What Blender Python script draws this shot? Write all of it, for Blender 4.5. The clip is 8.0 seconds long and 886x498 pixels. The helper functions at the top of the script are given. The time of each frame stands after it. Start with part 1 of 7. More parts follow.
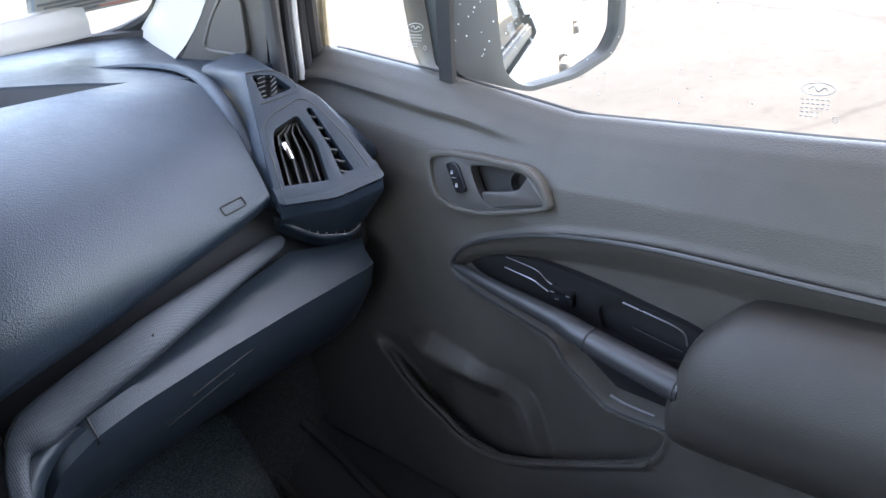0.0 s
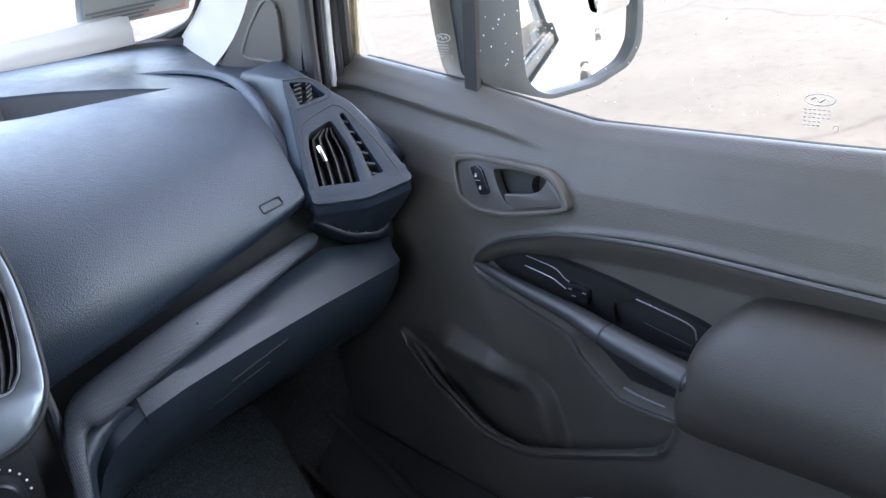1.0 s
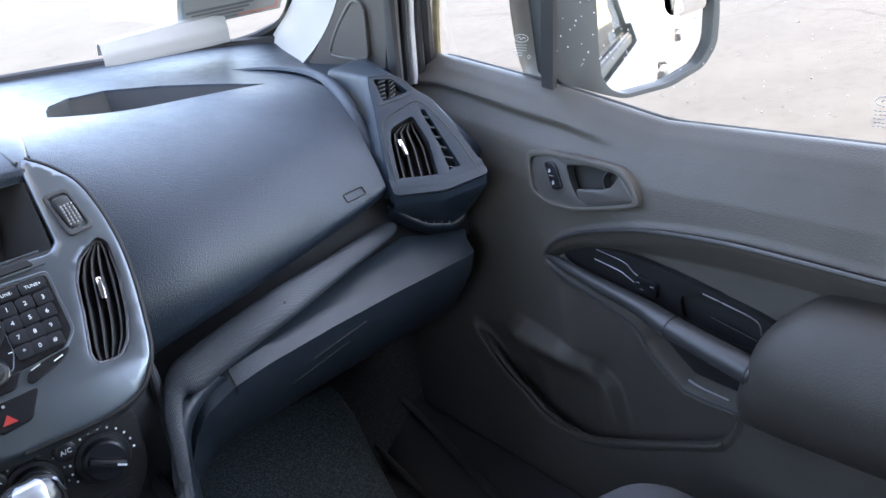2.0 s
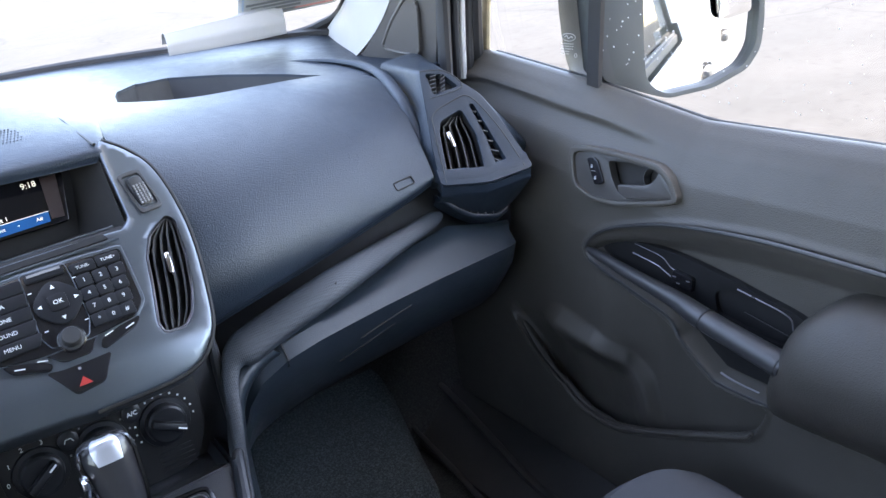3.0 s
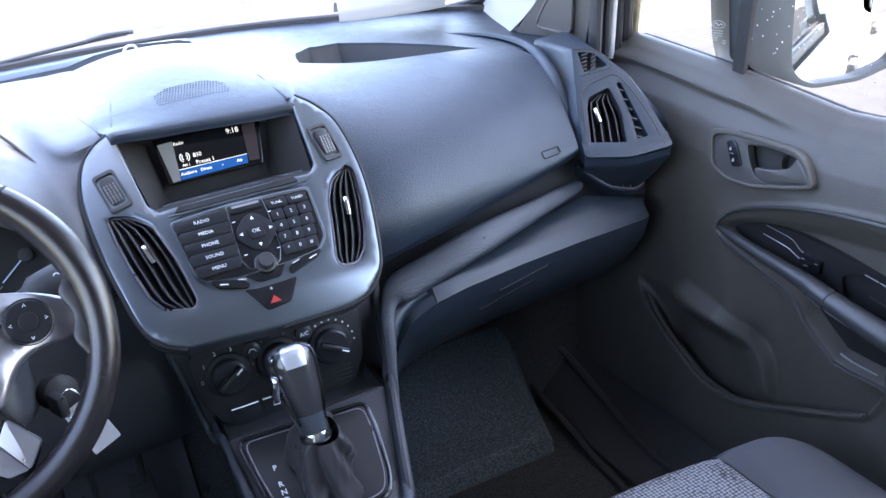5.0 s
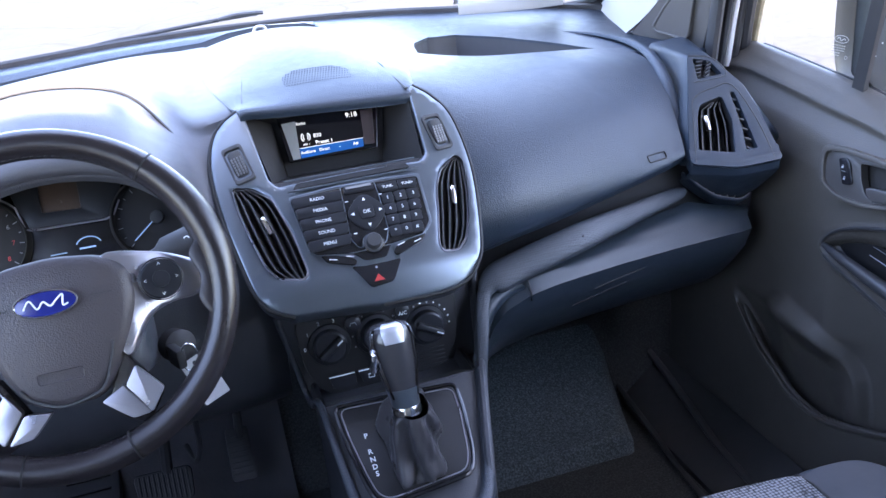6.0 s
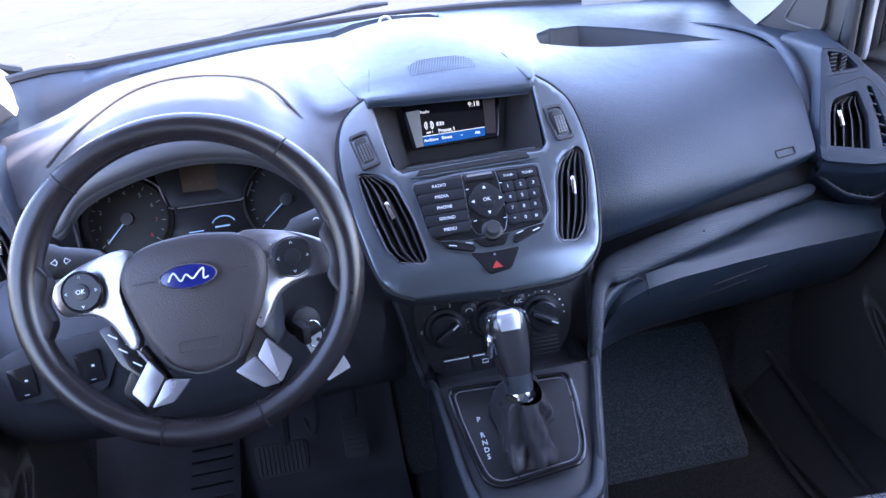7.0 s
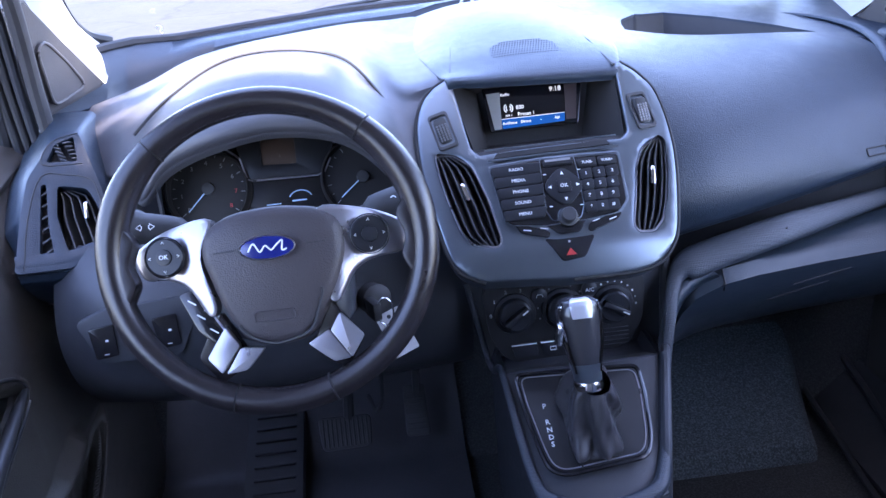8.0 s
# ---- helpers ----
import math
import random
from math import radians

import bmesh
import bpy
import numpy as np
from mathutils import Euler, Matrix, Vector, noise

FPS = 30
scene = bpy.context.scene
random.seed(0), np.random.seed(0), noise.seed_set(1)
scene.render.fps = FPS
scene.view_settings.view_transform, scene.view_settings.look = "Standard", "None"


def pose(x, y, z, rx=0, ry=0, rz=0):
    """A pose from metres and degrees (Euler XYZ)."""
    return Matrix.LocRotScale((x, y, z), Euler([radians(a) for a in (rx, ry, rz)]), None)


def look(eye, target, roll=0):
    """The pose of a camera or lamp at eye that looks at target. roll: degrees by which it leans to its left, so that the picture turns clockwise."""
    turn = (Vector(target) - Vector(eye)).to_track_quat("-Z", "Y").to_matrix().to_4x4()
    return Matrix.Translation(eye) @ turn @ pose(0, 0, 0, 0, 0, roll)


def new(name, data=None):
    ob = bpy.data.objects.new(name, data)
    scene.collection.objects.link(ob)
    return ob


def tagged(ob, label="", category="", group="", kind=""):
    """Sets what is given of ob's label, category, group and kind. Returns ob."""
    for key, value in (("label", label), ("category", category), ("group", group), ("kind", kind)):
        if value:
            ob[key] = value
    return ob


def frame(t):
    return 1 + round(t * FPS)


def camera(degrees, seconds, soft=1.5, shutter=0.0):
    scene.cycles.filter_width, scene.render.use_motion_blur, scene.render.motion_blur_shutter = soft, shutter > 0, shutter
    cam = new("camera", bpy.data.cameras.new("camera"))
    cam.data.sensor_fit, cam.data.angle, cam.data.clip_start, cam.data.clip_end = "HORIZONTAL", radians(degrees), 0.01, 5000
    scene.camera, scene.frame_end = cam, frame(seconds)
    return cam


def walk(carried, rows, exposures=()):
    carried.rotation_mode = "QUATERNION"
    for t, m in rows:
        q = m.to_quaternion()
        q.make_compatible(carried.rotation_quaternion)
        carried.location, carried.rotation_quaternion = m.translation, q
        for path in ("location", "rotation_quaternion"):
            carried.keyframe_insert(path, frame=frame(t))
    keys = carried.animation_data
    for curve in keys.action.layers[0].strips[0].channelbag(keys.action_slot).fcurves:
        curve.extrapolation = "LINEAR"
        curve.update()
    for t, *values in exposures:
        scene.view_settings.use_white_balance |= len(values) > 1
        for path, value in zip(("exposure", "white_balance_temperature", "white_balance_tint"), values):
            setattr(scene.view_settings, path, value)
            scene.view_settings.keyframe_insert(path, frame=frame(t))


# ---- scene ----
cam = camera(54.96, 8.0)


def head(x, y, z, yaw, pitch, roll):
    return pose(x, y, z, 0, 0, yaw) @ pose(0, 0, 0, 90 + pitch) @ pose(0, 0, 0, 0, 0, roll)


PATH = [
    (0, head(0.0501, -0.3707, 1.3561, -40.133, -23.576, -9.795)),
    (0.5, head(0.0282, -0.3906, 1.3667, -39.423, -23.249, -9.807)),
    (1, head(0.0060, -0.4148, 1.3756, -38.688, -23.069, -9.749)),
    (1.5, head(-0.0144, -0.4354, 1.3784, -37.202, -22.826, -9.638)),
    (2, head(-0.0291, -0.4551, 1.3862, -33.497, -22.309, -10.146)),
    (3.5, head(-0.0880, -0.5112, 1.4054, -29.327, -22.354, -9.008)),
    (4, head(-0.1118, -0.5335, 1.4105, -26.458, -22.469, -9.133)),
    (5.5, head(-0.1778, -0.5828, 1.4395, -20.067, -22.911, -6.444)),
    (6, head(-0.1829, -0.5995, 1.4472, -15.733, -22.821, -5.575)),
    (6.5, head(-0.1936, -0.6065, 1.4473, -10.777, -22.526, -6.416)),
    (7, head(-0.2003, -0.6130, 1.4501, -7.869, -22.597, -6.633)),
    (7.5, head(-0.2078, -0.6145, 1.4503, -5.332, -22.739, -6.359)),
    (8, head(-0.2124, -0.6093, 1.4487, -3.098, -23.217, -5.622)),
]
SKY_STRENGTH, SUN_STRENGTH = 0.15, 2.4
EXPOSURES = [(0.0, 4.23, 8350, 17), (2.0, 3.97, 8000, 17), (4.0, 4.18, 7600, 19), (6.0, 4.22, 6900, 24), (8.0, 4.00, 6150, 31)]
walk(cam, PATH, EXPOSURES)

# ---- daylight ----
SUN_DIR = Vector((0.30, -0.30, 1.0)).normalized()      # from the van towards the sun
world = bpy.data.worlds.new("sky")
scene.world = world
world.use_nodes = True
wn = world.node_tree.nodes
wl = world.node_tree.links
sky = wn.new("ShaderNodeTexSky")
sky.sky_type = "NISHITA"
sky.sun_disc = False
sky.sun_elevation = math.asin(SUN_DIR.z)
sky.sun_rotation = math.atan2(SUN_DIR.x, SUN_DIR.y)
wl.new(sky.outputs[0], wn["Background"].inputs[0])
wn["Background"].inputs[1].default_value = SKY_STRENGTH
sun_lamp = bpy.data.lights.new("sun", "SUN")
sun_lamp.energy, sun_lamp.angle, sun_lamp.color = SUN_STRENGTH, radians(0.6), (1.0, 0.95, 0.87)
sun = new("sun", sun_lamp)
sun.matrix_world = look(SUN_DIR * 20, (0, 0, 0))


from mathutils.bvhtree import BVHTree
from mathutils.geometry import delaunay_2d_cdt

# ---- materials ----
def material(name, color, rough=0.5, metal=0.0, grain=0.0, grain_scale=900.0, mottle=0.15, mottle_scale=6.0,
             rough_var=0.08, coat=0.0, emit=0.0, alpha_glass=False, voronoi=False, spec=0.5):
    """A procedural surface: colour mottled at a broad scale, gloss broken up, fine relief."""
    m = bpy.data.materials.new(name)
    m.use_nodes = True
    n, l = m.node_tree.nodes, m.node_tree.links
    b = n["Principled BSDF"]
    b.inputs["Metallic"].default_value = metal
    b.inputs["Coat Weight"].default_value = coat
    b.inputs["Specular IOR Level"].default_value = spec
    co = n.new("ShaderNodeTexCoord")
    big = n.new("ShaderNodeTexNoise")
    big.inputs["Scale"].default_value, big.inputs["Detail"].default_value = mottle_scale, 5.0
    l.new(co.outputs["Object"], big.inputs["Vector"])
    ramp = n.new("ShaderNodeValToRGB")
    lo, hi = 1 - mottle, 1 + mottle
    ramp.color_ramp.elements[0].position, ramp.color_ramp.elements[1].position = 0.3, 0.7
    ramp.color_ramp.elements[0].color = (*[c * lo for c in color], 1)
    ramp.color_ramp.elements[1].color = (*[min(1, c * hi) for c in color], 1)
    l.new(big.outputs["Fac"], ramp.inputs[0])
    l.new(ramp.outputs[0], b.inputs["Base Color"])
    fine = n.new("ShaderNodeTexNoise")
    fine.inputs["Scale"].default_value, fine.inputs["Detail"].default_value = mottle_scale * 9, 3.0
    l.new(co.outputs["Object"], fine.inputs["Vector"])
    mr = n.new("ShaderNodeMapRange")
    mr.inputs["To Min"].default_value, mr.inputs["To Max"].default_value = max(0.02, rough - rough_var), min(1, rough + rough_var)
    l.new(fine.outputs["Fac"], mr.inputs["Value"])
    l.new(mr.outputs["Result"], b.inputs["Roughness"])
    if grain > 0:
        g = n.new("ShaderNodeTexVoronoi" if voronoi else "ShaderNodeTexNoise")
        g.inputs["Scale"].default_value = grain_scale
        l.new(co.outputs["Object"], g.inputs["Vector"])
        bump = n.new("ShaderNodeBump")
        bump.inputs["Strength"].default_value, bump.inputs["Distance"].default_value = grain, 0.001
        l.new(g.outputs[0], bump.inputs["Height"])
        l.new(bump.outputs[0], b.inputs["Normal"])
    if emit:
        b.inputs["Emission Color"].default_value = (*color, 1)
        b.inputs["Emission Strength"].default_value = emit
    return m


def pattern_material(name, dark, light, scale, rough, stretch=(1, 1, 1), strength=0.5, scatter=0.25):
    """A woven or pricked surface: small raised cells of two tones."""
    m = material(name, dark, rough)
    n, l = m.node_tree.nodes, m.node_tree.links
    b = n["Principled BSDF"]
    co = n.new("ShaderNodeTexCoord")
    mp = n.new("ShaderNodeMapping")
    mp.inputs["Scale"].default_value = stretch
    v = n.new("ShaderNodeTexVoronoi")
    v.inputs["Scale"].default_value, v.inputs["Randomness"].default_value = scale, scatter
    l.new(co.outputs["Object"], mp.inputs[0])
    l.new(mp.outputs[0], v.inputs["Vector"])
    ramp = n.new("ShaderNodeValToRGB")
    ramp.color_ramp.elements[0].color, ramp.color_ramp.elements[1].color = (*light, 1), (*dark, 1)
    ramp.color_ramp.elements[0].position, ramp.color_ramp.elements[1].position = 0.25, 0.6
    l.new(v.outputs["Distance"], ramp.inputs[0])
    l.new(ramp.outputs[0], b.inputs["Base Color"])
    bump = n.new("ShaderNodeBump")
    bump.invert = True
    bump.inputs["Strength"].default_value, bump.inputs["Distance"].default_value = strength, 0.0015
    l.new(v.outputs["Distance"], bump.inputs["Height"])
    l.new(bump.outputs[0], b.inputs["Normal"])
    return m


def glass_material(name, tint=(0.93, 0.96, 0.95)):
    """Clear pane: it lets light through and mirrors a little more at a slant."""
    m = bpy.data.materials.new(name)
    m.use_nodes = True
    n, l = m.node_tree.nodes, m.node_tree.links
    n.remove(n["Principled BSDF"])
    tr, gl, mix, lw = n.new("ShaderNodeBsdfTransparent"), n.new("ShaderNodeBsdfGlossy"), n.new("ShaderNodeMixShader"), n.new("ShaderNodeLayerWeight")
    tr.inputs[0].default_value = (*tint, 1)
    gl.inputs["Roughness"].default_value = 0.02
    lw.inputs[0].default_value = 0.5
    power, scale = n.new("ShaderNodeMath"), n.new("ShaderNodeMath")
    power.operation, scale.operation = "POWER", "MULTIPLY_ADD"
    power.inputs[1].default_value = 4.0
    scale.inputs[1].default_value, scale.inputs[2].default_value = 0.5, 0.03
    l.new(lw.outputs["Facing"], power.inputs[0])
    l.new(power.outputs[0], scale.inputs[0])
    l.new(scale.outputs[0], mix.inputs[0])
    l.new(tr.outputs[0], mix.inputs[1])
    l.new(gl.outputs[0], mix.inputs[2])
    l.new(mix.outputs[0], n["Material Output"].inputs[0])
    return m


def carpet_material(name, dark, light):
    """Short looped pile: a dark ground with paler specks of fibre."""
    m = material(name, dark, 0.95, grain=1.0, grain_scale=420)
    n, l = m.node_tree.nodes, m.node_tree.links
    b = n["Principled BSDF"]
    co = n.new("ShaderNodeTexCoord")
    f = n.new("ShaderNodeTexNoise")
    f.inputs["Scale"].default_value, f.inputs["Detail"].default_value, f.inputs["Roughness"].default_value = 260.0, 4.0, 0.75
    l.new(co.outputs["Object"], f.inputs["Vector"])
    ramp = n.new("ShaderNodeValToRGB")
    ramp.color_ramp.elements[0].position, ramp.color_ramp.elements[1].position = 0.44, 0.68
    ramp.color_ramp.elements[0].color, ramp.color_ramp.elements[1].color = (*dark, 1), (*light, 1)
    l.new(f.outputs["Fac"], ramp.inputs[0])
    l.new(ramp.outputs[0], b.inputs["Base Color"])
    return m


M_PAD = material("soft_charcoal_plastic", (0.015, 0.024, 0.036), 0.38, grain=0.42, grain_scale=620, mottle=0.14, voronoi=True, spec=0.43)
M_HOOD = material("binnacle_plastic", (0.066, 0.067, 0.075), 0.44, grain=0.35, grain_scale=700, mottle=0.08, voronoi=True)
M_DASHLOW = material("hard_charcoal_plastic", (0.034, 0.036, 0.041), 0.45, grain=0.3, grain_scale=800, mottle=0.12, voronoi=True)
M_DOOR = material("door_charcoal_plastic", (0.074, 0.067, 0.059), 0.42, spec=0.38, grain=0.35, grain_scale=640, mottle=0.14, voronoi=True)
M_HANDLE = material("handle_plastic", (0.062, 0.058, 0.056), 0.33, grain=0.1, mottle=0.10)
# near-black puts the hollow's shade into its colour
M_CUP = material("handle_hollow_shade", (0.010, 0.009, 0.009), 0.6, mottle=0.10)
M_DOORTRIM = material("satin_black_trim", (0.036, 0.036, 0.038), 0.34, grain=0.1, mottle=0.12)
M_LID = material("dark_lid_plastic", (0.020, 0.030, 0.040), 0.36, grain=0.3, grain_scale=800, mottle=0.12, voronoi=True)
M_REAR = material("fill_grey_partition", (0.18, 0.175, 0.165), 0.7, mottle=0.1)
M_ARMREST = material("armrest_vinyl", (0.041, 0.036, 0.031), 0.50, grain=0.3, grain_scale=600, mottle=0.12, voronoi=True)
M_BEZEL = material("gunmetal_paint", (0.150, 0.174, 0.198), 0.30, metal=0.75, mottle=0.06, rough_var=0.03)
M_SATIN = material("satin_silver_paint", (0.36, 0.35, 0.38), 0.30, metal=0.75, mottle=0.05)
# lighter grey paints a highlight along the vent outlet's lip
M_LIPGLINT = material("lip_glint_grey", (0.16, 0.15, 0.15), 0.35, mottle=0.05)
M_STUD = material("dull_silver_stud", (0.20, 0.20, 0.21), 0.35, metal=0.6, mottle=0.05)
M_CAP = material("brushed_silver_cap", (0.62, 0.63, 0.68), 0.34, metal=0.55, mottle=0.05)
M_KNOB = material("dark_knob_lacquer", (0.034, 0.033, 0.036), 0.20, coat=0.3, mottle=0.08, rough_var=0.04)
M_CHROME = material("chrome", (0.80, 0.80, 0.82), 0.10, metal=1.0, mottle=0.03, rough_var=0.04)
M_LEATHER = material("black_leather", (0.017, 0.014, 0.015), 0.25, grain=0.12, grain_scale=1500, mottle=0.10, mottle_scale=8, voronoi=True, rough_var=0.03, spec=0.6)
M_HUB = material("airbag_cover_vinyl", (0.044, 0.037, 0.039), 0.46, grain=0.35, grain_scale=620, mottle=0.10, voronoi=True)
M_GLOSS = material("gloss_black_plastic", (0.012, 0.012, 0.014), 0.16, mottle=0.1, rough_var=0.05)
M_BLACK = material("matt_black_plastic", (0.030, 0.030, 0.031), 0.55, grain=0.2, mottle=0.15)
M_RUBBER = material("black_rubber", (0.038, 0.038, 0.040), 0.62, grain=0.25, grain_scale=300, mottle=0.25)
M_KEY = material("button_plastic", (0.013, 0.014, 0.017), 0.36, mottle=0.1, spec=0.35)
# for black parts; also paints shade into the screen recess and dash underside
M_CAVE = material("dull_black_and_shade", (0.018, 0.017, 0.017), 0.6, mottle=0.15, spec=0.3)
M_GATE = material("satin_black_panel", (0.016, 0.016, 0.017), 0.40, mottle=0.12, spec=0.28)
M_CASE = material("grey_mirror_case", (0.046, 0.050, 0.052), 0.5, grain=0.3, grain_scale=700, mottle=0.12)
M_BOOT = material("boot_leather", (0.046, 0.043, 0.045), 0.30, grain=0.25, grain_scale=700, mottle=0.15, voronoi=True)
M_MARK = material("white_print", (0.80, 0.82, 0.82), 0.5, mottle=0.04)
M_GREYMARK = material("grey_print", (0.22, 0.22, 0.23), 0.5, mottle=0.05)
M_PALEMARK = material("pale_grey_print", (0.48, 0.49, 0.50), 0.5, mottle=0.05)
M_ETCH = material("etched_print", (0.33, 0.33, 0.34), 0.5, mottle=0.05)
M_RED = material("red_print", (0.40, 0.03, 0.025), 0.45, mottle=0.05)
M_PALEBLUE = material("pale_blue_print", (0.36, 0.44, 0.56), 0.5, mottle=0.1)
# red paled so that its overexposure is in the colour
M_PALERED = material("overexposed_red_print", (0.70, 0.30, 0.27), 0.5, mottle=0.1)
M_PILLAR = material("light_grey_pillar_trim", (0.40, 0.385, 0.37), 0.62, grain=0.25, grain_scale=600, mottle=0.05)
M_HEADLINER = material("headliner_cloth", (0.66, 0.65, 0.62), 0.9, grain=0.4, grain_scale=300, mottle=0.06)
# light painted into carpet: brighter for the toe board, darker for the floor
M_LITCARPET = carpet_material("lit_carpet", (0.028, 0.039, 0.044), (0.13, 0.165, 0.178))
M_SHADECARPET = carpet_material("shaded_carpet", (0.020, 0.022, 0.022), (0.065, 0.070, 0.070))
M_MAT = material("rubber_mat", (0.062, 0.061, 0.066), 0.45, grain=0.4, grain_scale=180, mottle=0.25)
M_CLOTH = pattern_material("ribbed_seat_cloth", (0.030, 0.032, 0.036), (0.26, 0.27, 0.29), 190, 0.9, (1, 1.0, 1), 1.0)
M_BOLSTER = material("plain_seat_cloth", (0.060, 0.064, 0.072), 0.92, grain=0.6, grain_scale=900, mottle=0.10)
M_STRIP = pattern_material("pricked_trim", (0.034, 0.042, 0.052), (0.016, 0.019, 0.024), 430, 0.42, strength=0.40, scatter=0.18)
M_SAIL = material("brown_grey_sail_plastic", (0.088, 0.082, 0.078), 0.5, grain=0.3, grain_scale=700, mottle=0.10, voronoi=True)
M_PAPER = material("white_paper", (0.52, 0.51, 0.50), 0.75, grain=0.1, mottle=0.04)
M_WHITE = material("white_car_paint", (0.78, 0.78, 0.77), 0.25, coat=0.6, mottle=0.03)
M_TAN = material("weathered_seal", (0.42, 0.34, 0.22), 0.6, mottle=0.25, mottle_scale=40)
M_SCREEN = material("dark_screen", (0.006, 0.006, 0.008), 0.12, mottle=0.05)
M_BLUE = material("blue_screen_bar", (0.004, 0.055, 0.18), 0.2, emit=0.06, mottle=0.05)
M_SCREENTEXT = material("lit_screen_print", (0.80, 0.82, 0.76), 0.3, emit=0.05, mottle=0.02)
M_BADGE = material("blue_badge", (0.008, 0.016, 0.15), 0.18, coat=0.5, mottle=0.05)
M_LCD = material("brown_lcd", (0.085, 0.060, 0.048), 0.25, mottle=0.1)
M_NEEDLE = material("pale_blue_needle", (0.35, 0.55, 0.80), 0.4, emit=0.015, mottle=0.03)
M_GLASS = glass_material("clear_glass")
# tint added to cut the light from the driver's side
M_DIMGLASS = glass_material("light_cutting_glass", (0.80, 0.81, 0.80))
M_MIRROR = material("mirror_silver", (0.90, 0.91, 0.92), 0.015, metal=1.0, mottle=0.01, rough_var=0.01)
M_LEAF = material("olive_leaf", (0.075, 0.095, 0.030), 0.55, mottle=0.35, mottle_scale=3.0)
M_BARK = material("grey_bark", (0.13, 0.105, 0.085), 0.9, grain=0.8, grain_scale=30, mottle=0.3, mottle_scale=8)
# near-black paints in the dark depth of vents, slots and pockets
M_HOLESHADE = material("hole_shade_black", (0.006, 0.006, 0.007), 0.7, mottle=0.1)


# ---- shapes ----
def thing(name, label, category, at=(0, 0, 0), group="", kind=""):
    ob = new(name)
    ob.empty_display_size = 0.05
    ob.matrix_world = pose(*at)
    WORLD[ob] = ob.matrix_world.copy()
    return tagged(ob, label, category, group, kind)


WORLD = {}


def put(name, bm, mat, parent, label="", at=None, smooth=35, kind=""):
    """A part whose mesh is given in world coordinates (or in the frame at) under a thing or another part."""
    bmesh.ops.recalc_face_normals(bm, faces=bm.faces)
    m = Matrix() if at is None else at
    me = bpy.data.meshes.new(name)
    bm.to_mesh(me)
    bm.free()
    me.materials.append(mat)
    if smooth:
        me.shade_smooth()
        me.set_sharp_from_angle(angle=radians(smooth))
    ob = new(name, me)
    if parent is not None:
        ob.parent = parent
        ob.matrix_basis = WORLD[parent].inverted() @ m
    else:
        ob.matrix_basis = m
    WORLD[ob] = m.copy()
    return tagged(ob, label, kind=kind)


def plane_frame(origin, normal):
    """A frame lying on a tilted face: x along it, level; y up along it; z out of it."""
    n = Vector(normal).normalized()
    u = Vector((-n.y, n.x, 0)).normalized()
    v = n.cross(u)
    return Matrix.Translation(origin) @ Matrix((u, v, n)).transposed().to_4x4()


def curve2(points, per=6, closed=True):
    """A smooth line through a few points (any dimension)."""
    p = [Vector(q) for q in points]
    k = len(p)
    out = []
    for i in range(k if closed else k - 1):
        if closed:
            a, b, c, d = p[(i - 1) % k], p[i], p[(i + 1) % k], p[(i + 2) % k]
        else:
            a, b, c, d = p[max(i - 1, 0)], p[i], p[i + 1], p[min(i + 2, k - 1)]
        for j in range(per):
            t = j / per
            out.append(0.5 * (2 * b + (c - a) * t + (2 * a - 5 * b + 4 * c - d) * t * t + (3 * b - a - 3 * c + d) * t ** 3))
    if not closed:
        out.append(p[-1])
    return out


def rounded(points, r, n=4):
    """A polygon with its corners rounded by r."""
    p = [Vector(q) for q in points]
    out = []
    for i, b in enumerate(p):
        a, c = p[i - 1], p[(i + 1) % len(p)]
        da, dc = (a - b), (c - b)
        ra = min(r, da.length * 0.45)
        rc = min(r, dc.length * 0.45)
        s, e = b + da.normalized() * ra, b + dc.normalized() * rc
        for j in range(n + 1):
            t = j / n
            out.append(s * (1 - t) ** 2 + 2 * b * t * (1 - t) + e * t * t)
    return out


def plate(outline, depth, holes=(), bevel=0.0, top=0.0, dome=None):
    """A sheet of that outline in its own plane, its face at z = top, depth thick, with holes through it."""
    bm = bmesh.new()
    edges = []
    for loop in (outline, *holes):
        vs = [bm.verts.new((q[0], q[1], top)) for q in loop]
        edges += [bm.edges.new((vs[i - 1], vs[i])) for i in range(len(vs))]
    if holes:
        bmesh.ops.triangle_fill(bm, edges=edges, use_beauty=True, use_dissolve=False, normal=(0, 0, 1))
    else:
        bmesh.ops.contextual_create(bm, geom=edges)
    rim = [e for e in bm.edges if len(e.link_faces) == 1]
    ret = bmesh.ops.extrude_face_region(bm, geom=list(bm.faces))
    low = [v for v in ret["geom"] if isinstance(v, bmesh.types.BMVert)]
    bmesh.ops.translate(bm, verts=low, vec=(0, 0, -depth))
    if bevel:
        lowset = set(low)
        rim = [e for e in bm.edges if e.verts[0] not in lowset and e.verts[1] not in lowset and any(abs(f.normal.z) < 0.5 or any(v in lowset for v in f.verts) for f in e.link_faces)]
        bmesh.ops.bevel(bm, geom=rim, offset=bevel, segments=2, affect="EDGES", profile=0.6, clamp_overlap=True)
    if dome:
        for v in bm.verts:
            v.co.z += dome(v.co.x, v.co.y)
    return bm


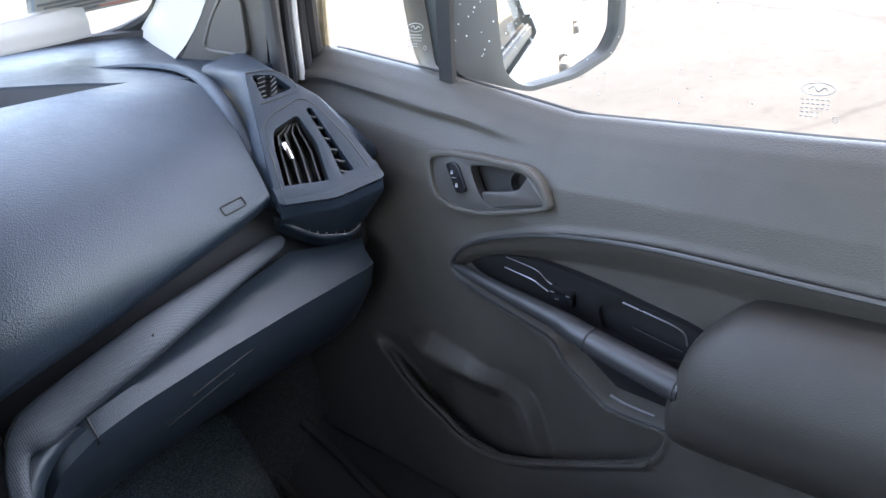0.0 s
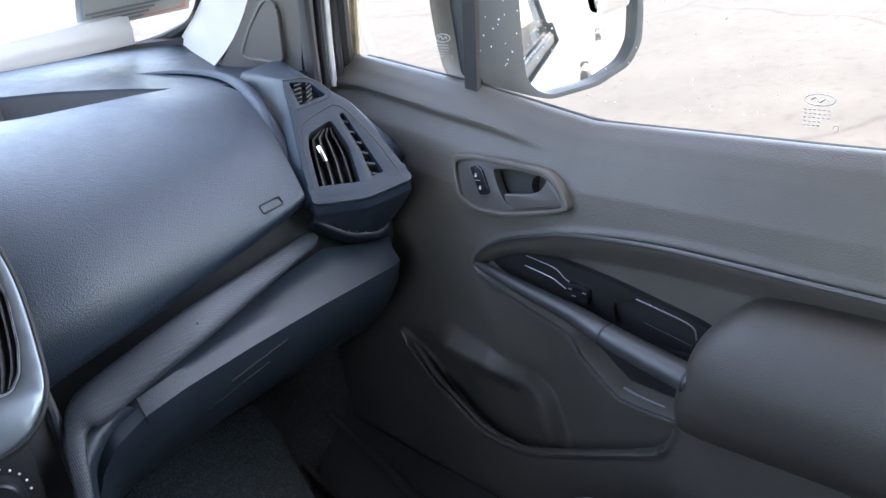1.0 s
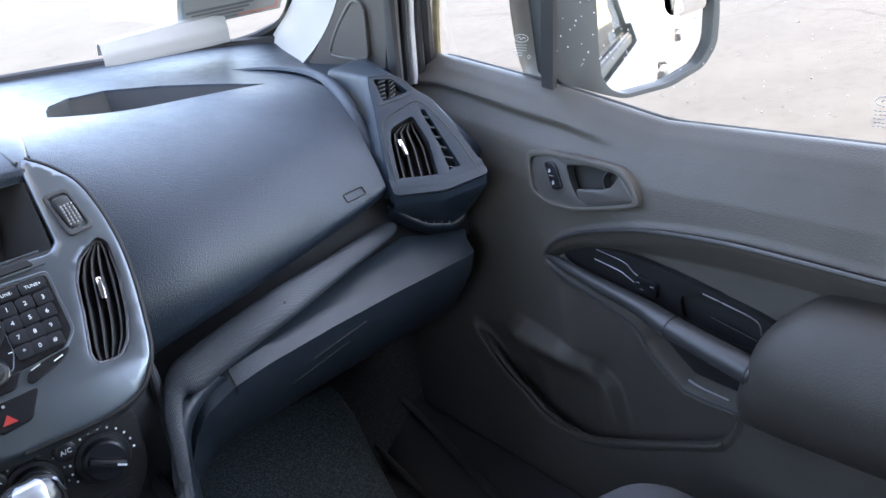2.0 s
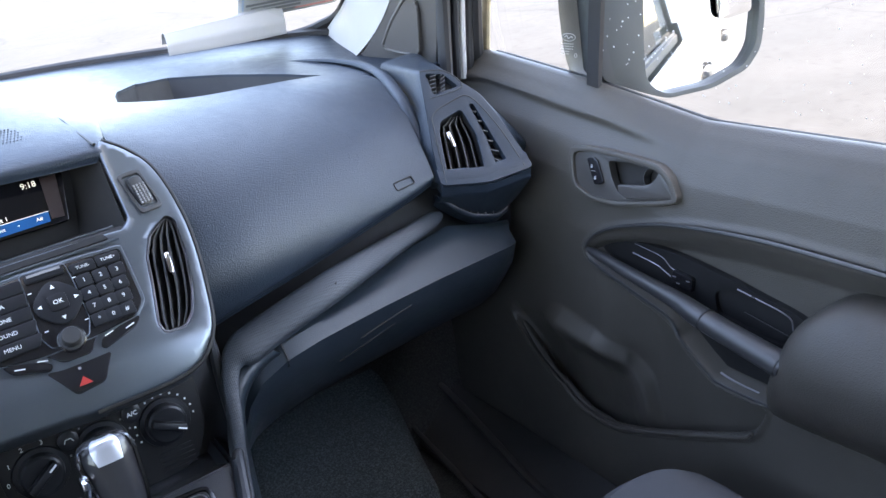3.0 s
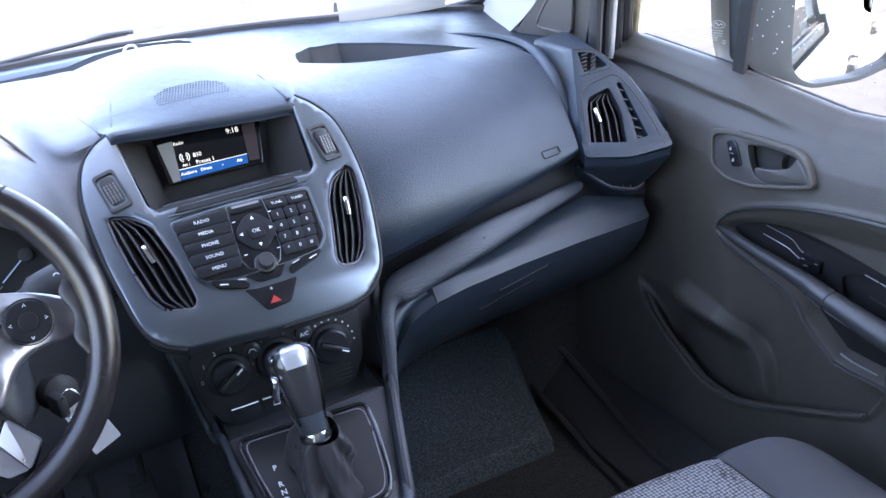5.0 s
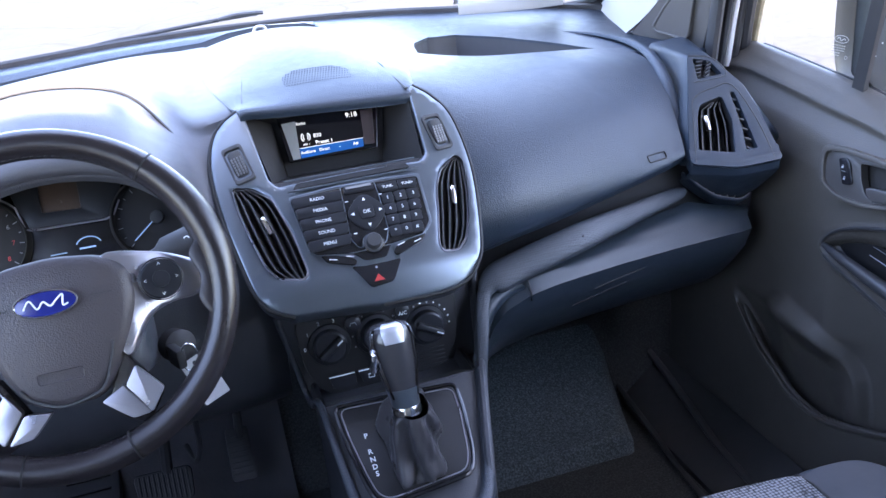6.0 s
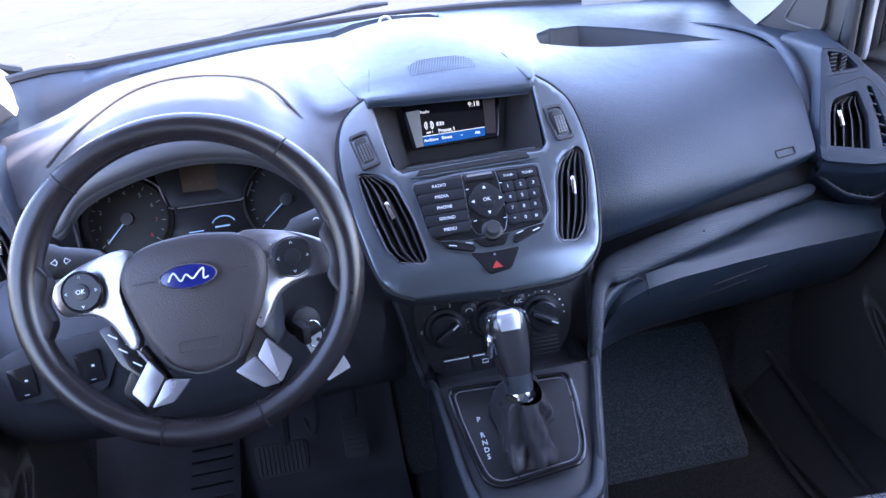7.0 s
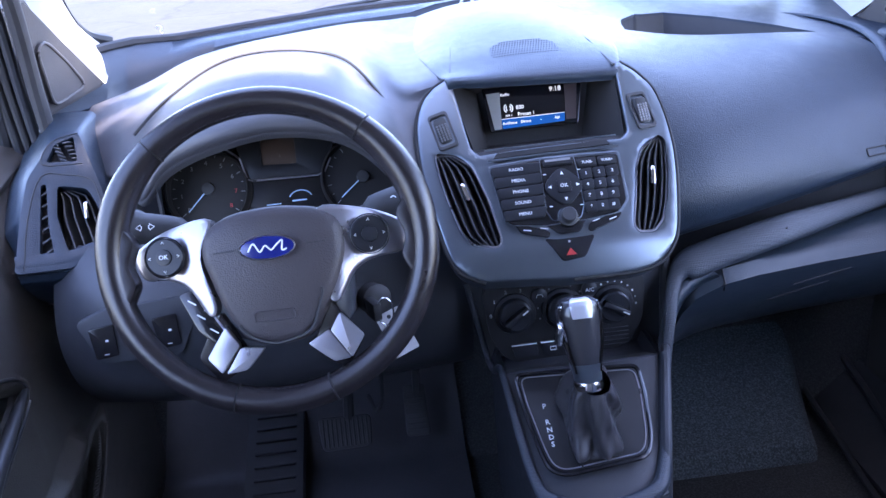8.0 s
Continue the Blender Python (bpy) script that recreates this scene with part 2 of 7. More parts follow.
def even(loop, pitch):
    """A closed line with points at even steps along it."""
    p = [Vector(q[:2]) for q in loop]
    p.append(p[0])
    d = np.cumsum([0.0] + [(b - a).length for a, b in zip(p, p[1:])])
    n = max(8, int(d[-1] / pitch))
    at = np.linspace(0, d[-1], n, endpoint=False)
    return [Vector((float(a), float(b))) for a, b in zip(np.interp(at, d, [q.x for q in p]), np.interp(at, d, [q.y for q in p]))]


def shell_plate(outline, holes, depth, rim, dome, pitch=0.008):
    """A finely meshed domed sheet of that outline, its edges rolled over by rim, with walls down to depth."""
    outline, holes = even(outline, 0.0035), [even(h, 0.0035) for h in holes]
    loops = [outline, *holes]
    pts, cons, band = [], [], []
    for lp in loops:
        k0, k = len(pts), len(lp)
        cons += [(k0 + i, k0 + (i + 1) % k) for i in range(k)]
        pts += lp

    def clear(q, gap):
        return all(abs(q.x - o.x) > gap or abs(q.y - o.y) > gap for o in pts)

    for lp in loops:
        k = len(lp)
        for i in range(k):
            t = (lp[(i + 1) % k] - lp[i - 1])
            if t.length < 1e-6:
                continue
            n = Vector((-t.y, t.x)).normalized()
            for d in (0.45 * rim, rim):
                for s in (-1, 1):
                    q = lp[i] + n * d * s
                    if inside(q, outline) > 0.9 * d and all(-inside(q, h) > 0.9 * d for h in holes) and clear(q, 0.0011):
                        pts.append(q)
    xs, ys = [q.x for q in loops[0]], [q.y for q in loops[0]]
    for a in np.arange(min(xs), max(xs), pitch):
        for b in np.arange(min(ys), max(ys), pitch):
            q = Vector((float(a), float(b)))
            if inside(q, outline) > 1.3 * rim and all(-inside(q, h) > 1.3 * rim for h in holes) and clear(q, 0.0026):
                pts.append(q)
    vs, _, tris, *_ = delaunay_2d_cdt(pts, cons, [], 0, 1e-5)
    bm = bmesh.new()
    verts = []
    for q in vs:
        d = min([inside(q, outline)] + [-inside(q, h) for h in holes])
        roll = rim * (1 - math.sqrt(max(0.0, 1 - (1 - min(1.0, max(0.0, d) / rim)) ** 2)))
        verts.append(bm.verts.new((q.x, q.y, dome(q.x, q.y) - roll)))
    for tri in tris:
        c = (vs[tri[0]] + vs[tri[1]] + vs[tri[2]]) / 3
        if inside(c, outline) > 0 and all(inside(c, h) < 0 for h in holes):
            bm.faces.new([verts[i] for i in tri])
    bmesh.ops.delete(bm, geom=[v for v in bm.verts if not v.link_faces], context="VERTS")
    edge = [e for e in bm.edges if len(e.link_faces) == 1]
    ret = bmesh.ops.extrude_edge_only(bm, edges=edge)
    bmesh.ops.translate(bm, verts=[v for v in ret["geom"] if isinstance(v, bmesh.types.BMVert)], vec=(0, 0, -depth))
    return bm


def box(sx, sy, sz, bevel=0.003, at=(0, 0, 0), seg=2):
    bm = bmesh.new()
    bmesh.ops.create_cube(bm, size=1)
    for v in bm.verts:
        v.co = Vector((v.co.x * sx + at[0], v.co.y * sy + at[1], v.co.z * sz + at[2]))
    if bevel:
        bmesh.ops.bevel(bm, geom=list(bm.edges), offset=min(bevel, 0.45 * min(sx, sy, sz)), segments=seg, affect="EDGES", profile=0.5)
    return bm


def join(*meshes):
    """Several bmeshes as one."""
    out = bmesh.new()
    for b in meshes:
        tmp = bpy.data.meshes.new("tmp")
        b.to_mesh(tmp)
        b.free()
        out.from_mesh(tmp)
        bpy.data.meshes.remove(tmp)
    return out


def moved(bm, m):
    bmesh.ops.transform(bm, matrix=m, verts=bm.verts)
    return bm


def tube(path, radius, sides=14, flat=1.0, closed=False, up=(0, 0, 1)):
    """A round or oval bar along a line; radius a number or one for each point."""
    p = [Vector(q) for q in path]
    k = len(p)
    bm = bmesh.new()
    rings = []
    for i in range(k):
        a = p[(i - 1) % k] if closed else p[max(i - 1, 0)]
        c = p[(i + 1) % k] if closed else p[min(i + 1, k - 1)]
        t = (c - a).normalized()
        s = t.cross(Vector(up)).normalized()
        w = s.cross(t)
        r = radius[i] if hasattr(radius, "__len__") else radius
        rings.append([bm.verts.new(p[i] + r * (math.cos(2 * math.pi * j / sides) * s + flat * math.sin(2 * math.pi * j / sides) * w)) for j in range(sides)])
    for i in range(k if closed else k - 1):
        a, b = rings[i], rings[(i + 1) % k]
        for j in range(sides):
            bm.faces.new((a[j], a[(j + 1) % sides], b[(j + 1) % sides], b[j]))
    if not closed:
        bm.faces.new(rings[0])
        bm.faces.new(rings[-1])
    return bm


def lathe(profile, sides=32, caps=True):
    """A turned shape about z from (radius, z) pairs."""
    bm = bmesh.new()
    rings = [[bm.verts.new((r * math.cos(2 * math.pi * j / sides), r * math.sin(2 * math.pi * j / sides), z)) for j in range(sides)] for r, z in profile]
    for a, b in zip(rings, rings[1:]):
        for j in range(sides):
            bm.faces.new((a[j], a[(j + 1) % sides], b[(j + 1) % sides], b[j]))
    if caps:
        bm.faces.new(rings[0])
        bm.faces.new(rings[-1])
    return bm


def grid(fn, us, vs, thick=0.0, inward=None):
    """A curved sheet: fn(u, v) gives its points; thick sheets get a second face offset along inward."""
    bm = bmesh.new()
    rows = [[bm.verts.new(fn(u, v)) for v in vs] for u in us]
    for a, b in zip(rows, rows[1:]):
        for j in range(len(vs) - 1):
            bm.faces.new((a[j], a[j + 1], b[j + 1], b[j]))
    if thick:
        w = Vector(inward) * thick
        ret = bmesh.ops.extrude_face_region(bm, geom=list(bm.faces))
        bmesh.ops.translate(bm, verts=[v for v in ret["geom"] if isinstance(v, bmesh.types.BMVert)], vec=w)
    return bm


def loft(sections, per_u=6, per_v=5, thick=0.0, inward=(0, 0, -1)):
    """A smooth skin over cross-sections that have equally many points."""
    secs = [curve2(s, per_v, closed=False) for s in sections]
    k = len(secs[0])
    lines = [curve2([s[j] for s in secs], per_u, closed=False) for j in range(k)]
    return grid(lambda u, v: lines[v][u], range(len(lines[0])), range(k), thick, inward)


def span(a, b, n):
    return [a + (b - a) * i / (n - 1) for i in range(n)]


def step(e0, e1, x):
    t = min(1.0, max(0.0, (x - e0) / (e1 - e0)))
    return t * t * (3 - 2 * t)


def along(x, xs, ys):
    return float(np.interp(x, xs, ys))


def inside(p, poly):
    """Signed distance of p to a closed outline: above 0 inside it."""
    best, odd = 1e9, False
    x, y = p
    for i in range(len(poly)):
        ax, ay = poly[i - 1][0], poly[i - 1][1]
        bx, by = poly[i][0], poly[i][1]
        dx, dy = bx - ax, by - ay
        t = max(0.0, min(1.0, ((x - ax) * dx + (y - ay) * dy) / (dx * dx + dy * dy + 1e-12)))
        best = min(best, (ax + t * dx - x) ** 2 + (ay + t * dy - y) ** 2)
        if (ay > y) != (by > y) and x < (bx - ax) * (y - ay) / (by - ay) + ax:
            odd = not odd
    return math.sqrt(best) if odd else -math.sqrt(best)


def inside_all(pts, poly):
    """inside() for many points at once."""
    pts = np.asarray(pts, float)
    best, odd = np.full(len(pts), 1e9), np.zeros(len(pts), bool)
    for i in range(len(poly)):
        ax, ay, bx, by = poly[i - 1][0], poly[i - 1][1], poly[i][0], poly[i][1]
        dx, dy = bx - ax, by - ay
        t = np.clip(((pts[:, 0] - ax) * dx + (pts[:, 1] - ay) * dy) / (dx * dx + dy * dy + 1e-12), 0, 1)
        best = np.minimum(best, (ax + t * dx - pts[:, 0]) ** 2 + (ay + t * dy - pts[:, 1]) ** 2)
        cross = (ay > pts[:, 1]) != (by > pts[:, 1])
        if dy:
            odd ^= cross & (pts[:, 0] < dx * (pts[:, 1] - ay) / dy + ax)
    return np.where(odd, np.sqrt(best), -np.sqrt(best))


def lettering(text, size, depth=0.0004, align="CENTER", bold=False):
    """Raised letters lying in the xy plane."""
    cu = bpy.data.curves.new("letters", "FONT")
    cu.body, cu.size, cu.extrude, cu.resolution_u = text, size, depth, 2
    cu.align_x, cu.align_y = align, "CENTER"
    if bold:
        cu.offset = size * 0.015
    tmp = bpy.data.objects.new("letters", cu)
    me = bpy.data.meshes.new_from_object(tmp)
    bm = bmesh.new()
    bm.from_mesh(me)
    bpy.data.objects.remove(tmp)
    bpy.data.meshes.remove(me)
    bpy.data.curves.remove(cu)
    return bm


# ---- ground and the van's shell ----
GROUND_Z = -0.05


def ground_material():
    m = material("worn_concrete", (0.0185, 0.018, 0.0176), 0.9, grain=0.5, grain_scale=60, mottle=0.22, mottle_scale=0.9)
    n, l = m.node_tree.nodes, m.node_tree.links
    b = n["Principled BSDF"]
    co = n.new("ShaderNodeTexCoord")
    cracks = n.new("ShaderNodeTexVoronoi")
    cracks.feature = "DISTANCE_TO_EDGE"
    cracks.inputs["Scale"].default_value = 0.35
    warp = n.new("ShaderNodeTexNoise")
    warp.inputs["Scale"].default_value = 1.6
    add = n.new("ShaderNodeVectorMath")
    add.operation = "MULTIPLY_ADD"
    add.inputs[1].default_value = (0.5, 0.5, 0.0)
    l.new(co.outputs["Object"], warp.inputs["Vector"])
    l.new(warp.outputs["Color"], add.inputs[0])
    l.new(co.outputs["Object"], add.inputs[2])
    l.new(add.outputs[0], cracks.inputs["Vector"])
    ramp = n.new("ShaderNodeValToRGB")
    ramp.color_ramp.elements[0].position, ramp.color_ramp.elements[1].position = 0.004, 0.014
    ramp.color_ramp.elements[0].color = (0.45, 0.43, 0.42, 1)
    ramp.color_ramp.elements[1].color = (1, 1, 1, 1)
    l.new(cracks.outputs["Distance"], ramp.inputs[0])
    spots = n.new("ShaderNodeTexNoise")
    spots.inputs["Scale"].default_value, spots.inputs["Detail"].default_value = 14.0, 6.0
    l.new(co.outputs["Object"], spots.inputs["Vector"])
    sr = n.new("ShaderNodeValToRGB")
    sr.color_ramp.elements[0].position, sr.color_ramp.elements[1].position = 0.30, 0.44
    sr.color_ramp.elements[0].color = (0.55, 0.52, 0.50, 1)
    sr.color_ramp.elements[1].color = (1, 1, 1, 1)
    l.new(spots.outputs["Fac"], sr.inputs[0])
    src = b.inputs["Base Color"].links[0].from_socket
    for fac in (ramp, sr):
        mul = n.new("ShaderNodeMix")
        mul.data_type, mul.blend_type = "RGBA", "MULTIPLY"
        mul.inputs["Factor"].default_value = 1.0
        l.new(src, mul.inputs["A"])
        l.new(fac.outputs[0], mul.inputs["B"])
        src = mul.outputs["Result"]
    l.new(src, b.inputs["Base Color"])
    return m


ground = put("ground", grid(lambda u, v: Vector((u, v, GROUND_Z)), [-600, -60, -12, 0, 12, 60, 600], [-600, -60, -12, 0, 12, 60, 600]), ground_material(), None)
tagged(ground, "pale worn concrete yard with fine cracks", "ground", kind="structure")


def glass_base(x):
    """Where the windscreen meets the dashboard: y and z."""
    a = abs(x)
    return 1.325 - 0.10 * (a / 0.4) ** 2 if a < 0.4 else along(a, [0.4, 0.6, 0.68, 0.74, 0.80], [1.225, 1.165, 1.115, 1.03, 0.92]), 1.213 - 0.028 * (a / 0.7) ** 2 + along(-x, [0, 0.2, 0.4, 0.6, 0.7, 0.8], [0.0, 0.006, 0.014, 0.020, 0.038, 0.045])


def shell():
    """The van's cab: floor, firewall, roof, pillars, rear wall."""
    floor = put("floor", join(box(1.70, 2.32, 0.03, 0.004, (0, -0.29, 0.365)), moved(box(1.70, 0.50, 0.03, 0.004), pose(0, 0.97, 0.500, 40, 0, 0))), M_SHADECARPET, None)
    tagged(floor, "looped carpet on the cab floor, coloured as in shade", "floor", kind="structure")
    wall = put("wall_front", box(1.70, 0.03, 0.62, 0.004, (0, 1.12, 0.80)), M_BLACK, None)
    tagged(wall, "matt black bulkhead under the dashboard", "wall", kind="structure")
    for s, side in ((-1, "left"), (1, "right")):
        w = put("wall_" + side, join(box(0.04, 0.66, 0.62, 0.01, (s * 0.845, 0.85, 0.67)), box(0.06, 2.6, 0.20, 0.01, (s * 0.83, -0.15, 0.42))), M_BLACK, None)
        tagged(w, "matt black kick panel and door sill", "wall", kind="structure")
    # unseen wall closes the cab; its grey is set to bounce fill light
    rear = put("wall_rear", box(1.62, 0.03, 1.5, 0.004, (0, -1.45, 1.08)), M_REAR, None)
    tagged(rear, "unseen partition behind the seats, grey set for bounce light", "wall", kind="structure")

    def roof_point(u, v):
        y = along(v, [0, 1], [0.375, -1.45])
        return Vector((u * along(v, [0, 0.3, 1], [0.58, 0.66, 0.68]), y, 1.80 - 0.05 * u * u - 0.10 * (1 - min(1, v * 4)) ** 2))
    roof = put("ceiling", grid(roof_point, span(-1, 1, 21), span(0, 1, 25), 0.03, (0, 0, 1)), M_HEADLINER, None)
    tagged(roof, "light grey cloth headliner", "ceiling", kind="structure")


shell()


def windscreen():
    t = thing("windscreen", "large clear raked windscreen with a dark edge band", "windscreen", (0, 1.3, 1.2))

    def at(u, v):
        x = u * (0.76 - 0.16 * v)
        y, z = glass_base(u * 0.76)
        top_y = 0.395 - 0.06 * u * u
        return Vector((x, y + (top_y - y) * v, z + (1.72 - z) * v + 0.05 * math.sin(math.pi * v)))
    p = put("pane", grid(at, span(-1, 1, 33), span(0, 1, 13)), M_GLASS, t)
    p.visible_shadow = False
    seal = [at(u, 0.0) + Vector((0, 0.004, -0.004)) for u in span(-1, 1, 41)]
    put("lower_seal", tube(seal, 0.014, 8, 0.8), M_CAVE, t, "black rubber seal")
    for s in (-1, 1):
        dx, dz = (0.0, 0.0) if s > 0 else (0.034, 0.030)
        side = [(s * (x + dx), y, z + dz) for x, y, z in (((0.640, 1.150, 1.184),) if s > 0 else ()) + ((0.690, 1.120, 1.194), (0.722, 1.06, 1.225), (0.724, 0.97, 1.32), (0.693, 0.77, 1.51), (0.652, 0.50, 1.722))]
        put("side_seal", tube(curve2(side, 6, False), 0.012, 8), M_CAVE, t, "black rubber seal")
    return t


windscreen()

# ---- dashboard ----
dash = thing("dashboard", "charcoal moulded plastic dashboard with soft grain", "dashboard", (0, 0.7, 0.9))


def section(x, *yz):
    return [(x, y, z) for y, z in yz]


PASSENGER = [
    section(0.135, (0.470, 0.956), (0.452, 0.975), (0.451, 1.032), (0.499, 1.104), (0.564, 1.169), (0.650, 1.199), (0.880, 1.206)),
    [(0.22, 0.47, 0.974), (0.22, 0.453, 0.99), (0.22, 0.456, 1.04), (0.22, 0.506, 1.103), (0.22, 0.585, 1.157), (0.22, 0.69, 1.187), (0.22, 0.80, 1.193)],
    [(0.307, 0.488, 0.982), (0.307, 0.471, 0.998), (0.307, 0.479, 1.041), (0.305, 0.526, 1.1), (0.303, 0.603, 1.148), (0.301, 0.685, 1.175), (0.3, 0.770, 1.183)],
    [(0.423, 0.517, 0.994), (0.423, 0.502, 1.008), (0.423, 0.515, 1.043), (0.417, 0.557, 1.095), (0.409, 0.623, 1.138), (0.402, 0.690, 1.166), (0.4, 0.760, 1.1765)],
    [(0.506, 0.537, 1.004), (0.506, 0.524, 1.017), (0.506, 0.541, 1.045), (0.497, 0.577, 1.092), (0.484, 0.636, 1.13), (0.474, 0.695, 1.160), (0.47, 0.762, 1.171)],
    [(0.552, 0.546, 1.013), (0.549, 0.534, 1.025), (0.554, 0.552, 1.045), (0.562, 0.587, 1.078), (0.575, 0.639, 1.115), (0.59, 0.713, 1.142), (0.58, 0.79, 1.156)],
]
put("upper_pad", loft(PASSENGER, 6, 6, 0.010, (0, 0.7, -0.7)), M_PAD, dash)
HUMP = [
    [(x * w, y, z) for w, y, z in (
        (0.110, 0.650, 1.190), (0.112, 0.600, 1.182), (0.1135, 0.557, 1.1800 - 0.006 * x), (0.1145, 0.5515, 1.1812 - 0.006 * x), (0.1165, 0.5535, 1.1935 - 0.005 * x), (0.126, 0.590, 1.207 - 0.008 * x * x),
        (0.138, 0.660, 1.221 - 0.016 * x * x), (0.150, 0.800, 1.236 - 0.030 * x * x), (0.150, 0.960, 1.240 - 0.034 * x * x), (0.150, 1.110, 1.228 - 0.026 * x * x))]
    for x in (-1, -0.66, -0.33, 0, 0.33, 0.66, 1)]
for end, s in ((0, -1), (-1, 1)):
    flank = [(q[0] + s * 0.006, q[1] + 0.003, q[2] - 0.012) for q in HUMP[end]]
    foot = [(q[0] + s * 0.012, q[1] + 0.006, q[2] - 0.060) for q in HUMP[end]]
    HUMP = [foot, flank, *HUMP] if s < 0 else [*HUMP, flank, foot]
put("centre_hood", loft(HUMP, 6, 5, 0.003, (0, 0.6, 0.3)), M_PAD, dash)
DRIVER = [
    section(-0.700, (0.690, 1.075), (0.684, 1.082), (0.700, 1.096), (0.722, 1.112), (0.750, 1.130), (0.790, 1.145), (0.860, 1.156)),
    section(-0.615, (0.630, 1.090), (0.622, 1.098), (0.640, 1.112), (0.664, 1.130), (0.700, 1.150), (0.770, 1.166), (0.900, 1.176)),
    section(-0.555, (0.520, 1.085), (0.510, 1.098), (0.530, 1.130), (0.575, 1.160), (0.645, 1.178), (0.760, 1.190), (0.960, 1.196)),
    section(-0.500, (0.480, 1.135), (0.468, 1.150), (0.480, 1.170), (0.530, 1.196), (0.615, 1.212), (0.750, 1.216), (1.020, 1.202)),
    section(-0.430, (0.455, 1.166), (0.446, 1.180), (0.458, 1.197), (0.520, 1.224), (0.612, 1.243), (0.740, 1.240), (1.060, 1.206)),
    section(-0.350, (0.450, 1.178), (0.441, 1.190), (0.453, 1.207), (0.515, 1.232), (0.612, 1.249), (0.740, 1.246), (1.080, 1.210)),
    section(-0.270, (0.450, 1.160), (0.441, 1.173), (0.453, 1.190), (0.515, 1.214), (0.612, 1.232), (0.740, 1.236), (1.090, 1.214)),
    section(-0.215, (0.455, 1.105), (0.446, 1.118), (0.458, 1.140), (0.515, 1.165), (0.605, 1.188), (0.740, 1.212), (1.090, 1.214)),
    section(-0.180, (0.480, 1.022), (0.468, 1.036), (0.474, 1.078), (0.516, 1.130), (0.566, 1.170), (0.640, 1.195), (1.090, 1.213)),
    section(-0.135, (0.490, 1.030), (0.476, 1.044), (0.484, 1.086), (0.522, 1.134), (0.564, 1.174), (0.630, 1.201), (1.090, 1.214)),
    section(-0.121, (0.496, 1.024), (0.482, 1.038), (0.490, 1.080), (0.528, 1.128), (0.570, 1.168), (0.636, 1.192), (1.090, 1.206)),
]
put("binnacle_hood", loft(DRIVER, 5, 6, 0.010, (0, 0.6, -0.8)), M_HOOD, dash)


def crest(x):
    """The upper pad's far edge, from which the shelf under the glass goes on."""
    xs = [-0.78, -0.70, -0.61, -0.555, -0.50, -0.43, -0.35, -0.135, -0.08, 0.0, 0.08, 0.135, 0.22, 0.30, 0.40, 0.49, 0.565, 0.66, 0.74, 0.80]
    ys = [0.80, 0.86, 0.90, 0.96, 1.02, 1.06, 1.08, 1.095, 1.105, 1.11, 1.10, 0.90, 0.80, 0.770, 0.760, 0.762, 0.766, 0.74, 0.76, 0.76]
    zs = [1.150, 1.156, 1.176, 1.196, 1.202, 1.206, 1.210, 1.210, 1.222, 1.228, 1.222, 1.204, 1.193, 1.183, 1.1765, 1.169, 1.157, 1.140, 1.138, 1.138]
    return along(x, xs, ys), along(x, xs, zs)


def shelf_point(x, k):
    y, z = crest(x)
    gy, gz = glass_base(x)
    wide = along(x, [0.212, 0.222, 0.24, 0.29, 0.35, 0.42, 0.47, 0.505, 0.525], [0.0, 0.07, 0.14, 0.24, 0.26, 0.19, 0.10, 0.025, 0.0])
    if x > 0.1:
        deep, far = 0.002 + 0.066 * min(1.0, wide / 0.04), y + 0.030 + wide
    else:
        deep, far = 0.026, max(gy - 0.10, y + 0.05)
    rows = [(y - 0.004, z - 0.002), (y + 0.006, z - 0.006), (y + 0.012, z - deep), (far - 0.012, z - deep), (far - 0.004, z - deep + 0.3 * (deep - 0.004)), (far, z - 0.004 + 0.06 * (gz - z)),
            (far + 0.45 * (gy - far), z + 0.30 * (gz - z)) if x > 0.1 else (far + 0.02, z + 0.45 * (gz - z)), (gy - 0.01, gz - 0.004), (gy + 0.03, gz - 0.03)]
    return Vector((x, *rows[k]))


# dark sheet added over the tray in place of its shade
put("tray_shade", grid(lambda x, k: shelf_point(x, k) + Vector((0, 0.001 if k < 3 else -0.0025, 0.0025 if k < 5 else -0.004)), span(0.220, 0.512, 48), [1, 2, 3, 4, 5], 0.001, (0, 0.5, -0.8)), M_RUBBER, dash, "dark sheet added for shade in the dashboard tray", smooth=50)
put("rear_shelf", grid(shelf_point, span(-0.80, 0.80, 321), range(9), 0.006, (0, 0, -1)), M_PAD, dash, smooth=50)
# seam lines of the binnacle hood
arch = curve2([(-0.560, 0.575, 1.166), (-0.510, 0.600, 1.206), (-0.430, 0.620, 1.2455), (-0.345, 0.625, 1.252), (-0.265, 0.620, 1.234), (-0.220, 0.590, 1.190), (-0.192, 0.545, 1.143), (-0.180, 0.500, 1.098)], 8, False)
put("hood_seam", tube(arch, 0.0022, 6), M_BLACK, dash, "thin dark joint line")


def hood_z(x, y):
    """Height of the centre hood's skin."""
    ys = [0.5535, 0.590, 0.660, 0.800, 0.960]
    w, top, drop = along(y, ys, [0.1165, 0.126, 0.138, 0.150, 0.150]), along(y, ys, [1.1935, 1.207, 1.221, 1.236, 1.240]), along(y, ys, [0.0, 0.008, 0.016, 0.030, 0.034])
    return top - drop * (x / w) ** 2


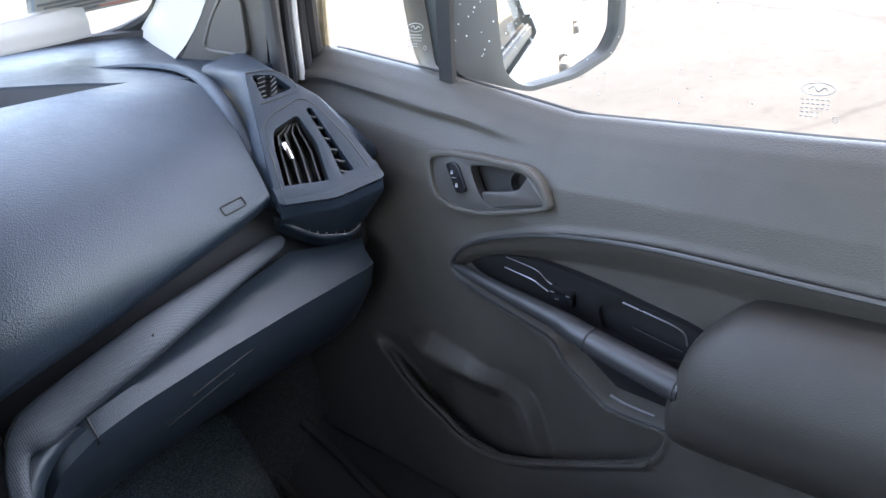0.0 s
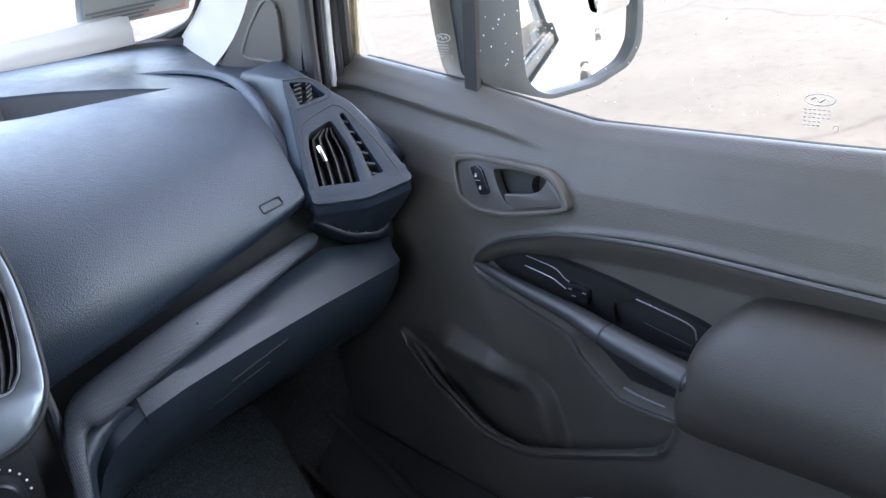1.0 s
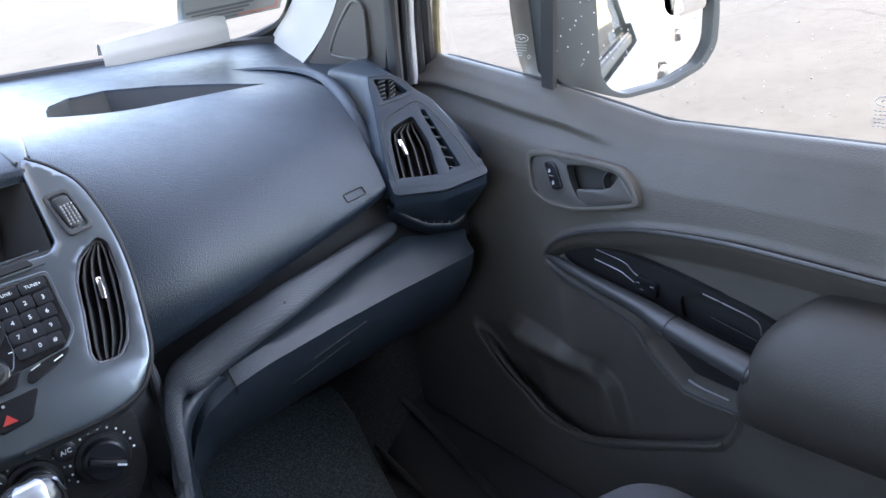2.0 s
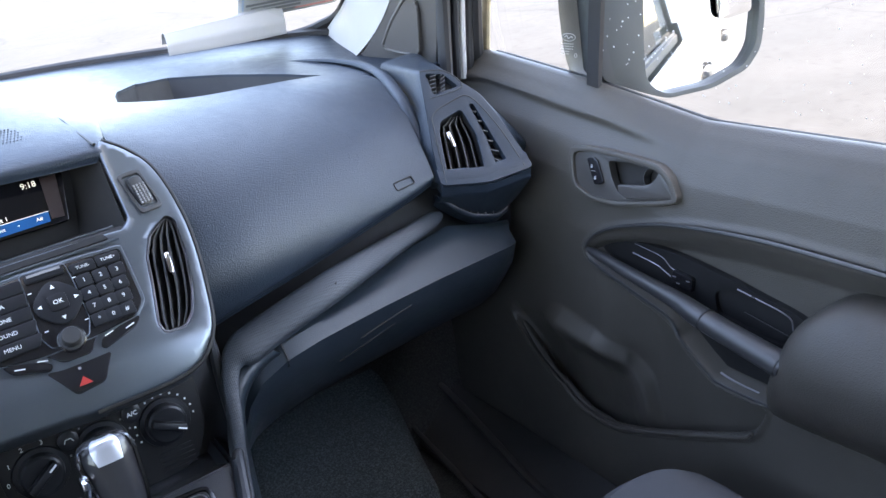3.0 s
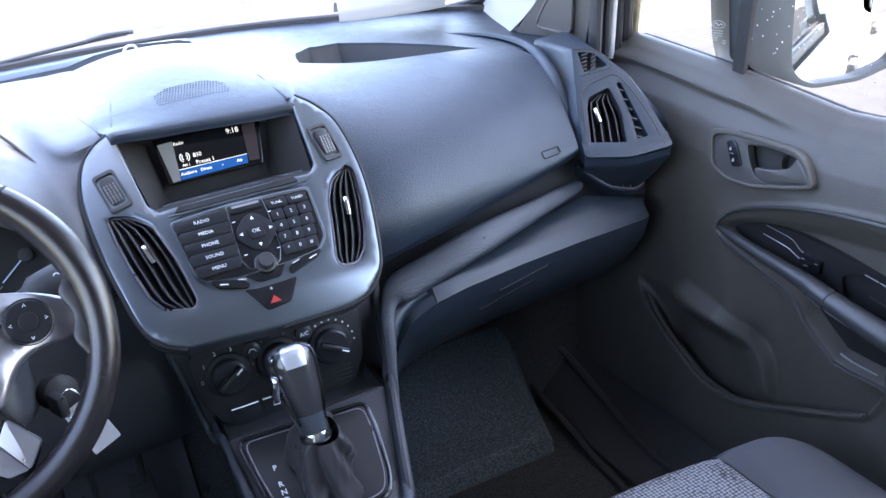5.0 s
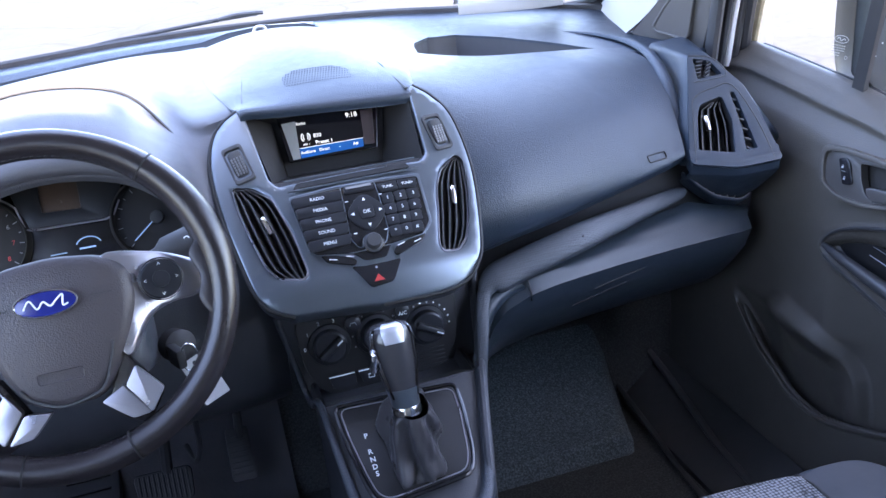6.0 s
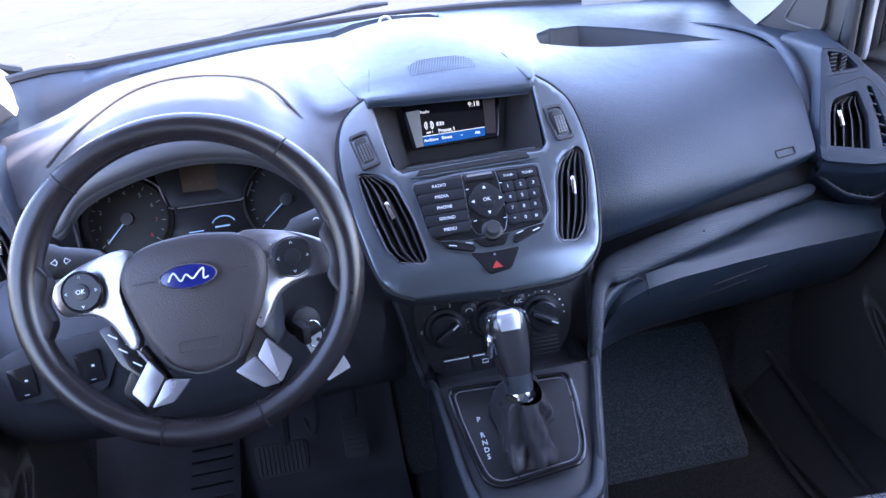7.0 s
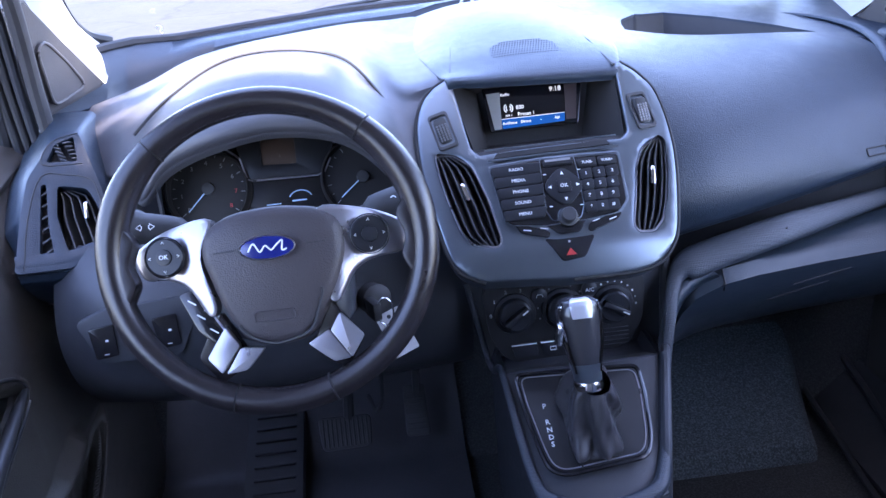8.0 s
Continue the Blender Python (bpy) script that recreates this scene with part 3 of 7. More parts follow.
for line in ([(0.113, 0.558), (0.107, 0.600), (0.104, 0.660), (0.101, 0.730)], [(-0.116, 0.558), (-0.112, 0.600), (-0.103, 0.673), (-0.088, 0.800)]):
    put("hood_seam", tube([(x, y, hood_z(x, y) + 0.0005) for x, y in curve2(line, 6, False)], [along(i / 18, [0, 0.7, 1], [0.0020, 0.0014, 0.0003]) for i in range(19)], 6), M_BLACK, dash, "thin dark joint line")
# raised ring that ends the passenger pad
ring = curve2([(0.510, 0.985, 1.170), (0.572, 0.925, 1.166), (0.605, 0.860, 1.160), (0.611, 0.790, 1.154), (0.599, 0.718, 1.144), (0.581, 0.643, 1.119), (0.574, 0.607, 1.085), (0.567, 0.583, 1.051), (0.557, 0.559, 1.025)], 6, False)
put("pad_rim", tube(ring, [0.003 + 0.0075 * math.sin(math.pi * i / 48) for i in range(49)], 14, 0.6), M_PAD, dash)
# airbag tag: a pressed frame, its shaded line drawn as a dark bead
pad_skin = loft(PASSENGER, 6, 6)
pad_skin.normal_update()
tag_at, tag_normal, _, _ = BVHTree.FromBMesh(pad_skin).find_nearest(Vector((0.496, 0.527, 1.034)))
pad_skin.free()
TAG = plane_frame(tag_at, tag_normal if tag_normal.y < 0 else -tag_normal)
put("airbag_tag", tube([(q[0], q[1], 0.0010) for q in rounded([(-0.018, -0.0058), (0.018, -0.0058), (0.018, 0.0058), (-0.018, 0.0058)], 0.003)], 0.0011, 6, closed=True), M_CAVE, dash, "pressed frame line with its shade drawn dark", TAG)

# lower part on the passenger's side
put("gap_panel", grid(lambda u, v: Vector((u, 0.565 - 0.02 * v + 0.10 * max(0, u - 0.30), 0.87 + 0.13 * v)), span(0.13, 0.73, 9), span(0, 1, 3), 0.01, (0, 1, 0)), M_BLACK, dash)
strip_path = curve2([(0.100, 0.300, 0.640), (0.112, 0.325, 0.735), (0.130, 0.372, 0.800), (0.146, 0.405, 0.862), (0.166, 0.440, 0.914), (0.205, 0.452, 0.930), (0.332, 0.468, 0.954), (0.440, 0.506, 0.957), (0.563, 0.553, 0.958)], 8, False)
strip_r = [along(i / 64, [0, 0.3, 0.5, 0.6, 0.75, 0.9, 0.98, 1.0], [0.005, 0.006, 0.010, 0.021, 0.0195, 0.0135, 0.010, 0.004]) for i in range(65)]
put("pricked_strip", tube(strip_path, [1.12 * q for q in strip_r], 18, 0.36, up=(0, 0.8, -0.6)), M_STRIP, dash, "finely pricked trim strip")

put("fleck", moved(lathe([(0.0016, -0.001), (0.0014, 0.0008)], 8), plane_frame((0.332, 0.4605, 0.9585), (-0.15, -0.62, 0.78))), M_CAVE, dash, "small dark fleck")


def glove(u, v):
    """The glovebox lid: a ledge that rounds over into a dark door."""
    prof_y = [0.510, 0.498, 0.478, 0.460, 0.446, 0.462, 0.492, 0.526, 0.562]
    front = along(u, [0.150, 0.165, 0.180, 0.200, 0.231, 0.285, 0.379, 0.478, 0.586, 0.62], [0.780, 0.835, 0.868, 0.892, 0.909, 0.919, 0.928, 0.934, 0.938, 0.938])
    back = along(u, [0.150, 0.231, 0.40, 0.53, 0.57, 0.60, 0.63], [0.010, 0.000, 0.012, 0.033, 0.020, 0.009, -0.002])
    prof_z = [back - 0.040, back - 0.004, 0.55 * back, -0.004, -0.022, -0.060, -0.098, -0.136, -0.165]
    push = 0.010 * (1 - step(0.150, 0.225, u)) + 0.012 * step(0.600, 0.640, u)
    view_shift = max(0.0, (u - 0.25) / 0.37)      # offsets follow the camera's sight lines to fit its view
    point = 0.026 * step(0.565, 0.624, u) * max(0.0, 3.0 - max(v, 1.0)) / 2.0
    return Vector((u + 0.058 * view_shift + point, along(v, range(9), prof_y) + push * (0.3 if v < 1 else 1) + 0.080 * view_shift, along(v, range(9), prof_z) + front - 0.042 * view_shift))


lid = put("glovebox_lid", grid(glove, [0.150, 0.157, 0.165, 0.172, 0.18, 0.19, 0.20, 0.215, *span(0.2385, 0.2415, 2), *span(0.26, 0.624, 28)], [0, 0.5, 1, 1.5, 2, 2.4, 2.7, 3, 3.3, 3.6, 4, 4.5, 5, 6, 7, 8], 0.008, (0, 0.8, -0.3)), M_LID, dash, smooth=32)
side = curve2([(0.2285, 0.450, 0.906), (0.205, 0.448, 0.901), (0.187, 0.440, 0.897), (0.169, 0.430, 0.8855), (0.1565, 0.420, 0.870), (0.147, 0.405, 0.851), (0.136, 0.385, 0.826), (0.125, 0.355, 0.775), (0.118, 0.330, 0.720), (0.110, 0.305, 0.650)], 5, False)
side_fold = [Vector(q) for q in ((-0.010, 0.010, 0.008), (-0.003, 0.002, 0.003), (0.001, 0.0005, -0.001), (0.006, 0.003, -0.007), (0.010, 0.014, -0.016), (0.040, 0.110, -0.050))]
put("side_cheek", grid(lambda i, k: Vector(side[i]) + side_fold[k], range(len(side)), range(6), 0.003, (0.3, 0.8, -0.3)), M_LID, dash, "rounded end piece beside the glovebox", smooth=60)
put("lid_joint", tube([glove(0.240, v) + Vector((0, -0.001, 0.001)) for v in (0.8, 1.5, 2, 2.5, 3, 3.5, 4, 4.3)], 0.0014, 6), M_BLACK, lid, "dark joint line")
for u0, u1, v0, v1 in ((0.318, 0.400, 5.75, 5.20), (0.345, 0.425, 4.95, 4.60)):
    put("latch", tube([glove(u0 + (u1 - u0) * k, v0 + (v1 - v0) * k) + Vector((0, 0.0010, 0.0004)) for k in span(0, 1, 6)], 0.0026, 8, 0.5), M_CAVE, lid, "slim pull latch")
# near-black panel stands in for the shade below the lid
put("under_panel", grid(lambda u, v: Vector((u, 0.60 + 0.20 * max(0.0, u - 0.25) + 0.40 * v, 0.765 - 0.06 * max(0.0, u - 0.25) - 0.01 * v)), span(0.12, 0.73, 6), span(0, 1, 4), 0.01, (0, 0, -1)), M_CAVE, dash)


# ---- air vents ----
def fan_vent(name, frame_m, opening, n_slats, parent, tab_at, tilt=0.0, chrome=True):
    """An opening with a throat blackened for its shade, upright slats in it and a bright slider."""
    holder = put(name, plate(opening, 0.004, [], 0, -0.045), M_HOLESHADE, parent, "dark air vent", frame_m)
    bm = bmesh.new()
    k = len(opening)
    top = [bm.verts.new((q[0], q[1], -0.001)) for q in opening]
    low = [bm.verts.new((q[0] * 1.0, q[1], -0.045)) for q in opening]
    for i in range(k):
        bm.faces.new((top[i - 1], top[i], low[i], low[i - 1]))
    put("throat", bm, M_HOLESHADE, holder, "", frame_m)
    xs = [q[0] for q in opening]
    ys = [q[1] for q in opening]
    y0, y1 = min(ys), max(ys)

    def width_at(y):
        hit = []
        for i in range(k):
            a, b = opening[i - 1], opening[i]
            if (a[1] > y) != (b[1] > y):
                hit.append(a[0] + (b[0] - a[0]) * (y - a[1]) / (b[1] - a[1]))
        return (min(hit), max(hit)) if len(hit) > 1 else None
    for s in range(n_slats):
        f = (s + 0.7) / (n_slats + 0.4)
        line = []
        for y in span(y0 + 0.004, y1 - 0.004, 9):
            w = width_at(y)
            if w:
                line.append((w[0] + (w[1] - w[0]) * f, y))
        bm = bmesh.new()
        rows = []
        for x, y in line:
            rows.append([bm.verts.new((x - 0.0010, y, -0.006)), bm.verts.new((x + 0.0010, y, -0.006)), bm.verts.new((x + 0.010 + 0.001, y, -0.030)), bm.verts.new((x + 0.010 - 0.001, y, -0.030))])
        for a, b in zip(rows, rows[1:]):
            for j in range(4):
                bm.faces.new((a[j], a[(j + 1) % 4], b[(j + 1) % 4], b[j]))
        bm.faces.new(rows[0])
        bm.faces.new(rows[-1])
        put("slat", bm, M_BLACK, holder, "", frame_m)
    if chrome:
        put("slider", moved(box(0.006, 0.026, 0.010, 0.002), pose(tab_at[0], tab_at[1], -0.002, 0, 0, tilt)), M_CHROME, holder, "bright chrome slider", frame_m)
    return holder


# end vents
RV = plane_frame((0.62, 0.54, 1.055), (-0.22, -0.72, 0.66))
LV = plane_frame((-0.667, 0.555, 1.058), (0.22, -0.72, 0.66))


def end_vent(m, s, name):
    """One end vent pod: frame, slatted opening, side louvre, defogger grille, rounded lower cheek."""
    flip = (lambda pts: [(s * q[0], q[1]) for q in pts])
    corners = flip([(-0.061, -0.058), (-0.054, 0.008), (-0.045, 0.064), (-0.035, 0.136), (0.004, 0.129), (0.025, 0.100), (0.045, 0.076), (0.062, 0.025), (0.079, -0.041), (0.085, -0.062), (0.012, -0.070)])
    outline = rounded(corners, 0.010)
    hole = rounded(flip([(-0.046, -0.046), (-0.037, 0.020), (-0.030, 0.044), (0.008, 0.057), (0.017, 0.010), (0.011, -0.049)]), 0.008)
    slot = rounded(flip([(0.022, 0.062), (0.029, 0.062), (0.048, -0.040), (0.030, -0.048), (0.030, 0.0)]), 0.003)
    tri = rounded(flip([(-0.027, 0.129), (0.000, 0.122), (0.016, 0.096), (-0.025, 0.090)]), 0.004)
    pod = put(name, plate(outline, 0.030, [hole, slot, tri], 0.0025, 0.004), M_PAD, dash, "charcoal vent surround", m)
    for groove in ([(-0.052, -0.056), (-0.043, 0.030), (-0.036, 0.058), (-0.004, 0.072), (0.028, 0.074), (0.055, 0.012), (0.071, -0.058)], [(-0.034, 0.134), (0.003, 0.127), (0.022, 0.094), (-0.031, 0.085)]):
        put("groove", tube([(q[0], q[1], 0.004) for q in curve2(flip(groove), 4, False)], 0.0011, 5), M_BLACK, pod, "", m)
    # skirt that carries the pod over to the pad, the door and the footwell
    bm = bmesh.new()
    loops = []
    cen = Vector((s * 0.005, 0.02))
    for off in (-0.004, 0.006, 0.030, 0.065, 0.110):
        row = []
        for q in outline:
            dv = Vector((q[0], q[1])) - cen
            dv = Vector((dv.x * 1.4, dv.y)).normalized()
            dx = dv.x * s
            drop = 0.45 * max(-dx, 0) + 1.5 * max(dx, 0) + 1.0 * max(dv.y, 0) + 1.25 * max(-dv.y, 0)
            down = -0.7 if dv.y < -0.35 else 1.0
            reach = (0.35 if dv.y < -0.35 else 1.0) * (1 - 0.60 * step(0.1, 0.6, -dx))
            row.append(bm.verts.new((q[0] + dv.x * off * reach, q[1] + dv.y * off * down, 0.001 - drop * max(0, off - 0.002))))
        loops.append(row)
    for ra, rb in zip(loops, loops[1:]):
        for k in range(len(outline)):
            bm.faces.new((ra[k - 1], ra[k], rb[k], rb[k - 1]))
    put("skirt", bm, M_PAD, pod, "", m, 60)
    fan_vent("vent", m, hole, 4, pod, (s * -0.022, 0.012), s * 6)
    back = put("side_louvre", plate(slot, 0.003, [], 0, -0.012), M_HOLESHADE, pod, "", m)
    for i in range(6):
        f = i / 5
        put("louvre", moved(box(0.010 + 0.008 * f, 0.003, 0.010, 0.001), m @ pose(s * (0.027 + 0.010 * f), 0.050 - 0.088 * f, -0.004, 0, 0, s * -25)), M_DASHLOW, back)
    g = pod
    put("defogger_throat", plate(tri, 0.003, [], 0, -0.010), M_HOLESHADE, g, "", m)
    for i in range(5):
        for a in (-1, 1):
            put("fin", moved(box(0.011, 0.0022, 0.010, 0.0006), m @ pose(s * (-0.008 + 0.008 * a - 0.002 * i), 0.123 - 0.0068 * i, -0.002, 0, 0, s * (18 + 12 * a))), M_DASHLOW, g)
    return pod


end_vent(RV, 1, "end_vent")
end_vent(LV, -1, "end_vent")


def cheek(m, s):
    """The rounded chin of an end vent and the dark outlet hollowed out below it."""
    stations = [(-0.0595, (0.558, 0.546, 0.990)), (-0.050, (0.567, 0.544, 0.980)), (-0.034, (0.580, 0.543, 0.968)), (-0.016, (0.596, 0.544, 0.955)), (0.010, (0.617, 0.546, 0.941)),
                (0.038, (0.642, 0.549, 0.931)), (0.064, (0.668, 0.552, 0.923)), (0.0805, (0.694, 0.562, 0.924))]
    home = RV.inverted()
    rows = []
    for x, lip in stations:
        low = along(x, [-0.0625, 0.012, 0.086], [-0.0565, -0.0685, -0.0605])
        b = home @ Vector(lip)
        under = Vector((x, low - 0.010, -0.022))
        hollow = under.lerp(b, 0.55) + Vector((0, 0.002, -0.026))
        rows.append([m @ Vector((s * q.x, q.y, q.z)) for q in (
            Vector((x, low + 0.024, 0.0034)), Vector((x, low + 0.017, 0.0046)), Vector((x, low + 0.009, 0.0046)), Vector((x, low + 0.0005, 0.0008)), Vector((x, low - 0.006, -0.009)), under, hollow,
            b + Vector((0, 0.006, -0.014)), b, b + Vector((0, -0.004, -0.006)), b + Vector((0, 0.002, -0.040)))])
    c = put("vent_chin", loft(rows, 5, 4, 0.004, (0, 1, 0)), M_PAD, dash, "rounded charcoal chin with a dark outlet", smooth=60)
    put("outlet_lip", tube(curve2([r[8] for r in rows[1:]], 5, False), 0.0014, 6), M_LIPGLINT, c)
    for i in range(5):
        k = 3.1 + 0.62 * i
        q = rows[int(k)][7].lerp(rows[int(k) + 1][7], k % 1) + Vector((0, -0.004, 0.008))
        put("outlet_fin", moved(box(0.0035, 0.012, 0.020, 0.001), Matrix.Translation(q) @ pose(0, 0, 0, -20, s * 32, 0)), M_DASHLOW, c)


cheek(RV, 1)
cheek(LV, -1)

# ---- centre stack ----
BZ = plane_frame((0, 0.4435, 1.066), (0, -1, 0.93))
stack = thing("centre_stack", "gunmetal centre stack with radio, screen and air vents", "centre console", (0, 0.45, 1.05))
half = [(0.004, -0.127), (0.100, -0.124), (0.141, -0.096), (0.160, -0.036), (0.172, 0.046), (0.166, 0.122), (0.146, 0.158), (0.122, 0.178)]
inner = [(0.100, 0.170), (0.110, 0.100), (0.108, 0.064)]
left_half = [(-0.121, 0.180), (-0.152, 0.160), (-0.170, 0.118), (-0.172, 0.056), (-0.160, -0.030), (-0.144, -0.094), (-0.108, -0.118)]
outline = curve2(half, 5, False)[:-1] + [Vector((0.122, 0.178)), Vector((0.114, 0.170)), Vector((0.112, 0.070)), Vector((0.100, 0.058)), Vector((-0.092, 0.056)), Vector((-0.103, 0.070)), Vector((-0.115, 0.170)), Vector((-0.121, 0.180))] + curve2(left_half, 5, False)[1:]
vent_l = rounded([(-0.151, 0.066), (-0.127, 0.061), (-0.104, 0.040), (-0.089, -0.014), (-0.081, -0.068), (-0.087, -0.077), (-0.118, -0.069), (-0.131, -0.048), (-0.142, -0.003), (-0.149, 0.036)], 0.006)
vent_r = rounded([(0.126, 0.040), (0.151, 0.058), (0.159, 0.048), (0.154, 0.006), (0.143, -0.038), (0.132, -0.064), (0.118, -0.078), (0.096, -0.077), (0.093, -0.066), (0.105, -0.020), (0.113, 0.016)], 0.006)


def bow(x, y):
    return -0.55 * x * x + 0.010 - 0.9 * max(0.0, -0.085 - y) ** 1.3


def bow_matrix(x, y, lift=0.0):
    return BZ @ pose(x, y, bow(x, y) + lift, 0, math.degrees(math.atan(1.1 * x)), 0)


bezel = put("bezel", shell_plate(outline, [vent_l, vent_r], 0.026, 0.003, bow), M_BEZEL, stack, "gunmetal painted surround", BZ, 70)
for side in ([q for q in curve2(half, 5, False)], [q for q in curve2(left_half, 5, False)]):
    put("bezel_seam", tube([(q[0] * 1.006, q[1], bow(q[0], q[1]) - 0.0035) for q in side], 0.0030, 8), M_CAVE, stack, "dark joint line round the surround", BZ)
fan_vent("centre_vent", bow_matrix(0.0, 0.0, -0.004), vent_r, 4, stack, (0.131, -0.002), -8)
fan_vent("centre_vent", bow_matrix(0.0, 0.0, -0.004), vent_l, 4, stack, (-0.119, 0.004), 14)
for vents in (vent_l, vent_r):
    put("vent_rim", tube([(q[0], q[1], bow(q[0], q[1]) - 0.0005) for q in vents], 0.0014, 6, closed=True), M_SATIN, bezel, "", BZ)
# rollers beside the vents
for x, y, lean in ((0.137, 0.098, 9), (-0.136, 0.100, 12)):
    r = put("thumbwheel", moved(box(0.018, 0.038, 0.014, 0.005), pose(0, 0, 0, 14, 0, 0)), M_BLACK, stack, "ribbed thumbwheel", bow_matrix(x, y) @ pose(0, 0, 0, 0, 0, lean))
    for i in range(7):
        for j in range(4):
            put("stud", moved(box(0.0026, 0.0026, 0.002, 0.0006, (-0.006 + 0.004 * j, -0.014 + 0.0035 * i, 0.0072)), pose(0, 0, 0, 14, 0, 0)), M_STUD, r, "", WORLD[r])
    put("thumbwheel_frame", plate(rounded([(-0.014, -0.028), (0.014, -0.028), (0.014, 0.028), (-0.014, 0.028)], 0.006), 0.004, [rounded([(-0.011, -0.023), (0.011, -0.023), (0.011, 0.023), (-0.011, 0.023)], 0.005)], 0.001, 0.0035), M_BLACK, stack, "black thumbwheel surround", WORLD[r])
# screen cave, coloured near-black for the shade under the hood
cave_rows = [[(-0.1185, 0.1735, -0.0012), (0.1125, 0.1735, -0.0012), (0.106, 0.0545, 0.001), (-0.097, 0.0530, 0.001)],
             [(-0.118, 0.174, -0.002), (0.112, 0.174, -0.002), (0.108, 0.064, -0.002), (-0.100, 0.064, -0.002)],
             [(-0.078, 0.176, -0.042), (0.084, 0.176, -0.042), (0.068, 0.104, -0.070), (-0.070, 0.104, -0.070)]]
bm = bmesh.new()
ca = [[bm.verts.new(q) for q in r] for r in cave_rows]
for k in (0, 1):
    for i in range(4):
        bm.faces.new((ca[k][i - 1], ca[k][i], ca[k + 1][i], ca[k + 1][i - 1]))
bm.faces.new(ca[2])
cave = put("screen_cave", bm, M_CAVE, stack, "screen recess with shade put into its colour", BZ, 20)
SCR = plane_frame((-0.001, 0.5725, 1.150), (0, -1, 0.5))
screen = put("screen", plate(rounded([(-0.064, -0.036), (0.062, -0.036), (0.076, 0.034), (-0.070, 0.034)], 0.003), 0.006, [], 0.001), M_SCREEN, stack, "small dark screen showing a radio menu", SCR)
put("screen_bar", plate([(-0.0470, -0.0335), (0.0425, -0.0315), (0.0440, -0.0195), (-0.0470, -0.0200)], 0.0006, [], 0, 0.0012), M_BLUE, screen, "lit blue menu bar", SCR)
put("screen_rule", plate([(-0.0470, -0.0200), (0.0440, -0.0195), (0.0440, -0.0188), (-0.0470, -0.0193)], 0.0006, [], 0, 0.0014), M_SCREENTEXT, screen, "", SCR)
# the left pane's pale grey paints in the glare on it
for pts, mat, lab in (([(-0.0585, -0.0340), (-0.0480, -0.0335), (-0.0455, 0.0195), (-0.0650, 0.0185)], material("pane_glare_grey", (0.20, 0.20, 0.19), 0.3), "side pane with its glare painted in as grey"), ([(0.0445, -0.0290), (0.0590, -0.0300), (0.0660, 0.0205), (0.0480, 0.0205)], material("pane_brown", (0.045, 0.032, 0.032), 0.3), "dim side pane")):
    put("side_pane", plate(pts, 0.0006, [], 0, 0.0012), mat, screen, lab, SCR)
for text, x, y, size in (("9:18", 0.034, 0.0160, 0.0100), ("Radio", -0.0385, 0.0150, 0.0058), ("830", -0.019, -0.0050, 0.0076), ("Preset 1", -0.0110, -0.0150, 0.0074), ("AM 1", -0.036, -0.0155, 0.0046), ("AutStore", -0.0360, -0.0262, 0.0056), ("Direct", -0.0130, -0.0260, 0.0056), ("-", 0.009, -0.0255, 0.007), ("A#", 0.032, -0.0255, 0.0058)):
    put("screen_letters", moved(lettering(text, size), pose(x, y, 0.0016)), M_SCREENTEXT, screen, "", SCR)
put("mast_icon", join(*[moved(tube([(r * math.cos(a), r * math.sin(a), 0.0018) for a in span(math.radians(q - 60), math.radians(q + 60), 9)], 0.0006, 5), pose(-0.0355, -0.0050, 0)) for r in (0.0035, 0.0062) for q in (0, 180)]), M_SCREENTEXT, screen, "", SCR)
# CD slot: a black strip stands in for its dark opening
put("disc_slot", plate(rounded([(-0.076, 0.0455), (0.082, 0.0475), (0.078, 0.0545), (-0.070, 0.0525)], 0.002), 0.004, [], 0.0, 0.0122), M_HOLESHADE, stack, "black disc slot", BZ)
put("slot_lip", tube([(-0.086, 0.0585, 0.0115), (0.092, 0.0600, 0.0115)], 0.0014, 6), M_BEZEL, stack, "", BZ)
put("slot_sill", tube([(-0.084, 0.0430, 0.0115), (0.092, 0.0445, 0.0115)], 0.0016, 6), M_BEZEL, stack, "", BZ)
# key field
KF = BZ @ pose(0, -0.0045, 0)
panel = put("key_field", plate(rounded([(-0.083, 0.036), (-0.014, 0.040), (0.036, 0.039), (0.088, 0.037), (0.087, -0.030), (0.075, -0.044), (0.030, -0.050), (0.020, -0.066), (-0.008, -0.066), (-0.022, -0.052), (-0.066, -0.046), (-0.074, -0.038)], 0.005), 0.006, [], 0.001, 0.0128), M_GLOSS, stack, "black key field", KF)


for line in (rounded([(-0.0165, 0.0415), (0.0290, 0.0405), (0.0310, 0.020), (0.0310, -0.030), (0.0240, -0.048), (-0.013, -0.048), (-0.0195, -0.034), (-0.0175, 0.010)], 0.004), rounded([(-0.085, 0.038), (-0.014, 0.0425), (0.036, 0.0415), (0.0905, 0.0395), (0.0895, -0.031), (0.0765, -0.0460), (0.034, -0.0515), (-0.026, -0.0535), (-0.067, -0.0475), (-0.0755, -0.039)], 0.005)):
    put("field_line", tube([(q[0], q[1], 0.0131) for q in line], 0.0007, 5, closed=True), M_BEZEL, panel, "thin bright outline", KF)


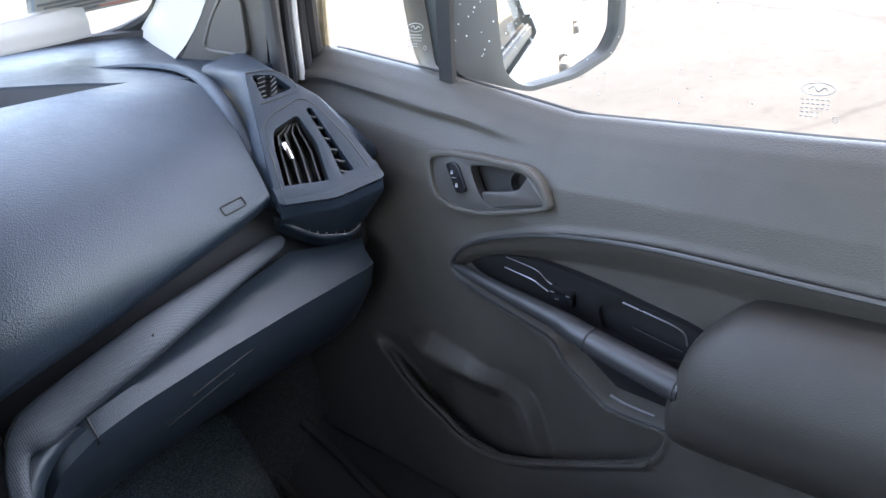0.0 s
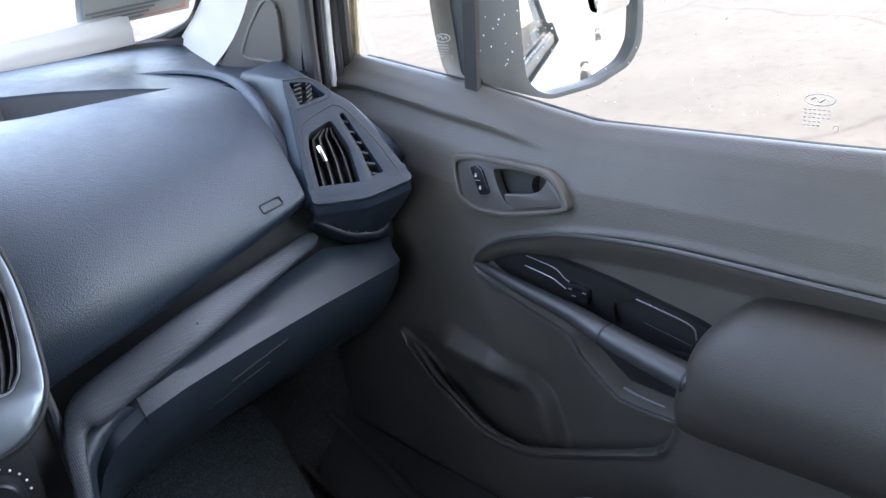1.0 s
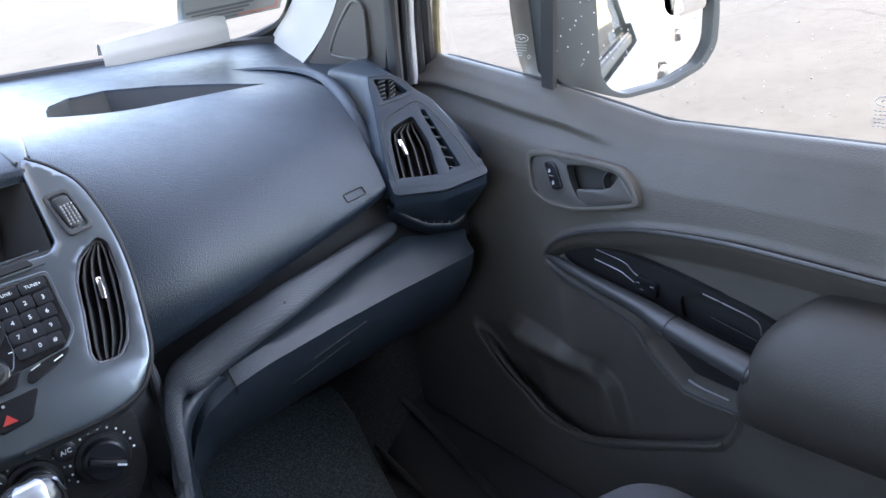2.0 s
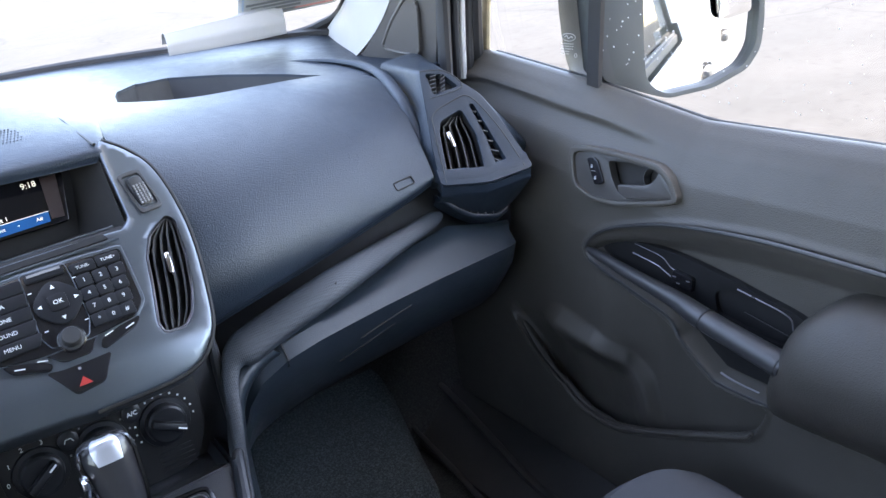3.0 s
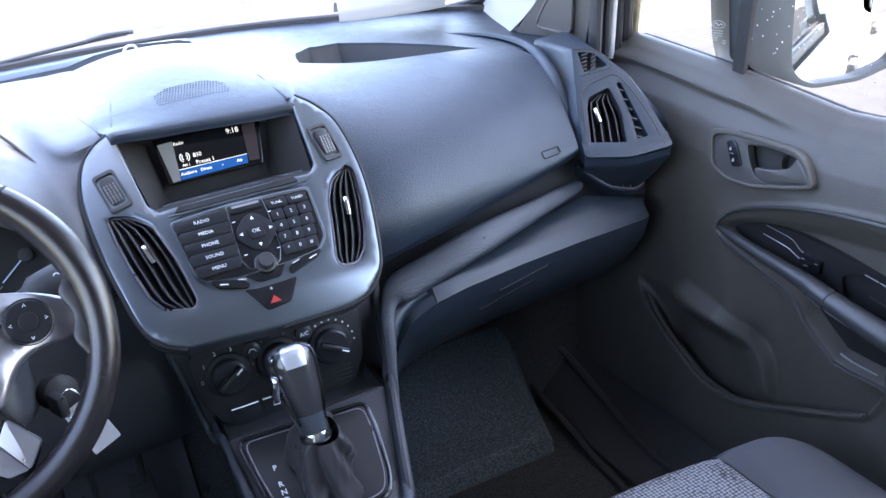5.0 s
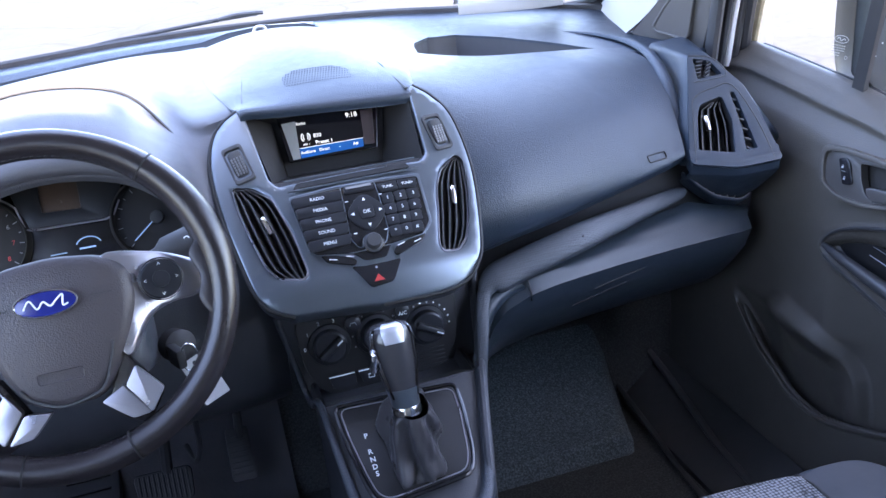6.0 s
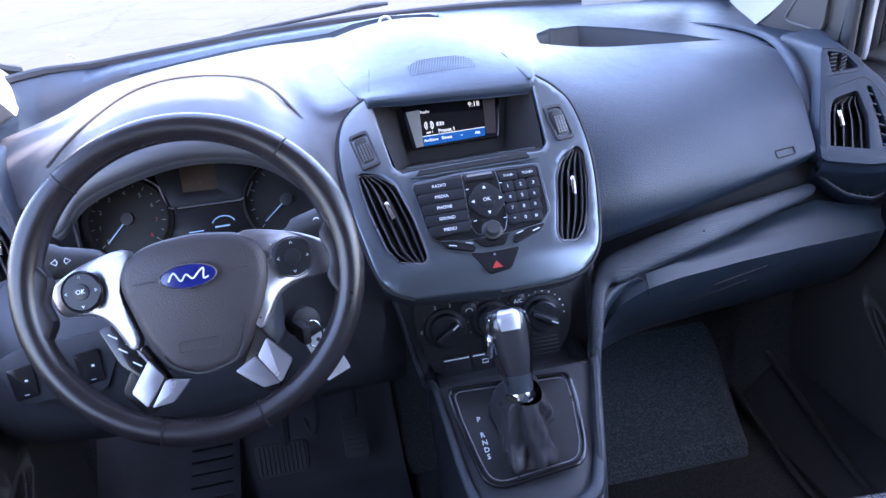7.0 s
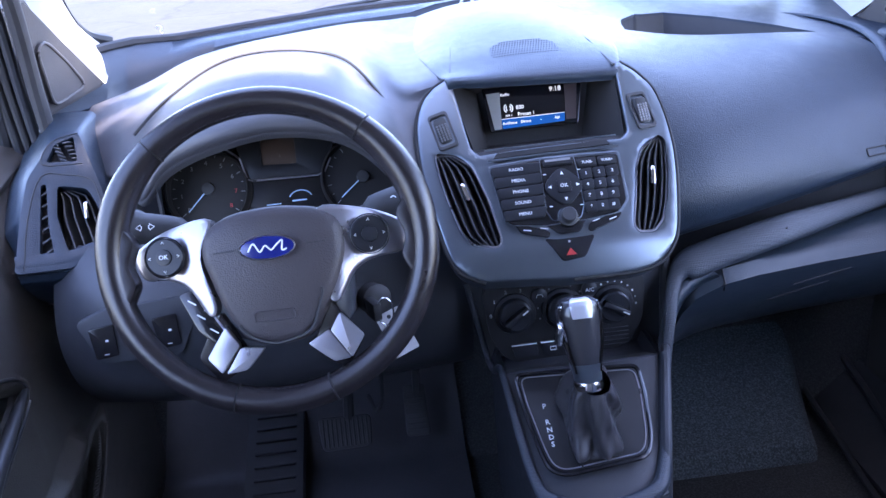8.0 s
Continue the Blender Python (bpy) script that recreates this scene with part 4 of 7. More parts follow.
def key(name, pts, text="", size=0.0065, tx=None, ty=None, lift=0.0155, mat=None, r=0.0025):
    k = put(name, plate(rounded(pts, r, 2), 0.004, [], 0.0008, lift), mat or M_KEY, panel, "", KF)
    if text:
        cx = sum(q[0] for q in pts) / len(pts) if tx is None else tx
        cy = sum(q[1] for q in pts) / len(pts) if ty is None else ty
        put("key_letters", moved(lettering(text, size), pose(cx, cy, lift)), M_MARK, k, "", KF)
    return k


for i, text in enumerate(("RADIO", "MEDIA", "PHONE", "SOUND", "MENU")):
    y1 = 0.0355 - 0.0158 * i
    x0 = -0.081 + 0.0018 * i
    key("menu_key", [(x0, y1 - 0.0148), (-0.0180 - 0.001 * i, y1 - 0.0135), (-0.0165, y1 + 0.0010), (x0 - 0.001, y1)], text, 0.0062)
for i in range(4):
    for j in range(3):
        x0, y1 = 0.0330 + 0.0175 * j - (0.0004 + 0.0010 * j) * i, 0.0195 - 0.0158 * i
        text = ("1", "2", "3", "4", "5", "6", "7", "8", "9", "*", "0", "#")[3 * i + j]
        key("digit_key", [(x0, y1 - 0.0145), (x0 + 0.0162, y1 - 0.0140), (x0 + 0.0162, y1 + 0.0008), (x0, y1)], text, 0.0066)
key("tune_key", [(0.0335, 0.0220), (0.058, 0.0220), (0.058, 0.0345), (0.0315, 0.0345)], "TUNE-", 0.0050)
key("tune_key", [(0.0595, 0.0220), (0.084, 0.0220), (0.085, 0.0345), (0.0595, 0.0345)], "TUNE+", 0.0050)
key("notice_bar", [(-0.013, 0.029), (0.027, 0.029), (0.027, 0.038), (-0.013, 0.038)])
put("notice_print", plate([(-0.010, 0.0345), (0.024, 0.0345), (0.024, 0.0375), (-0.010, 0.0375)], 0.0006, [], 0, 0.0162), M_GREYMARK, panel, "small unreadable print", KF)
ring_key = put("cursor_ring", plate([(0.009 + 0.023 * math.cos(a) * (1 + 0.06 * math.cos(4 * a)), -0.002 + 0.024 * math.sin(a) * (1 + 0.06 * math.cos(4 * a))) for a in span(0, 2 * math.pi, 33)[:-1]], 0.004, [], 0.0012, 0.0158), M_KEY, panel, "", KF)
key("ok_key", [(-0.0005, -0.0115), (0.0185, -0.0115), (0.0185, 0.0075), (-0.0005, 0.0075)], "OK", 0.0070, lift=0.0175, r=0.004)
for a in range(4):
    put("arrow", plate([(0.0025, 0), (-0.0020, 0.0022), (-0.0020, -0.0022)], 0.0006, [], 0, 0.0006), M_MARK, ring_key, "", KF @ pose(0.009 + 0.0185 * math.cos(a * math.pi / 2), -0.002 + 0.0185 * math.sin(a * math.pi / 2), 0.0160, 0, 0, 90 * a))
for x, y in ((-0.013, 0.018), (0.033, 0.020), (-0.012, -0.028), (0.028, -0.030)):
    put("key_mark", box(0.0040, 0.0010, 0.0006, 0, (x, y, 0.0134)), M_MARK, panel, "", KF)
knob = put("volume_knob", lathe([(0.0125, 0.010), (0.0125, 0.017), (0.0102, 0.018), (0.0100, 0.025), (0.0088, 0.0268)], 36), M_BLACK, stack, "round black volume knob", BZ @ pose(0.007, -0.050, 0))
put("knob_ring", lathe([(0.0132, 0.012), (0.0142, 0.0160), (0.0130, 0.0170)], 36, False), M_GLOSS, knob, "", WORLD[knob])
for pts in ([(-0.063, -0.050), (-0.026, -0.062), (-0.018, -0.068), (-0.022, -0.074), (-0.056, -0.063)], [(0.030, -0.068), (0.034, -0.072), (0.070, -0.060), (0.078, -0.052), (0.074, -0.048), (0.034, -0.060)]):
    k = put("seek_key", plate(rounded(pts, 0.004), 0.004, [], 0.001, 0.013), M_GLOSS, stack, "", BZ)
    cx, cy = sum(q[0] for q in pts) / len(pts), sum(q[1] for q in pts) / len(pts)
    for d in (-0.011, 0.011):
        put("seek_mark", moved(box(0.010, 0.0011, 0.0008, 0), pose(cx + d, cy + 0.002, 0.0134, 0, 0, -14 if cx < 0 else 16)), M_MARK, k, "", BZ)
hz = put("hazard_key", plate(rounded([(-0.028, -0.074), (-0.012, -0.077), (0.020, -0.077), (0.038, -0.076), (0.022, -0.103), (-0.008, -0.106)], 0.005), 0.010, [], 0.001, 0.011), M_GLOSS, stack, "black hazard switch panel", BZ)
put("hazard_triangle", plate([(-0.004, -0.1005), (0.010, -0.1005), (0.003, -0.091)], 0.0006, [], 0, 0.0124), M_RED, hz, "red warning triangle", BZ)
put("lamp_mark", box(0.0028, 0.0028, 0.0006, 0, (0.003, -0.082, 0.0118)), M_GREYMARK, hz, "", BZ)
put("bezel_underside", grid(lambda u, v: BZ @ Vector((u * 0.120, -0.112 - 0.008 * (1 - u * u), -0.012)) + Vector((0, 0.06 * v, -0.012 * v)), span(-1, 1, 15), span(0, 1, 4), 0.006, (0, 0, 1)), M_BLACK, stack)

# speaker perforations on the hood
holes = []
for i in range(26):
    for j in range(7):
        x = -0.050 + 0.0040 * i + 0.0020 * (j % 2)
        y = 0.612 + 0.0085 * j
        if (x / 0.050) ** 2 + (max(0, j - 2) / 5.2) ** 2 < 1:
            z = hood_z(x, y)
            holes.append(moved(lathe([(0.0009, -0.001), (0.0009, 0.0010)], 6), pose(x, y, z + 0.0012, -13, 0, 0)))
put("tweeter_grille", join(*holes), M_BLACK, dash, "pricked loudspeaker patch", kind="stuff")


# ---- doors ----
def belt(y):
    return along(y, [-1.2, -0.03, 0.268, 0.486, 0.715, 0.90], [1.085, 1.068, 1.067, 1.104, 1.134, 1.150])


ARC = [Vector(q) for q in curve2([(0.432, 0.868), (0.410, 0.894), (0.369, 0.915), (0.317, 0.931), (0.270, 0.942), (0.226, 0.949), (0.147, 0.956), (0.077, 0.958), (-0.043, 0.956), (-0.200, 0.952), (-0.420, 0.93), (-0.420, 0.775), (-0.137, 0.753), (0.018, 0.737), (0.088, 0.734), (0.174, 0.734), (0.199, 0.743), (0.243, 0.777), (0.254, 0.794), (0.271, 0.810), (0.335, 0.829), (0.415, 0.853)], 4)]
POCKET = [Vector(q) for q in curve2([(0.108, 0.722), (0.117, 0.693), (0.130, 0.674), (0.150, 0.661), (0.269, 0.608), (0.356, 0.574), (0.414, 0.561), (0.473, 0.567), (0.518, 0.591), (0.565, 0.617), (0.610, 0.654), (0.645, 0.700), (0.620, 0.770), (0.530, 0.825), (0.425, 0.842), (0.338, 0.818), (0.277, 0.797), (0.258, 0.782), (0.246, 0.765), (0.201, 0.731), (0.172, 0.7235), (0.135, 0.7225)], 4)]
HOLLOW = rounded([(0.449, 1.003), (0.447, 1.013), (0.424, 1.016), (0.366, 1.015), (0.304, 1.009), (0.285, 0.998), (0.268, 0.980), (0.288, 0.977), (0.363, 0.964), (0.410, 0.966), (0.438, 0.977)], 0.008)
RIDGE = [(0.545, 0.722), (0.500, 0.729), (0.425, 0.713), (0.377, 0.682), (0.333, 0.622), (0.310, 0.590)]


def ridge_gap(y, z):
    """Distance to the crease of the lower pocket's own wall; below 0 on its upper side."""
    zr = along(y, [q[0] for q in reversed(RIDGE)], [q[1] for q in reversed(RIDGE)])
    return (zr - z) * 0.75


def door_x(y, z, a, p):
    """Depth of the door lining (distance from the van's middle) at a place on it."""
    zb = belt(y)
    x = along(zb - z, [0.0, 0.012, 0.030, 0.070, 0.12, 0.20, 0.34, 0.50, 0.80], [0.826, 0.808, 0.790, 0.766, 0.750, 0.740, 0.738, 0.732, 0.730])
    zc = along(y, [0.10, 0.242, 0.294, 0.412, 0.522, 0.626, 0.70], [1.012, 1.037, 1.046, 1.067, 1.082, 1.098, 1.108]) - 0.004
    k = step(0.28, 0.44, y)
    x -= 0.005 * k * math.exp(-((z - zc) / 0.010) ** 2)
    x += 0.006 * k * step(0.000, 0.014, zc - z) * (1 - step(0.012, 0.055, zc - z))
    x += 0.028 * step(-0.001, 0.011 + 0.046 * step(0.84, 0.92, z), a)
    x -= 0.0035 * (1 - step(0.0, 0.008, abs(a + 0.003)))
    fade = 1 - step(0.33, 0.42, y) * step(0.64, 0.72, z)
    x += 0.045 * step(-0.001, 0.014, p) * fade
    x -= 0.004 * (1 - step(0.0, 0.007, abs(p + 0.003))) * fade
    # the bottle holder's wall stands out inside the pocket, creased along its upper edge
    d = ridge_gap(y, z)
    if p > 0 and 0.31 < y < 0.56:
        swell = (1 - step(-0.006, 0.016, -d)) * (1 - step(0.02, 0.12, d))
        x -= 0.022 * swell * step(0.0, 0.05, p) * step(0.31, 0.35, y) * (1 - step(0.50, 0.56, y))
    return x


def door(s, name, label):
    t = thing(name, label, "car door", (s * 0.80, 0.0, 0.9), kind="")
    ys = [*span(-0.75, -0.15, 60), *span(-0.146, 0.68, 312 if s > 0 else 240), *span(0.688, 0.86, 22)]
    ks = span(0, 1, 250 if s > 0 else 220)
    flat = [(y, 0.42 + (belt(y) - 0.42) * k) for y in ys for k in ks]
    in_arc, in_pocket, in_hollow = inside_all(flat, ARC), inside_all(flat, POCKET), inside_all(flat, HOLLOW)

    def lining(i, j):
        n = i * len(ks) + j
        y, z = flat[n]
        p = float(in_pocket[n])
        # the pocket is a bin: behind its lower rim the lining dives down out of sight
        dive = 0.060 * step(0.001, 0.010, p) * (1 - step(0.012, 0.080, p)) * (1 - step(0.63, 0.70, z)) * step(0.10, 0.15, y)
        return Vector((s * (door_x(y, z, float(in_arc[n]), p) + 0.030 * step(0.001, 0.004, float(in_hollow[n]))), y, z - dive))
    put("lining", grid(lining, range(len(ys)), range(len(ks)), 0.010, (s, 0, 0)), M_DOOR, t, "grained charcoal door lining")
    arc_line = [q for q in ARC[:44] if q[1] > 0.862 and q[0] > -0.16]
    low_line = [q for q in ARC if q[1] < 0.860 and q[0] > -0.16]
    put("arc_rim", tube([(s * 0.7385, q[0], q[1] + 0.003) for q in arc_line], 0.0030, 8), M_DOORTRIM, t, "satin rim of the armrest recess")
    put("arc_rim", tube([(s * 0.7350, q[0], q[1] - 0.003) for q in low_line], 0.0024, 8), M_DOORTRIM, t, "satin lower rim of the armrest recess")
    put("pocket_edge", tube([(s * 0.7312, q[0], q[1]) for q in POCKET if q[1] < 0.68 and q[0] > 0.112], 0.0030, 8), M_DOOR, t, "rounded rim of the door bin")
    put("sill", grid(lambda y, k: Vector((s * (0.826 + 0.028 * k), y, belt(y) - 0.005 - 0.004 * k)), span(-0.75, 0.86, 60), span(0, 1, 3), 0.02, (0, 0, -1)), M_RUBBER, t)
    put("sill_seal", tube([(s * 0.845, y, belt(y) - 0.004) for y in span(-0.75, 0.74, 50)], 0.0040, 8, 0.8), M_RUBBER, t, "black rubber window seal")
    # outer skin
    put("outer_skin", grid(lambda y, k: Vector((s * (0.862 + 0.055 * math.sin(math.pi * min(1, (1 - k) * 1.15 + 0.06)) ** 0.8), y, 0.30 + (belt(y) - 0.326) * k)), span(-0.75, 0.90, 12), span(0, 1, 12), 0.004, (-s, 0, 0)), M_WHITE, t, "glossy white outer door panel")

    def glass_x(z):
        return 0.838 - 0.20 * (z - 1.07)
    # the driver's unseen pane is dimmed to hold back light
    glazing = M_GLASS if s > 0 else M_DIMGLASS
    pane = put("window_pane", grid(lambda y, k: Vector((s * glass_x(belt(y) + k * (1.66 - belt(y))), y, belt(y) - 0.01 + k * (1.67 - belt(y)))), span(-0.72, 0.435, 12), span(0, 1, 5)), glazing, t, "clear side window" if s > 0 else "unseen side window, tint added to cut light")
    pane.visible_shadow = s < 0
    quarter = put("quarter_pane", grid(lambda y, k: Vector((s * glass_x(belt(y) + k * 0.45), y - 0.28 * k * (y - 0.45) / 0.28, belt(y) - 0.01 + k * 0.45)), span(0.455, 0.76, 6), span(0, 1, 5)), M_GLASS, t, "small fixed front window")
    quarter.visible_shadow = False
    post = put("divider_post", grid(lambda y, k: Vector((s * (glass_x(belt(0.445) + k * 0.55) - 0.012), y - 0.203 * k, belt(y) - 0.006 + k * 0.55)), span(0.466, 0.490, 4), span(0, 1, 5), 0.008, (s, 0, 0)), M_DOORTRIM, t, "black window divider post")
    # door frame round the window
    rail = [(s * 0.822, 0.775, 1.10), (s * 0.803, 0.738, 1.20), (s * 0.770, 0.655, 1.36), (s * 0.745, 0.53, 1.53), (s * 0.725, 0.38, 1.64), (s * 0.718, 0.10, 1.69), (s * 0.718, -0.72, 1.70)]
    put("window_frame", tube(curve2(rail, 6, False), 0.014, 10, 1.0), M_DOORTRIM, t, "black window frame")
    # inner handle
    hm = Matrix.Translation((s * 0.757, 0.345, 0.995)) @ Matrix(((0, 0, -s), (-1, 0, 0), (0, s * 1.0 if s > 0 else 1, 0))).to_4x4()
    if s > 0:
        hb = rounded([(-0.118, 0.010), (-0.116, 0.031), (-0.080, 0.035), (-0.021, 0.033), (0.050, 0.027), (0.075, 0.012), (0.094, -0.020), (0.060, -0.030), (-0.018, -0.0445), (-0.068, -0.0435), (-0.105, -0.029)], 0.012)
        inner_line = rounded([(-0.108, 0.009), (-0.107, 0.022), (-0.079, 0.0265), (-0.021, 0.0245), (0.046, 0.019), (0.067, 0.006), (0.083, -0.017), (0.058, -0.0235), (-0.018, -0.0375), (-0.066, -0.0365), (-0.098, -0.024)], 0.009)
        cup = rounded([(-0.0425, 0.018), (-0.002, 0.0205), (0.045, 0.0160), (0.064, 0.003), (0.078, -0.0165), (-0.001, -0.0315), (-0.018, -0.025), (-0.032, -0.006)], 0.007)
        plate_m = hm @ pose(0, 0, 0, -15, 3, 0)
        hp = put("handle_plate", plate(hb, 0.022, [inner_line], 0.003, 0.009), M_DOOR, t, "raised charcoal handle frame", plate_m)
        put("handle_plate", plate(inner_line, 0.014, [cup], 0.0015, 0.003), M_HANDLE, hp, "satin charcoal handle plate", plate_m)
        put("handle_cup", plate(rounded([(-0.047, 0.022), (0.050, 0.021), (0.070, 0.004), (0.084, -0.019), (-0.004, -0.037), (-0.024, -0.028), (-0.036, -0.006)], 0.008), 0.003, [], 0, -0.016), M_CUP, hp, "", plate_m)
        put("cup_wall", moved(lathe([(0.017, -0.014), (0.0165, -0.004), (0.0135, -0.002), (0.0125, -0.014)], 28, False), plate_m @ pose(0.036, 0.004, 0)), M_DOORTRIM, hp, "rounded finger hollow")
        lever = rounded([(-0.0175, -0.0125), (0.0200, -0.0085), (0.0415, -0.003), (0.0500, 0.0065), (0.0545, 0.0160), (0.0670, 0.0100), (0.0787, -0.0040), (0.0850, -0.0165), (0.0000, -0.0305), (-0.0125, -0.0245)], 0.005)
        put("lever", plate(lever, 0.014, [], 0.003, 0.008), M_HANDLE, hp, "charcoal pull lever", plate_m)
        sw = put("lock_switch", plate(rounded([(-0.0815, 0.0160), (-0.0690, 0.0205), (-0.0605, 0.0160), (-0.0435, -0.0145), (-0.0495, -0.0185), (-0.0615, -0.0200)], 0.004), 0.008, [], 0.001, 0.0065), M_GLOSS, hp, "black lock switch with white marks", plate_m)
        for x, y in ((-0.0695, 0.0070), (-0.0605, -0.0090)):
            put("padlock_mark", join(box(0.0034, 0.0026, 0.0006, 0, (x, y - 0.002, 0.0068)), tube([(x + 0.0013 * math.cos(a), y - 0.0004 + 0.0019 * math.sin(a), 0.0068) for a in span(0, math.pi, 7)], 0.0004, 5)), M_PALEMARK, sw, "", plate_m)
        put("switch_rule", box(0.008, 0.0008, 0.0006, 0, (-0.0655, -0.0005, 0.0068)), M_GREYMARK, sw, "", plate_m)
    # pull bar
    bar = curve2([(s * 0.739, 0.428, 0.869), (s * 0.728, 0.330, 0.859), (s * 0.716, 0.234, 0.852), (s * 0.708, 0.190, 0.847), (s * 0.702, 0.124, 0.838), (s * 0.698, 0.050, 0.828)], 8, False)
    rad = [along(i / 40, [0, 0.06, 0.5, 1], [0.005, 0.008, 0.0155, 0.0185]) for i in range(41)]
    g = put("pull_bar", tube(bar, rad, 16, 0.85), M_DOORTRIM, t, "satin black pull bar")
    for f in (26, 39):
        c = bar[f]
        d = (bar[f + 1] - bar[f - 1]).normalized()
        put("bar_joint", tube([c - d * 0.001, c + d * 0.001], rad[f] + 0.0012, 16, 0.87), M_BLACK, g)
    # trim insert with switch and grip pocket
    ins = [Vector(q) for q in curve2([(0.418, 0.866), (0.390, 0.884), (0.345, 0.894), (0.288, 0.896), (0.218, 0.889), (0.140, 0.875), (0.062, 0.856), (0.046, 0.815), (0.056, 0.752), (0.170, 0.747), (0.196, 0.756), (0.240, 0.792), (0.272, 0.822), (0.340, 0.842)], 5)]
    hole = [Vector(q) for q in rounded([(0.204, 0.858), (0.164, 0.872), (0.098, 0.860), (0.082, 0.850), (0.086, 0.815), (0.120, 0.812), (0.200, 0.826)], 0.010)]
    im = Matrix.Translation((s * 0.762, 0, 0)) @ Matrix(((0, 0, -s), (1, 0, 0), (0, 1, 0))).to_4x4()
    ip = put("switch_insert", plate(ins, 0.010, [hole], 0.002, 0.004), M_GATE, t, "satin black switch insert", im)
    # black sheet stands in for the shade inside the pocket
    put("grip_pocket", plate(hole, 0.003, [], 0, -0.0025), M_HOLESHADE, ip, "", im)
    # silver bead paints in the highlight on the pocket's edge
    put("pocket_glint", tube([(q[0], q[1], 0.0045) for q in curve2([(0.166, 0.8725), (0.130, 0.8665), (0.098, 0.8605), (0.0855, 0.8535), (0.0835, 0.840)], 5, False)], 0.0011, 6), M_SATIN, ip, "pocket edge highlight painted in satin silver", im)
    put("pocket_ledge", tube([(0.156, 0.8425, 0.0045), (0.090, 0.8300, 0.0045)], 0.0008, 6), M_DOORTRIM, ip, "", im)
    sw = put("window_switch", moved(plate(rounded([(-0.018, -0.011), (0.018, -0.011), (0.018, 0.011), (-0.018, 0.011)], 0.004), 0.008, [], 0.002, 0.010), pose(0.254, 0.860, 0.002, 0, 0, 8)), M_GLOSS, ip, "black window switch", im)
    put("switch_line", join(tube(curve2([(0.346, 0.892, 0.0046), (0.322, 0.889, 0.0046), (0.294, 0.884, 0.0046), (0.278, 0.872, 0.0046), (0.260, 0.868, 0.0046)], 5, False), 0.0007, 5), tube(curve2([(0.351, 0.876, 0.0046), (0.306, 0.869, 0.0046), (0.293, 0.864, 0.0046), (0.280, 0.858, 0.0046)], 5, False), 0.0009, 5)), M_SATIN, ip, "thin bright outline", im)
    for a, b, z0 in ((-0.012, 0.004, 0.0126), (0.006, -0.004, 0.0126), (0.012, 0.005, 0.0126)):
        put("switch_mark", box(0.0060, 0.0012, 0.0006, 0, (0.254 + a, 0.860 + b, z0)), M_GREYMARK, sw, "", im)
    # armrest
    arm = []
    for y, dz, inset in ((0.062, -0.012, 0.75), (0.050, -0.004, 0.35), (0.030, 0.0, 0.1), (-0.02, 0.004, 0.0), (-0.15, 0.008, 0.0), (-0.32, 0.006, 0.0), (-0.55, 0.0, 0.1), (-0.62, -0.01, 0.6)):
        dz -= 0.004
        arm.append([(s * (0.780 - 0), y - 0.05, 0.918 + dz), (s * (0.742 + 0.03 * inset), y - 0.045, 0.922 + dz), (s * (0.712 + 0.05 * inset), y - 0.030, 0.912 + dz), (s * (0.688 + 0.07 * inset), y, 0.880 + dz), (s * (0.672 + 0.08 * inset), y + 0.015, 0.840 + dz),
                    (s * (0.674 + 0.08 * inset), y + 0.030, 0.795 + dz), (s * (0.698 + 0.06 * inset), y + 0.040, 0.752 + dz), (s * (0.735 + 0.03 * inset), y + 0.045, 0.735 + dz), (s * 0.780, y + 0.045, 0.734 + dz)])
    put("armrest", loft(arm, 5, 5, 0.006, (s, 0, 0)), M_ARMREST, t, "padded dark vinyl armrest")
    # silver beads paint in the highlights on the tray lip and the bar
    put("tray_glint", tube(curve2([(s * 0.748, 0.189, 0.7405), (s * 0.747, 0.165, 0.7365), (s * 0.746, 0.125, 0.7355)], 6, False), 0.0018, 8), M_SATIN, t, "grip tray lip with its highlight in satin silver")
    put("bar_glint", tube([c + Vector((-s * 0.004, 0, -0.0168)) for c in bar[18:39]], 0.0011, 6), M_SATIN, g, "silver line painted in as the bar's highlight")
    return t


passenger_door = door(1, "passenger_door", "closed door with charcoal lining, armrest and white outside")
driver_door = door(-1, "driver_door", "closed door with charcoal lining beside the steering wheel")


